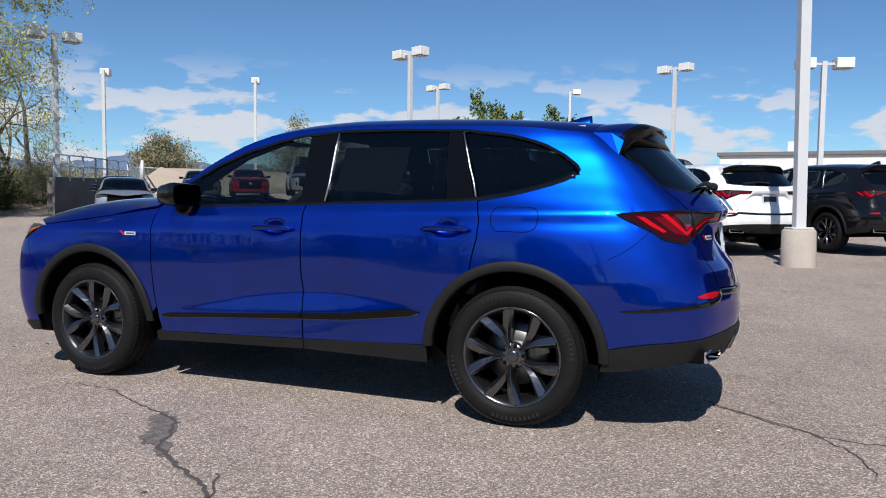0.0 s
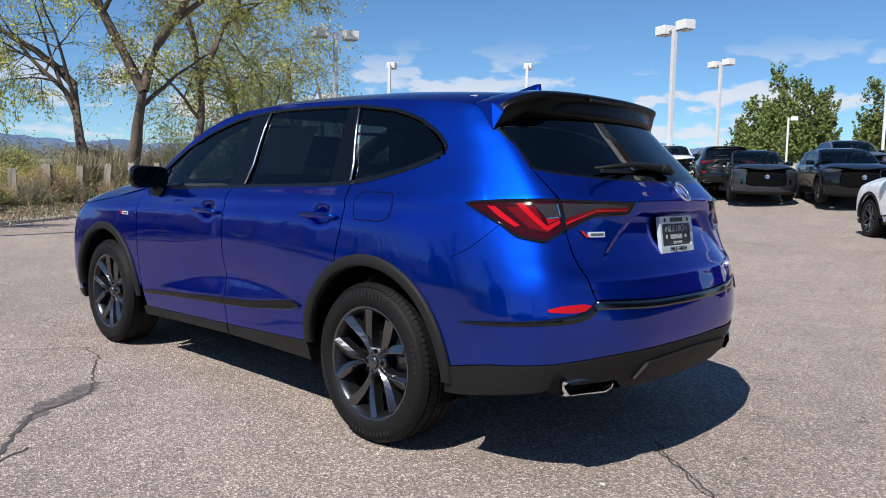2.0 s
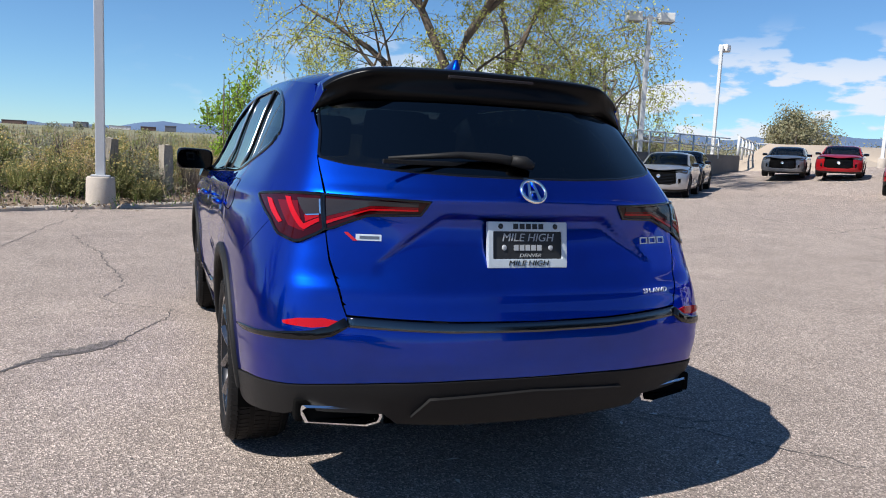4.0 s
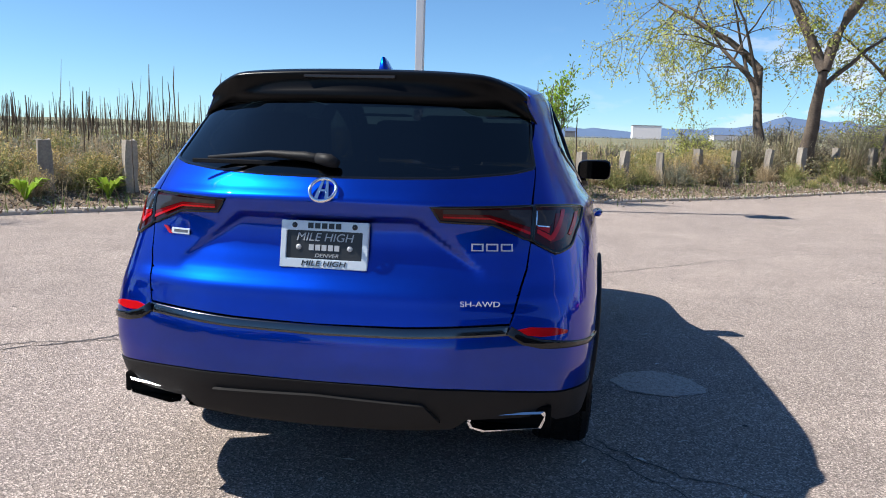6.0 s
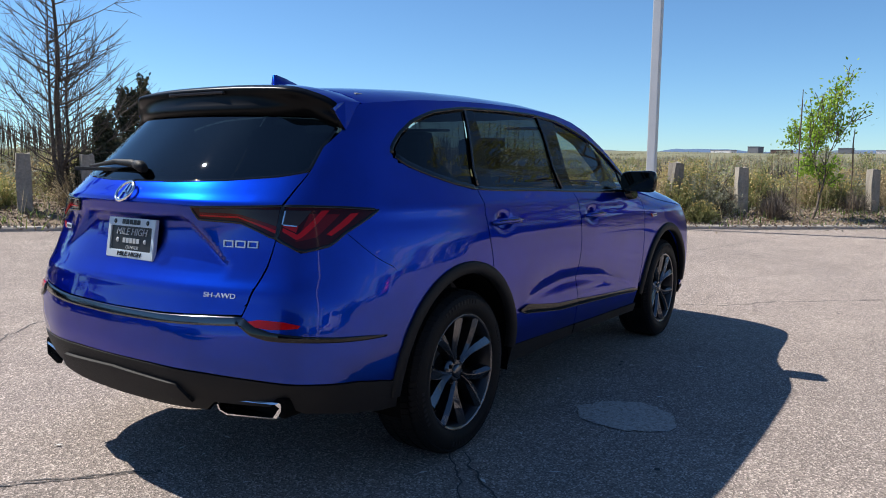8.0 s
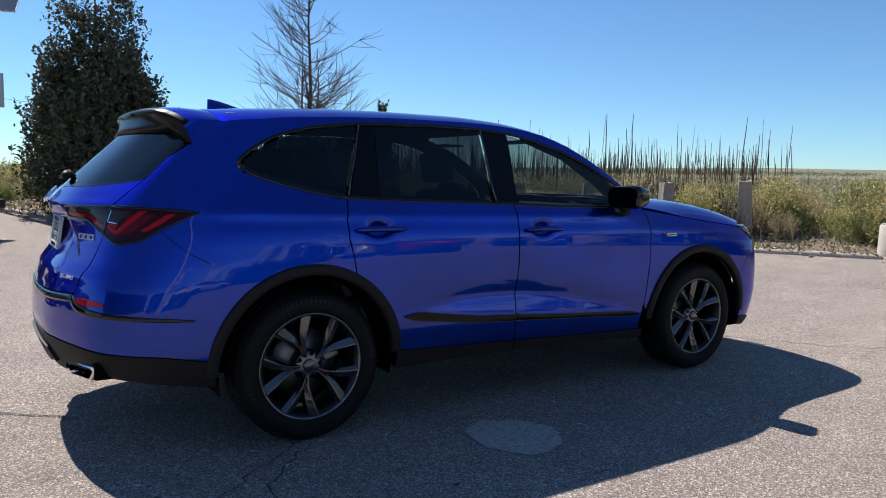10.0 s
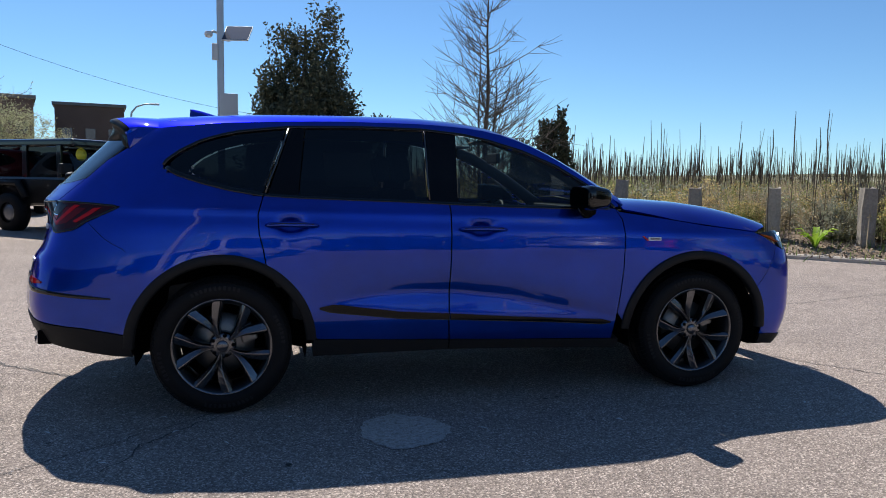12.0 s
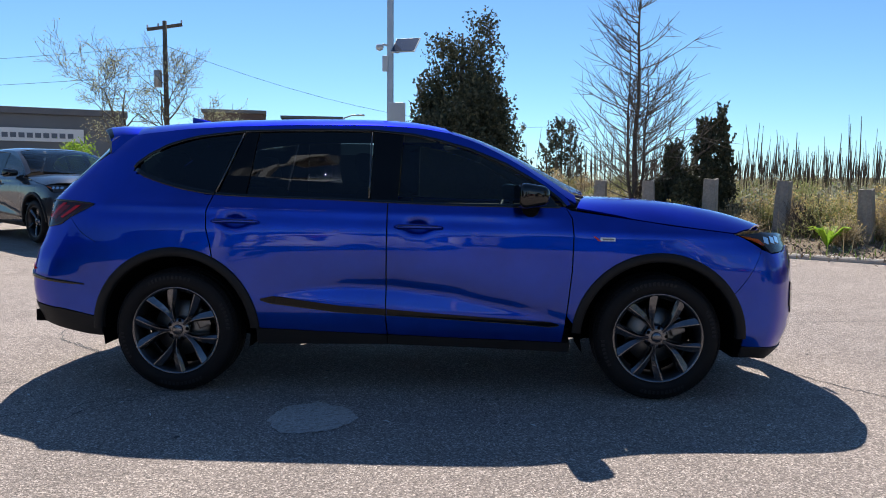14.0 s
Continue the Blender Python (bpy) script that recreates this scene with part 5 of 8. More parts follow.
def wheel(car, x, s):
    """One wheel: tyre with tread blocks, ten-spoke alloy, brake."""
    m = pose(x, s * 0.842, 0.378, 0, 0, 0 if s < 0 else 180)
    if wheel_kit:
        hub = copy_thing(wheel_kit[0], m)
        hub.parent = car
        return hub
    prof = [(.262, .105), (.270, .122), (.300, .130), (.335, .128), (.356, .114), (.367, .088), (.371, .04), (.371, -.04), (.367, -.088), (.356, -.114), (.335, -.128), (.300, -.130), (.270, -.122), (.262, -.105)]
    tyre = part("wheel", lathe_bm([(r, -a) for r, a in prof], 72), M_RUBBER, car, m=m)
    wheel_kit.append(tyre)
    # tread: blocks round the outside with grooves between
    bm = bmesh.new()
    n = 84
    for row, (yc, hw, r, tilt) in enumerate(((-.104, .016, .3635, .55), (-.060, .020, .3722, .06), (0, .022, .3735, 0), (.060, .020, .3722, -.06), (.104, .016, .3635, -.55))):
        for k in range(n):
            a = (k + .5 * (row % 2)) * 2 * math.pi / n
            w = math.pi * .378 / n * .86
            add_box(bm, -w, w, -hw, hw, -.006, .0022, Matrix.Rotation(-a, 4, "Y") @ Matrix.Translation((0, yc, r)) @ Matrix.Rotation(tilt, 4, "X") @ Matrix.Rotation((.3, .2, 0, -.2, -.3)[row], 4, "Z"))
    part("tread", bm, M_RUBBER, tyre)
    for a0, n_let in ((118, 11), (-62, 11), (30, 7), (210, 7)):
        bm = bmesh.new()
        for k in range(n_let):
            a = radians(a0 - k * 4.4)
            add_box(bm, -.0065, .0065, -.1312, -.127, -.010, .010, Matrix.Rotation(-a + math.pi / 2, 4, "Y") @ Matrix.Translation((0, 0, .325)))
        part("sidewall_lettering", bm, M_RUBBERTXT, tyre)
    rim = part("rim", lathe_bm([(.268, .10), (.262, .09), (.235, .06), (.228, -.02), (.236, -.085), (.250, -.108), (.262, -.118), (.268, -.118), (.266, -.10)], 64), M_RIMIN, tyre)
    part("rim_lip", lathe_bm([(.2555, -.1145), (.262, -.1195), (.267, -.1195), (.2685, -.116)], 64), M_RIM, tyre)
    part("rim_inside", lathe_bm([(.232, .06), (.232, .10), (.10, .11), (.02, .11)], 40), M_DARK, tyre)
    part("brake_disc", lathe_bm([(.06, -.005), (.170, -.005), (.172, .005), (.170, .02), (.06, .02)], 40), M_DISC, tyre)
    part("brake_caliper", box_bm(-.05, .05, -.03, .05, .10, .185, .012, Matrix.Rotation(radians(68), 4, "Y")), M_DISC, tyre)
    # spokes: ten, leaving the hub between the nuts and closing in pairs at the rim
    for k in range(5):
        for t in (-1, 1):
            bm = bmesh.new()
            rows = []
            for r, da, w, y in ((.046, 33, .012, -.084), (.075, 31.5, .0115, -.088), (.105, 29.0, .0130, -.092), (.135, 26.4, .0185, -.098), (.170, 23.2, .0245, -.105), (.210, 20.0, .0275, -.111), (.254, 17.6, .0300, -.115)):
                a = radians(77 + 72 * k + t * da)
                c, d = Vector((math.cos(a), 0, math.sin(a))), Vector((-math.sin(a), 0, math.cos(a)))
                e = d * w
                rows.append([bm.verts.new(p) for p in (c * r - e * 1.2 + Vector((0, y + .055, 0)), c * r - e + Vector((0, y + .012, 0)), c * r - e * (.30 * t + .10) + Vector((0, y - .006, 0)), c * r - e * (.30 * t - .10) + Vector((0, y - .006, 0)), c * r + e + Vector((0, y + .010, 0)), c * r + e * 1.2 + Vector((0, y + .055, 0)))])
            for p, q in zip(rows, rows[1:]):
                for j in range(5):
                    g = bm.faces.new((p[j], p[j + 1], q[j + 1], q[j]))
                    g.material_index = 1 if j in (0, 4) else 0
            bmesh.ops.recalc_face_normals(bm, faces=bm.faces)
            part("spoke", bm, [M_RIM, M_RIMIN], tyre)
    part("hub", lathe_bm([(.001, -.084), (.05, -.084), (.068, -.08), (.074, -.05), (.074, .0)], 40), M_RIM, tyre)
    part("hub_cap", lathe_bm([(.001, -.096), (.026, -.096), (.031, -.092), (.032, -.08)], 32), M_RIM, tyre, "grey centre cap")
    for k in range(5):
        a = radians(77 + 72 * k)
        part("lug_nut", lathe_bm([(.001, -.088), (.009, -.088), (.011, -.082), (.011, -.05)], 12), M_DARK, tyre, m=Matrix.Translation((.057 * math.cos(a), 0, .057 * math.sin(a))))
    return tyre


wheel_kit = []


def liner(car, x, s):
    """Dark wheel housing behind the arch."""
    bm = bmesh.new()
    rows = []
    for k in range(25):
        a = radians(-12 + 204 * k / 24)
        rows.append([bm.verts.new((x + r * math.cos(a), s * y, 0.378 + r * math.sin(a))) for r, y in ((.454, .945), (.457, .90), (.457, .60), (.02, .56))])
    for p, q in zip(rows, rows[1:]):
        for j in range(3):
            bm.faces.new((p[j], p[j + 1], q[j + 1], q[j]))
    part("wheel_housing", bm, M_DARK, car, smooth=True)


def cabin(car):
    part("floor_pan", box_bm(-1.95, 1.80, -.54, .54, .28, .37, .04), M_DARK, car)
    part("floor_pan", box_bm(-.93, .93, -.87, .87, .36, .42, .02), M_DARK, car)
    part("boot_pan", box_bm(1.75, 2.24, -.66, .66, .37, .44, .02), M_DARK, car)
    part("cabin_floor", box_bm(-.93, 2.05, -.55, .55, .40, .46, .02), M_CABIN, car)
    part("dashboard", box_bm(-1.02, -.62, -.80, .80, .78, 1.10, .05, taper=(.8, .98)), M_CABIN, car)
    part("engine_bulkhead", box_bm(-1.9, -1.0, -.62, .62, .42, 1.05, .03, taper=(.95, .95)), M_DARK, car)
    part("headliner", box_bm(-.05, 1.74, -.58, .58, 1.60, 1.62, .005), M_LINER, car)
    part("rear_shelf", box_bm(1.55, 2.25, -.54, .54, .78, .90, .02), M_CABIN, car)
    for y in (-.86, .86):
        part("door_card", box_bm(-.80, .93, y - .03, y + .03, .45, 1.12, .01), M_CABIN, car)
        part("quarter_card", box_bm(.93, 1.95, y * .93 - .03, y * .93 + .03, .90, 1.15, .01), M_CABIN, car)
        part("sun_visor", box_bm(-.28, -.12, y * .52 - .18, y * .52 + .18, 1.545, 1.56, .005, pose(0, 0, 0, 0, 0, 0)), M_LINER, car)
    for x, ys, w in ((-.05, (-.38, .38), .26), (.82, (-.50, 0, .50), .22), (1.55, (-.36, .36), .24)):
        for y in ys:
            seat = part("seat", box_bm(x - .27, x + .25, y - w, y + w, .46, .72, .06), M_SEAT, car)
            part("seat_back", box_bm(-.07, .07, y - w, y + w, 0, .60, .06, pose(x + .27, 0, .66, 0, 14, 0), (.9, .85)), M_SEAT, seat)
            part("head_rest", box_bm(-.05, .05, y - .13, y + .13, .64, .83, .04, pose(x + .27, 0, .66, 0, 12, 0)), M_SEAT, seat)
    for s in (-1, 1):
        part("pillar_lining", tube_bm([(-1.02, s * .70, 1.10), (-.70, s * .685, 1.32), (-.42, s * .66, 1.48), (-.12, s * .62, 1.585)], [.05, .045, .042, .04], 8), M_CABIN, car, smooth=True)
    part("steering_wheel", lathe_bm([(.165, 0), (.178, .012), (.19, 0), (.178, -.012), (.165, 0)], 32), M_CABIN, car, m=pose(-.50, -.38, .99, 0, 0, 0) @ Matrix.Rotation(radians(90), 4, "Z") @ Matrix.Rotation(radians(-24), 4, "X"))
    part("rear_view_mirror", box_bm(-.40, -.37, -.12, .12, 1.43, 1.50, .01), M_CABIN, car)
    # price sheet inside the left rear window
    u = S((.32, 1.25), (.73, 1.25), (.76, 1.51), (.34, 1.51))
    panel("window_sticker", u, M_PAPER, car, off=-0.016, rim=0.001, gap=0)


def mirrors(car):
    for s in (-1, 1):
        bm = bmesh.new()
        add_box(bm, -.085, .080, -.115, .115, -.072, .075)
        for v in bm.verts:
            if v.co.x < 0:
                v.co.y, v.co.z = v.co.y * .70, v.co.z * .66
            if v.co.y * s < 0:
                v.co.z *= .86
        soften(bm, .05, 5)
        shell = part("door_mirror", bm, M_GLOSS, car, "gloss black door mirror", smooth=True, m=pose(-.685, s * 1.012, 1.212, 0, 0, s * 6) @ Matrix.Scale(1.10, 4))
        ell = [(.098 * math.copysign(abs(math.cos(a)) ** .5, math.cos(a)), .058 * math.copysign(abs(math.sin(a)) ** .5, math.sin(a))) for a in np.linspace(0, 2 * math.pi, 28, endpoint=False)]
        part("mirror_glass", prism_bm(ell, .008, pose(.082, 0, 0, 0, 0, 90)), M_MIRROR, shell)
        part("mirror_stalk", tube_bm([(.0, -s * .04, -.06), (-.02, -s * .13, -.09), (-.03, -s * .17, -.095)], [.05, .04, .045], 10), M_GLOSS, shell)


def handles(car):
    for s in (-1, 1):
        for hx, hz in HANDLES:
            u, z = on_side(hx, hz)
            p = skin_at([u], [z])[0][0]
            y = s * 0.968
            h = part("door_handle", tube_bm([(-.150, 0, -.004), (-.12, s * .012, 0), (-.06, s * .020, .003), (.06, s * .020, .004), (.115, s * .012, .002), (.138, 0, 0)], [.006, .013, .016, .016, .014, .006], 10), M_BLUE, car, smooth=True, m=pose(hx, y, hz))
            part("handle_strip", tube_bm([(-.12, s * .025, .006), (-.06, s * .0345, .010), (.06, s * .0345, .010), (.115, s * .026, .008)], .0028, 6), M_GLOSS, h)


def rear_kit(car):
    # number plate with its frame; wording of the dealer's insert
    m = pose(2.452, 0.0, 1.004, 81.5, 0, 90)
    plate = part("licence_plate", box_bm(-.147, .147, -.073, .073, -.006, .004, .002), M_PLATE, car, "black dealer insert plate", m=m)
    ringo = [(-.157, -.082), (.157, -.082), (.157, .082), (-.157, .082)]
    ringi = [(-.136, -.050), (.136, -.050), (.136, .048), (-.136, .048)]
    bm = bmesh.new()
    rows = [[bm.verts.new((x, y, z)) for x, y in q] for q, z in ((ringo, -.006), (ringo, .010), (ringi, .010), (ringi, .003))]
    for p, q in zip(rows, rows[1:]):
        for i in range(4):
            bm.faces.new((p[i], p[(i + 1) % 4], q[(i + 1) % 4], q[i]))
    bmesh.ops.bevel(bm, geom=[e for e in bm.edges], offset=.002, segments=2, affect="EDGES", clamp_overlap=True)
    part("plate_frame", bm, M_PLATEFR, plate, "silver dealer plate frame")
    place("plate_word", text_mesh("plate_word", "MILE HIGH", .040, M_PLATETXT, .001, .205, .2), plate, pose(0, .025, .006))
    place("plate_word", text_mesh("plate_word", "DENVER", .018, M_PLATETXT, .001, .085, .2), plate, pose(.01, -.038, .006))
    place("plate_word", text_mesh("plate_word", "MILE HIGH", .026, M_PLATE, .001, .16, .2), plate, pose(0, -.0655, .0115))
    for y, w, h, z, mt in ((.0655, .125, .019, .0115, M_PLATE), (-.010, .115, .020, .006, M_PLATETXT)):
        for k in range(5):
            a = -w / 2 + w * (k + .12) / 5
            part("plate_bar", box_bm(a, a + w / 5 * .76, y - h / 2, y + h / 2, z - .001, z + .001), mt, plate)
    for x, y, mt in ((-.108, .0655, M_PLATE), (.108, .0655, M_PLATE), (-.092, -.010, M_PLATETXT), (.092, -.010, M_PLATETXT)):
        part("plate_mark", lathe_bm([(.001, .0125), (.008, .0125), (.010, .0105)], 12, "Z"), mt, plate, m=pose(x, y, 0 if mt is M_PLATE else -.005))
    # round emblem: ring with a calliper shape
    em = part("emblem", lathe_bm([(.040, 0), (.041, .006), (.046, .009), (.051, .006), (.052, 0)], 40, "Z"), M_CHROME, car, "chrome ring emblem", m=pose(2.475, 0.0, 1.196, 52, 0, 90))
    for s in (-1, 1):
        part("emblem_leg", prism_bm([(s * .003, .042), (s * .012, .040), (s * .026, -.036), (s * .013, -.042)], .006, pose(0, 0, 0, -90, 0, 0)), M_CHROME, em)
    part("emblem_bar", box_bm(-.012, .012, -.008, .0, .0, .005), M_CHROME, em)
    # wiper on the window
    wp = part("rear_wiper", tube_bm([(2.39, .0, 1.292), (2.375, -.10, 1.306), (2.36, -.24, 1.312), (2.325, -.49, 1.290)], [.018, .017, .012, .006], 8), M_CLAD, car, smooth=True)
    part("wiper_cap", tube_bm([(2.405, .03, 1.283), (2.40, -.005, 1.295), (2.39, -.05, 1.302)], [.015, .024, .019], 10), M_CLAD, wp)
    part("wiper_blade", box_bm(-.29, .27, -.006, .006, -.012, .004, .003, pose(2.352, -.235, 1.283, 0, 0, 90 + 5)), M_CLAD, wp)
    # bars for the model name, words for the drive
    for k in range(3):
        a = .505 + k * .049
        u, z = on_rear(a + .021, 1.016)
        p, nr = skin_at([U_ALL - u], [z], .002)
        q = Vector(nr[0]).to_track_quat("Z", "Y").to_matrix().to_4x4()
        bm = bmesh.new()
        for bx0, bx1, by0, by1 in ((-.021, .021, .008, .013), (-.021, -.016, -.013, .008), (.016, .021, -.013, .008), (-.016, .016, -.013, -.009)):
            add_box(bm, bx0, bx1, by0, by1, 0, .004)
        part("model_badge", bm, M_BADGE, car, m=Matrix.Translation(p[0]) @ look((0, 0, 0), -Vector(nr[0])))
    u, z = on_rear(.551, .832)
    p, nr = skin_at([U_ALL - u], [z], .002)
    place("drive_badge", text_mesh("drive_badge", "SH-AWD", .026, M_BADGE, .0015, .135), car, Matrix.Translation(p[0]) @ look((0, 0, 0), -Vector(nr[0])))
    for u, z, s in ((on_rear(.585, 1.020)[0], 1.020, "rear"), (on_side(-1.115, .962)[0], .962, "l"), (U_ALL - on_side(-1.115, .962)[0], .962, "r")):
        p, nr = skin_at([u], [z], .002)
        mm = Matrix.Translation(p[0]) @ look((0, 0, 0), -Vector(nr[0]))
        badge = part("trim_badge", box_bm(-.025, .062, -.011, .011, 0, .004, .001), M_PLATEFR, car, m=mm)
        part("badge_slash", prism_bm([(-.066, -.016), (-.052, -.016), (-.018, .012), (-.034, .012)], .005, pose(0, 0, 0, 90, 0, 0)), M_BADGE_RED, badge)
        part("badge_bar", box_bm(-.012, .055, -.005, .005, .004, .005), M_GREYP, badge)
    # exhaust tips
    for s in (-1, 1):
        bm = bmesh.new()
        out = [(-.135, -.004), (-.125, .026), (.125, .034), (.138, .018), (.118, -.026), (-.08, -.034), (-.125, -.024)]
        if s < 0:
            out = [(-x, z) for x, z in out][::-1]
        inn = [(x * .92, z * .80) for x, z in out]
        def ring(q, x, sk):
            return [bm.verts.new((x - .07 * max(0, (a * s) / .13) ** 1.5 * sk, a, b)) for a, b in q]
        rows = [ring(out, -.14, 0), ring(out, 0.0, 1), ring(inn, 0.002, 1), ring(inn, -.12, 0)]
        for p, q in zip(rows, rows[1:]):
            for i in range(len(out)):
                bm.faces.new((p[i], p[(i + 1) % 7], q[(i + 1) % 7], q[i]))
        bmesh.ops.recalc_face_normals(bm, faces=bm.faces)
        tip = part("exhaust_tip", bm, M_CHROME, car, "polished trapezoid exhaust tip", m=pose(2.470, s * .655, .420))
        part("exhaust_bore", prism_bm([(x, z) for x, z in inn], .01, pose(-.09, 0, 0, 0, 0, 90)), M_DARK, tip)
        part("exhaust_recess", box_bm(2.10, 2.40, s * .655 - .15, s * .655 + .15, .395, .47, .01), M_DARK, car)
    # roof fin
    bm = bmesh.new()
    rows = []
    for x, h, w in ((1.36, .002, .012), (1.43, .018, .036), (1.52, .048, .040), (1.60, .072, .036), (1.655, .084, .028), (1.672, .084, .022), (1.675, .02, .022)):
        rows.append([bm.verts.new((x, y, 1.655 + z - .02 * (x - 1.36))) for y, z in ((-w, -.01), (-w * .8, h * .35), (-w * .22, h), (w * .22, h), (w * .8, h * .35), (w, -.01))])
    for p, q in zip(rows, rows[1:]):
        for j in range(5):
            bm.faces.new((p[j], p[j + 1], q[j + 1], q[j])).smooth = True
    bm.faces.new(rows[-1])
    bmesh.ops.recalc_face_normals(bm, faces=bm.faces)
    part("antenna_fin", bm, M_BLUE, car, "blue shark-fin aerial")


def build_car():
    car = root("suv", "bright blue pearl sport utility car parked on the asphalt", "car")
    car_body(car)
    spoiler(car)
    for x, s in WHEELS:
        wheel(car, x, s)
        liner(car, x, s)
    cabin(car)
    mirrors(car)
    handles(car)
    rear_kit(car)
    return car


blue_car = build_car()

# ---- far distance ----
def ridge(name, label, radius, az0, az1, heights, mat, seed, base=-20):
    rng = np.random.default_rng(seed)
    az = np.radians(np.linspace(az0, az1, 160))
    h = np.interp(np.linspace(0, 1, 160), np.linspace(0, 1, len(heights)), heights)
    bumps = sum(np.sin(az * f + rng.uniform(0, 6)) * a for f, a in ((23, .10), (47, .07), (91, .04), (170, .025), (310, .015)))
    h = h * (1 + bumps)
    v, f = [], []
    for k, (r, s) in enumerate(((1, 0), (1.05, .55), (1.12, 1.0), (1.25, .4))):
        v += [(radius * r * math.cos(a), radius * r * math.sin(a), base + (hh - base) * s) for a, hh in zip(az, h)]
    n = len(az)
    f = [(k * n + i, (k + 1) * n + i, (k + 1) * n + i + 1, k * n + i + 1) for k in range(3) for i in range(n - 1)]
    tagged(new(name, mesh_of(name, v, f, mat, smooth=True)), label, "hills", kind="structure")


ridge("backdrop_mountains", "mountain range on the horizon, haze put into its blue colour", 3300, 95, 205, [120, 155, 172, 160, 165, 152, 158, 140, 100, 76, 66, 60], M_HILL, 5)
ridge("backdrop_foothills", "low foothills before the mountains, haze put into their colour", 2300, 90, 215, [40, 52, 58, 58, 54, 54, 52, 48, 44, 42, 40, 38], M_HILLNEAR, 8)


# ---- plants ----
def blades(rng, xy, height, width, lean, zf, bend=0.3, rows=2):
    """Thin upright blades: one bent strip for each place. Returns points and faces."""
    n = len(xy)
    h, w = height(n), width(n)
    a = rng.uniform(0, 2 * math.pi, n)
    ln = np.abs(rng.normal(0, lean, n)) * h
    dx, dy = np.cos(a), np.sin(a)
    b = rng.uniform(0, 2 * math.pi, n)
    px, py = np.cos(b) * w / 2, np.sin(b) * w / 2
    z = zf(xy[:, 0], xy[:, 1])
    pts = []
    for k in range(rows + 1):
        t = k / rows
        s = (1 - bend) * t + bend * t * t
        x, y, zz = xy[:, 0] + dx * ln * s, xy[:, 1] + dy * ln * s, z + h * t
        f = 1 - 0.75 * t
        pts += [np.stack([x - px * f, y - py * f, zz], 1), np.stack([x + px * f, y + py * f, zz], 1)]
    m = 2 * (rows + 1)
    v = np.stack(pts, 1).reshape(-1, 3)
    base = np.arange(n)[:, None] * m
    f = np.concatenate([base + np.array([2 * k, 2 * k + 1, 2 * k + 3, 2 * k + 2]) for k in range(rows)])
    return v, f


def cards(rng, c, size):
    """Small leaf-like quads at places, turned at random."""
    n = len(c)
    a = rng.normal(size=(n, 3))
    a /= np.linalg.norm(a, axis=1, keepdims=True)
    b = np.cross(a, rng.normal(size=(n, 3)))
    b /= np.linalg.norm(b, axis=1, keepdims=True)
    s = size * rng.uniform(.6, 1.4, (n, 1))
    v = np.stack([c - a * s, c + b * s * .5, c + a * s, c - b * s * .5], 1).reshape(-1, 3)
    return v, np.arange(4 * n).reshape(-1, 4)


def quick_mesh(name, v, f, mat, smooth=False):
    me = bpy.data.meshes.new(name)
    v, f = np.asarray(v, np.float32), np.asarray(f, np.int32)
    me.vertices.add(len(v))
    me.vertices.foreach_set("co", v.ravel())
    k = f.shape[1]
    me.loops.add(f.size)
    me.loops.foreach_set("vertex_index", f.ravel())
    me.polygons.add(len(f))
    me.polygons.foreach_set("loop_start", np.arange(0, f.size, k, dtype=np.int32))
    if smooth:
        me.polygons.foreach_set("use_smooth", np.ones(len(f), dtype=bool))
    me.update(calc_edges=True)
    me.materials.append(mat)
    return me


def joined(parts):
    v, f, o = [], [], 0
    for a, b in parts:
        v.append(a), f.append(b + o)
        o += len(a)
    return np.concatenate(v), np.concatenate(f)


def limb_tubes(branches, sides=5, least=0.0):
    """Tapered tubes for a list of (points, radii)."""
    v, f, o = [], [], 0
    ang = np.arange(sides) * 2 * math.pi / sides
    for p, r in branches:
        p, r = np.asarray(p, float), np.maximum(np.asarray(r, float), least)
        d = np.gradient(p, axis=0)
        d /= np.maximum(np.linalg.norm(d, axis=1, keepdims=True), 1e-9)
        ref = np.where(np.abs(d[:, 2:3]) < .9, np.array([[0, 0, 1.0]]), np.array([[1.0, 0, 0]]))
        a = np.cross(d, ref)
        a /= np.linalg.norm(a, axis=1, keepdims=True)
        b = np.cross(d, a)
        ring = p[:, None] + (a[:, None] * np.cos(ang)[None, :, None] + b[:, None] * np.sin(ang)[None, :, None]) * r[:, None, None]
        n = len(p)
        v.append(ring.reshape(-1, 3))
        i, k = np.meshgrid(np.arange(n - 1), np.arange(sides), indexing="ij")
        k2 = (k + 1) % sides
        f.append(np.stack([i * sides + k, i * sides + k2, (i + 1) * sides + k2, (i + 1) * sides + k], -1).reshape(-1, 4) + o)
        o += n * sides
    return np.concatenate(v), np.concatenate(f)


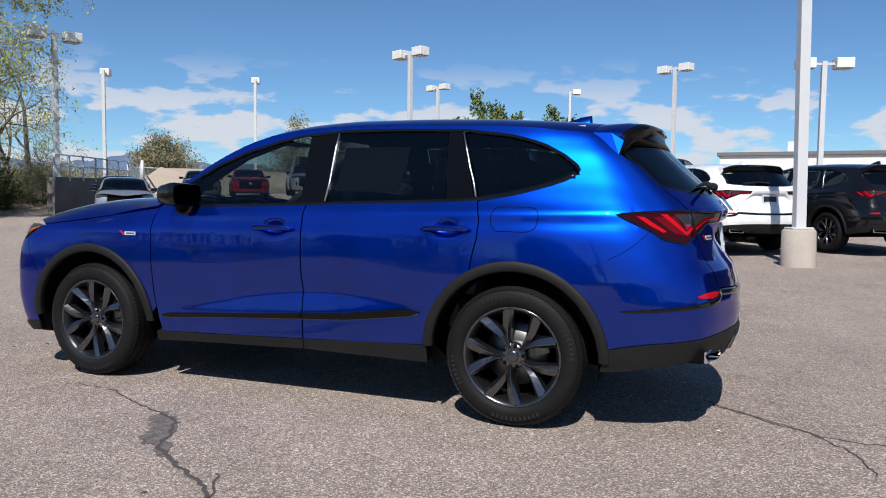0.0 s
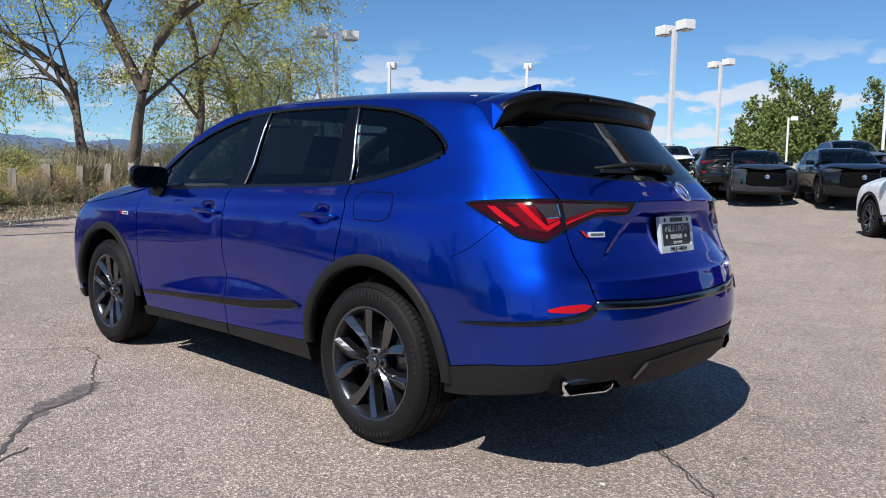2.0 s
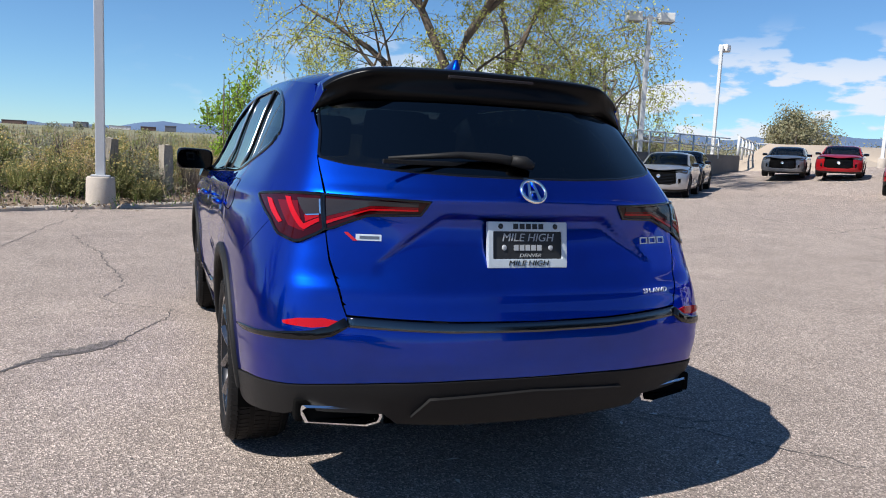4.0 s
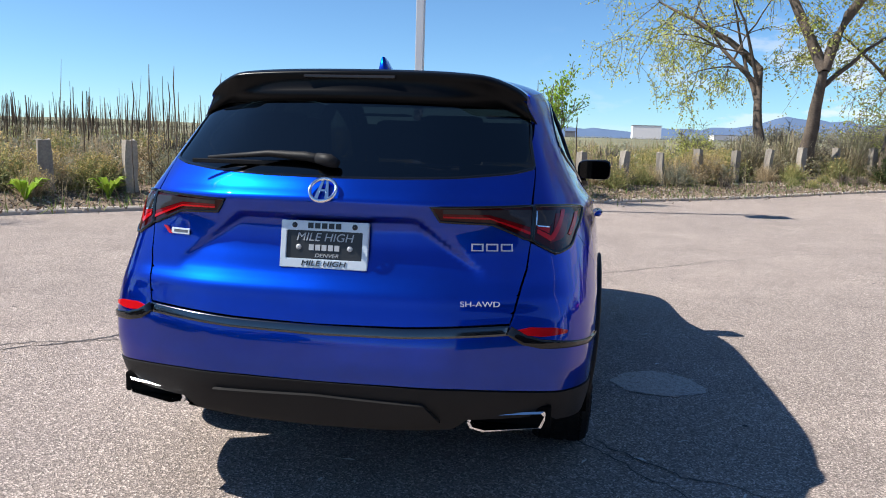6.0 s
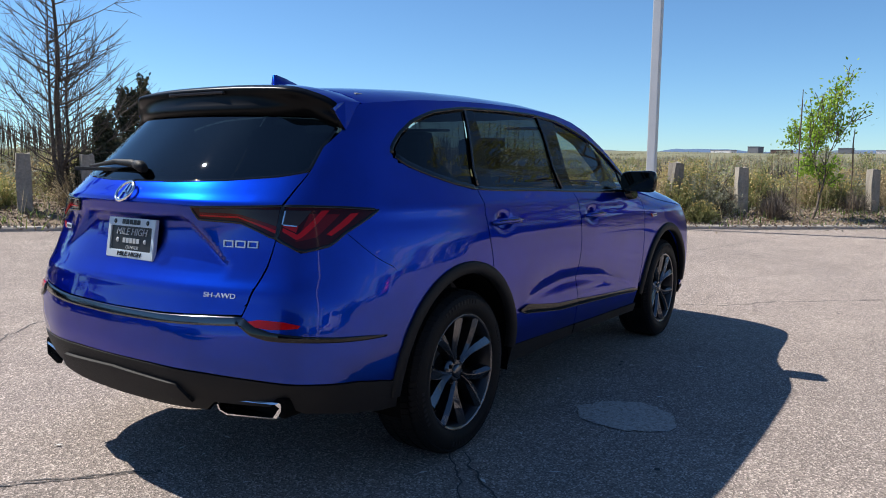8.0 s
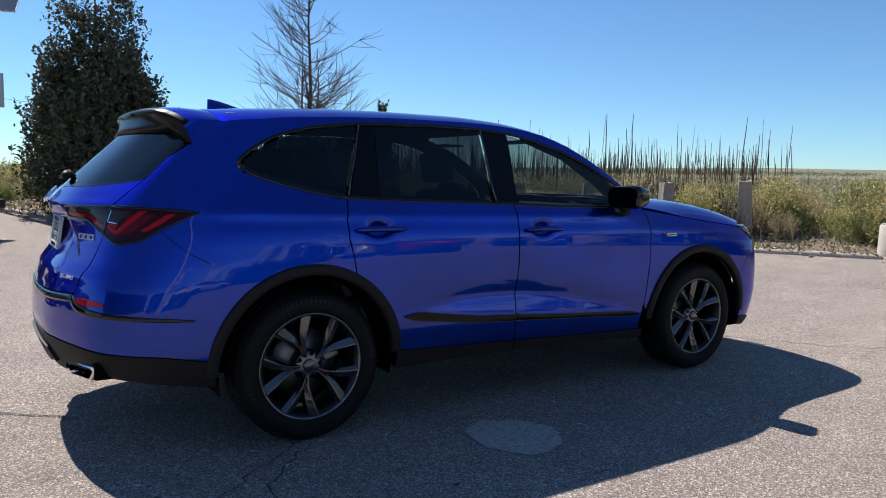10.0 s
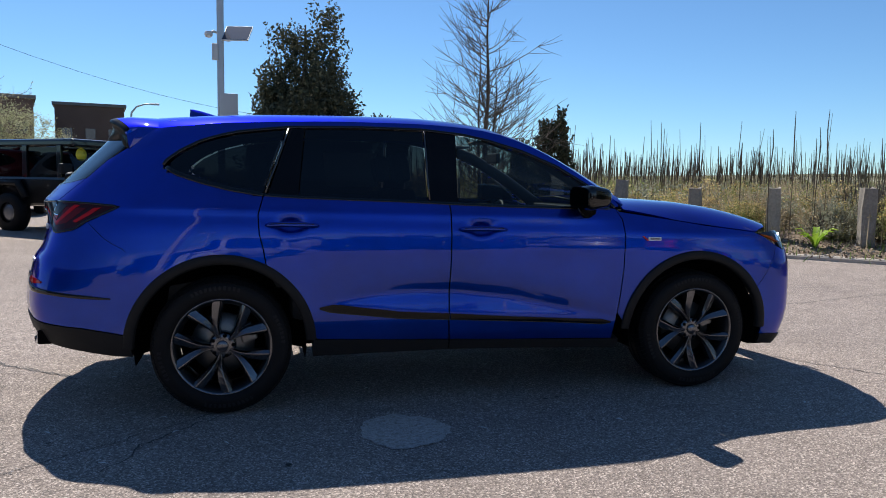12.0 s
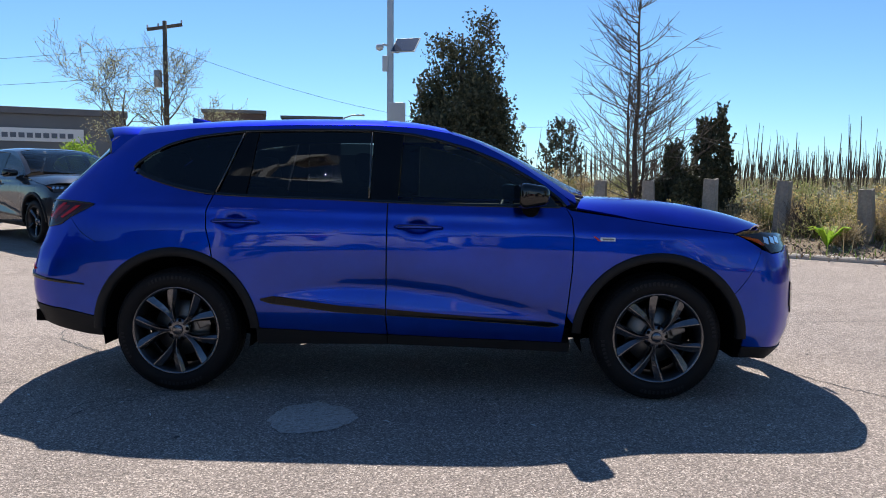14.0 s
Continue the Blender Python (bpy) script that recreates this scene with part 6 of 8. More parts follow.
def grow(rng, start, way, length, radius, level, levels, out, tips, droop=0.0, spread=0.75, kids=(3, 5), kink=0.16, shrink_l=0.62):
    n = 6
    p, d = np.array(start, float), np.array(way, float)
    d /= np.linalg.norm(d)
    pts, rad = [p.copy()], [radius]
    for k in range(n):
        d = d + rng.normal(0, kink, 3) + np.array([0, 0, .05 - droop * level])
        d /= np.linalg.norm(d)
        p = p + d * length / n
        pts.append(p.copy())
        rad.append(radius * (1 - .75 * (k + 1) / n) if level else radius * (1 - .55 * (k + 1) / n))
    out.append((pts, rad))
    if level >= 2:
        tips.extend(pts[3:] if level < levels else pts[1:])
    if level >= levels:
        return
    for _ in range(rng.integers(kids[0], kids[1] + 1)):
        k = rng.integers(2 if level else 2, n + 1)
        side = rng.normal(size=3)
        side -= d * side.dot(d)
        side /= np.linalg.norm(side)
        w = d * rng.uniform(.35, .95) + side * spread
        grow(rng, pts[k], w, length * shrink_l * rng.uniform(.75, 1.15), rad[k] * .62, level + 1, levels, out, tips, droop, spread, kids, kink, shrink_l)


def tree(name, label, at_xy, z, height, seed, leaf, leaf_size, per_tip, bark, trunks=1, lean=(0, 0), levels=4, droop=.03, spread=.75, jitter=.25, radius=None, kids=(3, 5), stems=()):
    rng = np.random.default_rng(seed)
    ob = root(name, label, "tree", pose(at_xy[0], at_xy[1], z))
    out, tips = [], []
    # set limbs: parent, share of its length, sideways and away lean, length, radius
    made = []
    for up, share, sw, aw, length, rad in stems:
        base = np.array((0, 0, -.15)) if up < 0 else made[up][min(6, int(round(share * 6)))]
        d = np.array((.39 * sw - .92 * aw, .92 * sw + .39 * aw, 1.0))
        before = len(out)
        last = not any(q[0] == len(made) for q in stems)
        grow(rng, base, d, length, rad, 1 if last else 0, levels if last else (levels if up >= 0 else 0), out, tips if (last or up >= 0) else [], droop, spread, kids, .10)
        made.append(out[before][0])
    for k in range(0 if stems else trunks):
        way = np.array([lean[0] + rng.normal(0, .12 if trunks > 1 else .03), lean[1] + rng.normal(0, .12 if trunks > 1 else .03), 1.0])
        grow(rng, (rng.normal(0, .25) * (trunks > 1), rng.normal(0, .25) * (trunks > 1), -.15), way, height * .52, radius or height * .022, 0, levels, out, tips, droop, spread, kids)
    lim = sorted((max(r) for _, r in out), reverse=True)[min(len(out) - 1, 16)]
    for k, br in enumerate(b for b in out if max(b[1]) > lim):
        place("trunk" if k == 0 else "limb", quick_mesh("limb", *limb_tubes([br], 8), bark, True), ob)
    small = [b for b in out if max(b[1]) <= lim]
    if small:
        tagged(place("branchwork", quick_mesh("branchwork", *limb_tubes(small, 4, .0075), bark), ob), kind="stuff")
    if leaf:
        t = np.repeat(np.array(tips), per_tip, 0)
        t = t + rng.normal(0, jitter, t.shape)
        place("crown", quick_mesh("crown", *cards(rng, t, leaf_size), leaf), ob)
    return ob


def conifer(name, label, at_xy, z, height, width, seed, mat, tops=1, n=9000, leaf=.07, pointed=1.0, spires=0):
    rng = np.random.default_rng(seed)
    ob = root(name, label, "tree", pose(at_xy[0], at_xy[1], z))
    part("trunk", tube_bm([(0, 0, -.1), (.02, 0, height * .4), (0, .02, height * .9)], [width * .05, width * .035, .02], 7), M_BARK, ob)
    pts = []
    lobes = []
    for k in range(tops):
        ox = 0 if tops == 1 else (k - (tops - 1) / 2) * width * .28
        lobes.append((ox, rng.normal(0, width * .06), height * (1 - .07 * k * rng.uniform(.5, 1.5)), width * (.5 if tops == 1 else .40)))
    for k in range(spires):
        a = 2 * math.pi * k / spires + rng.uniform(-.3, .3)
        rr = width * rng.uniform(.16, .33)
        lobes.append((rr * math.cos(a), rr * math.sin(a), height * (.92 - 1.35 * rr / width) * rng.uniform(.85, 1.15), width * .21))
    if spires:
        lobes.append((0, 0, height * .88, width * .24))
        tops += 1
        lobes = [(ox, oy, h, min(w, width * .24)) for ox, oy, h, w in lobes]
    tops += spires
    # sprays that point up and out of each lobe
    m = n // 18 // tops
    for ox, oy, h, w in lobes:
        t = rng.uniform(0.02, 1, m) ** .9
        prof = w * np.clip(1.06 - t, 0, 1) ** (.72 * pointed) * np.clip(t * 7, .6, 1) * (1 + .16 * np.sin(t * 23 + ox * 9))
        a = rng.uniform(0, 2 * math.pi, m)
        r = prof * np.where(rng.uniform(0, 1, m) < .22, rng.uniform(1.0, 1.22, m), rng.uniform(.35, 1.02, m))
        c = np.stack([ox + r * np.cos(a), oy + r * np.sin(a), h * (t * .94 + .02)], 1)
        up = np.stack([np.cos(a) * .55, np.sin(a) * .55, np.ones(m)], 1)
        ln = (width if not spires else width * .75) * rng.uniform(.07, .17, (m, 1))
        for k in range(18):
            s = rng.uniform(-.5, 1.0, (m, 1))
            pts.append(c + up * s * ln + rng.normal(0, 1, (m, 3)) * width * .022 * (1.08 - np.clip(s, 0, 1)))
    place("crown", quick_mesh("crown", *cards(rng, np.concatenate(pts), leaf), mat), ob)
    return ob


def bush_mesh(name, rng, n, h, r, mat, leaf=.0, leaves=7, thin=1.0):
    """A low bush of fanned stems, with seed heads if wanted."""
    a, rr = rng.uniform(0, 2 * math.pi, n), r * .35 * np.sqrt(rng.uniform(0, 1, n))
    base = np.stack([rr * np.cos(a), rr * np.sin(a)], 1)
    hh = h * rng.uniform(.45, 1.05, n)
    out = rng.uniform(.2, 1.0, n) * r
    tip = np.stack([out * np.cos(a + rng.normal(0, .5, n)), out * np.sin(a + rng.normal(0, .5, n)), hh * np.sqrt(np.clip(1.08 - (out / r) ** 2, .12, 1))], 1)
    v, rows = [], 3
    w = rng.uniform(.006, .016, n)[:, None] * thin
    b = rng.uniform(0, 6.28, n)
    side = np.stack([np.cos(b), np.sin(b), np.zeros(n)], 1) * w
    for k in range(rows + 1):
        t = k / rows
        p = np.concatenate([base * (1 - t), np.zeros((n, 1))], 1) + tip * np.array([t ** 1.2, t ** 1.2, t])
        v += [p - side * (1 - .6 * t), p + side * (1 - .6 * t)]
    m = 2 * (rows + 1)
    v = np.stack(v, 1).reshape(-1, 3)
    base_i = np.arange(n)[:, None] * m
    f = np.concatenate([base_i + np.array([2 * k, 2 * k + 1, 2 * k + 3, 2 * k + 2]) for k in range(rows)])
    bits = [(v, f)]
    if leaf:
        q = n * leaves
        k = rng.integers(0, n, q)
        t = rng.uniform(.40, 1.03, q)[:, None]
        c = np.concatenate([base[k] * (1 - t), np.zeros((q, 1))], 1) + tip[k] * t + rng.normal(0, .018, (q, 3))
        bits.append(cards(rng, c, leaf))
    return quick_mesh(name, *joined(bits), mat), tip


# the row of posts on the bank
POSTS = [(-2.3, -13.0), (-3.37, -12.4), (-4.42, -11.8), (-5.57, -11.2), (-6.76, -10.4), (-7.7, -8.75), (-8.8, -7.75), (-9.8, -6.45), (-10.8, -5.2), (-12.6, -2.35), (-13.9, -1.15), (-16.6, 1.3), (-18.1, 2.5), (-19.4, 3.8), (-20.5, 5.1), (-21.7, 6.5), (-22.9, 7.8), (-24.2, 9.3), (-25.4, 10.9), (-26.5, 12.6), (-27.6, 14.4)]


def build_brush():
    rng = np.random.default_rng(21)
    # bushes along the verge, a few shapes shared out
    kinds = []
    for k, (n, h, r, mat, lf, label) in enumerate(((420, 1.05, .85, M_BRUSH, .030, "green-yellow rabbitbrush bush on the dry bank"), (360, .80, .75, M_BRUSH, .026, "low rabbitbrush bush on the dry bank"), (330, 1.05, .75, M_STRAW, .022, "dry straw-coloured bush on the bank"), (420, 1.0, .95, M_TWIG, .0, "leafless grey-brown shrub on the bank"), (260, .7, .6, M_STRAW, .02, "low clump of dry grass on the bank"))):
        me, tip = bush_mesh("stems", rng, n, h, r, mat, leaf=lf)
        heads = quick_mesh("seed_heads", *cards(rng, tip[tip[:, 2] > h * .55] + rng.normal(0, .02, (int((tip[:, 2] > h * .55).sum()), 3)), .034), M_FLOWER)
        kinds.append((me, heads, label))
    # fuller ones for the bank by the posts: thin stems, many small leaves, clustered heads
    full = []
    for n, h, r, mat, lf, label in ((330, 1.0, .80, M_BRUSH, .024, "full golden-tipped rabbitbrush bush beside the posts"), (300, .85, .85, M_SAGE, .022, "full grey-green sagebrush beside the posts"), (320, .95, .75, M_STRAW, .020, "dense dry straw-coloured bush beside the posts")):
        me, tip = bush_mesh("stems", rng, n, h, r, mat, leaf=lf, leaves=17, thin=.55)
        tip = np.repeat(tip[tip[:, 2] > h * .5], 5, 0)
        full.append((me, quick_mesh("seed_heads", *cards(rng, tip + rng.normal(0, .03, tip.shape), .020), M_FLOWER), label))
    dry, _ = bush_mesh("stems", rng, 520, 1.15, .9, M_PALETWIG, leaf=.018)
    spots = []
    line = curve_points(KERB, 1.05)
    for p in line:
        if p[1] < -34 or p[1] > 26:
            continue
        for d in (1.25, 2.0, 2.9, 4.1, 5.4, 7.0, 9.0, 12.0, 15.5, 20.0, 26.0, 34.0, 45.0, 60.0):
            if rng.uniform() < (.45 if d < 1.5 else .75 if d < 2.5 else .85 if d < 6 else .65 if d < 13 else .5):
                spots.append((p[0] + OUT.x * d + rng.normal(0, .45), p[1] + OUT.y * d + rng.normal(0, .45), d))
    rest = []
    for x, y, d in spots:
        west = y > -3.5
        k = rng.choice(5, p=(.22, .22, .18, .28, .10) if west else (.26, .24, .16, .24, .10))
        s = rng.uniform(.6, 1.05) * (.80 if y > 2.5 else 1.08 if west else 1.05)
        if d < 2.5:
            s *= .62 if d < 1.5 else .85
        me, heads, label = kinds[k]
        if d > 8.5:
            co, ix = np.empty(len(me.vertices) * 3, np.float32), np.empty(len(me.loops), np.int32)
            me.vertices.foreach_get("co", co)
            me.loops.foreach_get("vertex_index", ix)
            co, a = co.reshape(-1, 3) * s, rng.uniform(0, 6.28)
            turn = np.array(((math.cos(a), math.sin(a), 0), (-math.sin(a), math.cos(a), 0), (0, 0, 1)))
            keep = ix.reshape(-1, 4)[::2 if d < 16 else 4]
            rest.append((co @ turn + np.array((x, y, float(bank_z(x, y)[0]) - .05)), keep, me.materials[0]))
            continue
        ob = root("bush", label, "bush", pose(x, y, float(bank_z(x, y)[0]) - .05, 0, 0, rng.uniform(0, 360)) @ Matrix.Scale(s, 4), "bushes on the bank")
        tagged(place("foliage", me, ob), kind="stuff")
        if k in (0, 1, 2) and rng.uniform() < .7:
            tagged(place("bloom", heads, ob), kind="stuff")
    for k in range(20):
        q = .42 + .58 * k / 19
        x, y = -17.8 - 10.2 * q + OUT.x * rng.uniform(1.5, 4.0), 3.4 + 12.6 * q + OUT.y * rng.uniform(1.5, 4.0)
        ob = root("bush", "tall tangled pale bare shrub behind the posts", "bush", pose(x, y, float(bank_z(x, y)[0]) - .05, 0, 0, rng.uniform(0, 360)) @ Matrix.Scale(rng.uniform(1.0, 1.5), 4), "bushes on the bank")
        tagged(place("foliage", dry, ob), kind="stuff")
    # fuller golden and sage bushes close round the posts
    rp = np.random.default_rng(77)
    for x, y in [q for q in POSTS[5:16] for _ in range(5)]:
        k = int(rp.choice(3, p=(.45, .27, .28)))
        along, away = rp.uniform(-1.1, 1.1), rp.uniform(-.2, 2.6)
        x, y = x - OUT.y * along + OUT.x * away, y + OUT.x * along + OUT.y * away
        me, heads, label = full[k]
        ob = root("bush", label, "bush", pose(x, y, float(bank_z(x, y)[0]) - .05, 0, 0, rp.uniform(0, 360)) @ Matrix.Scale(rp.uniform(.75, 1.15), 4), "bushes on the bank")
        tagged(place("foliage", me, ob), kind="stuff")
        if k == 0 or rp.uniform() < .4:
            tagged(place("bloom", heads, ob), kind="stuff")
    # fallen twigs in the litter by the kerb
    xy = line[rp.integers(0, len(line), 5200)]
    xy = xy[(xy[:, 1] > -14) & (xy[:, 1] < 14)]
    xy = xy + rp.normal(0, .5, xy.shape) + np.outer(rp.uniform(.35, 2.2, len(xy)), (OUT.x, OUT.y))
    z = bank_z(xy[:, 0], xy[:, 1])
    fallen = []
    for (x, y), zz in zip(xy, z):
        a, l = rp.uniform(0, 6.28), rp.uniform(.10, .42)
        dx, dy, up = math.cos(a) * l, math.sin(a) * l, rp.uniform(0, .10)
        r = rp.uniform(.003, .008)
        fallen.append(([(x, y, zz + .015), (x + dx * .5 + rp.normal(0, .02), y + dy * .5, zz + .03 + up * .6), (x + dx, y + dy, zz + .02 + up)], [r, r * .8, r * .4]))
    tagged(new("fallen_twigs", quick_mesh("fallen_twigs", *limb_tubes(fallen, 4), M_TWIG)), "dead brown twigs lying along the kerb", "twigs", kind="stuff")
    for mat, name, label in ((M_BRUSH, "far_green_brush", "green-yellow brush spread over the field"), (M_STRAW, "far_straw_brush", "dry straw-coloured brush spread over the field"), (M_TWIG, "far_bare_brush", "leafless brown brush spread over the field")):
        bits = [(v, f) for v, f, m in rest if m is mat]
        if bits:
            tagged(new(name, quick_mesh(name, *joined(bits), mat)), label, "brush", kind="stuff")
    # low sage and brush that cover the field farther out
    for mat, name, label, count in ((M_SAGE, "field_sage", "grey-green sagebrush covering the field", 620), (M_BRUSH, "field_brush", "olive and golden brush covering the field", 420)):
        along, away = rp.uniform(0, 1, count), 4.5 + 65 * rp.uniform(0, 1, count) ** 1.7
        ks = line[(line[:, 1] > -16) & (line[:, 1] < 16)]
        xy = ks[(along * (len(ks) - 1)).astype(int)] + rp.normal(0, 1.0, (count, 2)) + np.outer(away, (OUT.x, OUT.y))
        xy += np.outer(away * rp.uniform(-.35, .55, count), (-OUT.y, OUT.x))
        z = bank_z(xy[:, 0], xy[:, 1])
        bits = []
        for (x, y), zz, d in zip(xy, z, away):
            r, h = rp.uniform(.5, 1.05), rp.uniform(.55, 1.0)
            p = rp.normal(size=(170, 3))
            p /= np.linalg.norm(p, axis=1, keepdims=True)
            p[:, 2] = np.abs(p[:, 2])
            p *= rp.uniform(.55, 1.05, (170, 1)) * np.array((r, r, h))
            bits.append(cards(rp, p + np.array((x, y, zz - .05)), .045 + .0012 * d))
        tagged(new(name, quick_mesh(name, *joined(bits), mat)), label, "brush", kind="stuff")
    # tall dead flower spikes
    def scatter(n, d0, d1, s0, s1, power=1.0):
        i = rng.uniform(0, 1, n)
        p = line[np.clip((s0 + (s1 - s0) * i) * (len(line) - 1), 0, len(line) - 1).astype(int)] + rng.normal(0, .7, (n, 2))
        d = d0 + (d1 - d0) * rng.uniform(0, 1, n) ** power
        return p + np.outer(d, (OUT.x, OUT.y))
    ks = np.array([float(q[1]) for q in line])
    def frac(y):
        return float(np.argmin(np.abs(ks - y))) / (len(line) - 1)
    xy = scatter(1250, 6.0, 26, frac(-20), frac(-3.2))
    h = rng.uniform(1.25, 2.1, len(xy)) * (1 + .45 * (rng.uniform(0, 1, len(xy)) > .93))
    z = bank_z(xy[:, 0], xy[:, 1])
    lean = rng.normal(0, .05, (len(xy), 2))
    spikes = []
    for (x, y), hh, zz, ln in zip(xy, h, z, lean):
        r = rng.uniform(.007, .0125)
        spikes.append(([(x, y, zz), (x + ln[0] * hh * .5, y + ln[1] * hh * .5, zz + hh * .55), (x + ln[0] * hh * .6, y + ln[1] * hh * .6, zz + hh * .62), (x + ln[0] * hh, y + ln[1] * hh, zz + hh)], [r * .7, r * .7, r * 1.8, r * .7]))
    for x, y, top in ((-8.43, -7.43, 2.4), (-8.8, -7.3, 2.75), (-9.24, -7.16, 2.45), (-9.4, -7.1, 2.78), (-13.35, .07, 2.95), (-13.82, 1.05, 2.13), (-8.6, -8.6, 2.2), (-9.9, -8.0, 2.3)):
        zz = float(bank_z(x, y)[0])
        a, b = rng.normal(0, .014, 2)
        hh = top - zz
        spikes.append(([(x, y, zz - .05), (x + a, y + b, zz + hh * .4), (x + a * 1.5, y + b * .6, zz + hh * .6), (x + a, y - b, zz + hh * .85), (x + a * .6, y, top)], [.009, .009, .015, .014, .006]))
    tagged(new("flower_spikes", quick_mesh("flower_spikes", *limb_tubes(spikes, 4), M_STALK)), "tall dark dead mullein spikes standing in the field", "plants", kind="stuff")
    # grass, field and leaf litter
    bits = [blades(rng, scatter(15000, 1.4, 16, frac(-30), frac(22), 1.3), lambda n: rng.uniform(.15, .75, n), lambda n: rng.uniform(.006, .016, n), .35, bank_z),
            blades(rng, scatter(9000, 8, 60, frac(-30), frac(22), 1.6), lambda n: rng.uniform(.5, 1.25, n), lambda n: rng.uniform(.015, .045, n), .25, bank_z)]
    tagged(new("dry_grass", quick_mesh("dry_grass", *joined(bits), M_STRAW)), "tangled dry grass covering the bank", "grass", kind="stuff")
    tagged(new("green_weeds", quick_mesh("green_weeds", *blades(rng, scatter(7000, .3, 5, frac(-20), frac(22), 1.4), lambda n: rng.uniform(.04, .20, n), lambda n: rng.uniform(.012, .032, n), .7, bank_z), M_WEED)), "fresh green weeds along the kerb", "weeds", kind="stuff")
    xy = scatter(30000, .15, 3.4, frac(-30), frac(24), 1.2)
    c = np.concatenate([xy, (bank_z(xy[:, 0], xy[:, 1]) + .03)[:, None]], 1)
    tagged(new("leaf_litter", quick_mesh("leaf_litter", *cards(rng, c, .036), M_LITTER)), "dead leaves and twigs strewn along the kerb", "leaf litter", kind="stuff")
    # broad-leaved rosettes by the kerb
    rn = np.random.default_rng(5)
    for x, y in ((-8.05, -7.75), (-6.9, -8.6), (-8.9, -6.7)):
        ob = bmesh.new()
        for k in range(22):
            a, l = rn.uniform(0, 6.28), rn.uniform(.20, .40)
            w = l * .16
            pts = []
            for t, ww, zz in ((0, .3, 0), (.35, 1, .6), (.7, .9, .95), (1, .05, .9)):
                cx, cy = math.cos(a) * l * t, math.sin(a) * l * t
                pts.append([ob.verts.new((cx - math.sin(a) * w * ww, cy + math.cos(a) * w * ww, zz * l * 1.1)), ob.verts.new((cx, cy, zz * l * 1.1 - .015)), ob.verts.new((cx + math.sin(a) * w * ww, cy - math.cos(a) * w * ww, zz * l * 1.1))])
            for p, q in zip(pts, pts[1:]):
                ob.faces.new((p[0], p[1], q[1], q[0])), ob.faces.new((p[1], p[2], q[2], q[1]))
        thing = root("weed_rosette", "broad-leaved green weed growing beside the kerb", "plant", pose(x, y, float(bank_z(x, y)[0])), "weed rosettes")
        part("leaves", ob, M_LEAFBRIGHT, thing, smooth=True)


build_brush()

BIG = "old cottonwood with sparse yellow-green spring leaves behind the posts"
# main limbs: (parent, where on it, lean to the north-east, lean away, length, radius)
tree("cottonwood", BIG, (-25.6, 8.75), .45, 12.0, 31, M_LEAF, .062, 3, M_BARK, 1, (0, 0), 4, .055, 1.05, .13, .26, (4, 5), stems=((-1, 0, -.50, 0, 4.6, .25), (0, 1, -.80, .1, 5.4, .16), (0, .8, -1.3, -.3, 4.4, .11), (0, .6, -.45, .4, 4.6, .10), (0, .9, -.2, -.2, 4.0, .09)))
tree("cottonwood", BIG, (-25.4, 9.75), .45, 13.0, 32, M_LEAF, .062, 3, M_BARK, 1, (0, 0), 4, .045, 1.05, .13, .30, (4, 5), stems=((-1, 0, -.02, 0, 4.3, .34), (0, 1, -.42, 0, 6.2, .22), (0, 1, .12, .1, 6.0, .22), (2, .5, .95, -.1, 5.2, .14), (1, .5, -.9, .2, 4.2, .10), (0, .85, .75, .3, 4.0, .10)))
tree("cottonwood", BIG, (-26.3, 12.9), .45, 12.5, 36, M_LEAF, .062, 3, M_BARK, 1, (0, 0), 4, .045, 1.05, .13, .28, (4, 5), stems=((-1, 0, .10, 0, 5.0, .26), (0, 1, -.12, .1, 5.0, .15), (0, 1, .55, 0, 5.6, .17), (2, .5, .9, .2, 3.8, .09), (0, .7, -.6, -.2, 3.6, .09)))
tree("cottonwood", "slim bare-stemmed tree with sparse yellow-green leaves", (-27.4, 15.2), .5, 11.0, 33, M_LEAF, .07, 2, M_BARKPALE, 2, (0, .05), 4, .03, .85, .32, .14)
tree("cottonwood", BIG, (-30.6, 18.2), .5, 13.5, 37, M_LEAF, .075, 1, M_BARKPALE, 3, (0, .05), 4, .035, 1.0, .34, .18, (3, 5))
tree("cottonwood", BIG, (-34.0, 22.6), .6, 14.0, 34, M_LEAF, .080, 1, M_BARKPALE, 3, (.05, .05), 4, .035, 1.0, .38, .18, (3, 5))
tree("cottonwood", BIG, (-36.0, 26.5), .8, 12.5, 35, M_LEAF, .085, 1, M_BARKPALE, 2, (0, 0), 4, .035, 1.0, .40, .18, (3, 5))
for k, (x, y, h) in enumerate(((-26.5, 9.5, 2.8), (-28.0, 14.5, 3.4), (-30.2, 19.5, 3.5), (-27.0, 6.0, 2.2), (-33.5, 26.0, 4.0), (-31.5, 16.0, 3.8), (-25.6, 15.6, 2.6), (-30.5, 23.5, 3.4))):
    tree("thicket_shrub", "tangled bare shrub with a few new leaves under the trees", (x, y), .4, h, 50 + k, M_LEAF if k % 2 else None, .035, 1, M_BARKPALE, 5, (0, 0), 3, .0, .9, .2, .035, (4, 6))
tree("far_bare_tree", "distant bare tree beyond the fence", (-47, 52), 1.6, 6.6, 61, M_FARTREE, .12, 2, M_BARKPALE, 1, (0, 0), 4, .02, .9, .4)
tree("far_bare_tree", "distant bare tree beyond the fence", (-55, 62), 1.6, 7.2, 62, M_FARTREE, .12, 2, M_BARKPALE, 2, (0, 0), 4, .02, .9, .4)
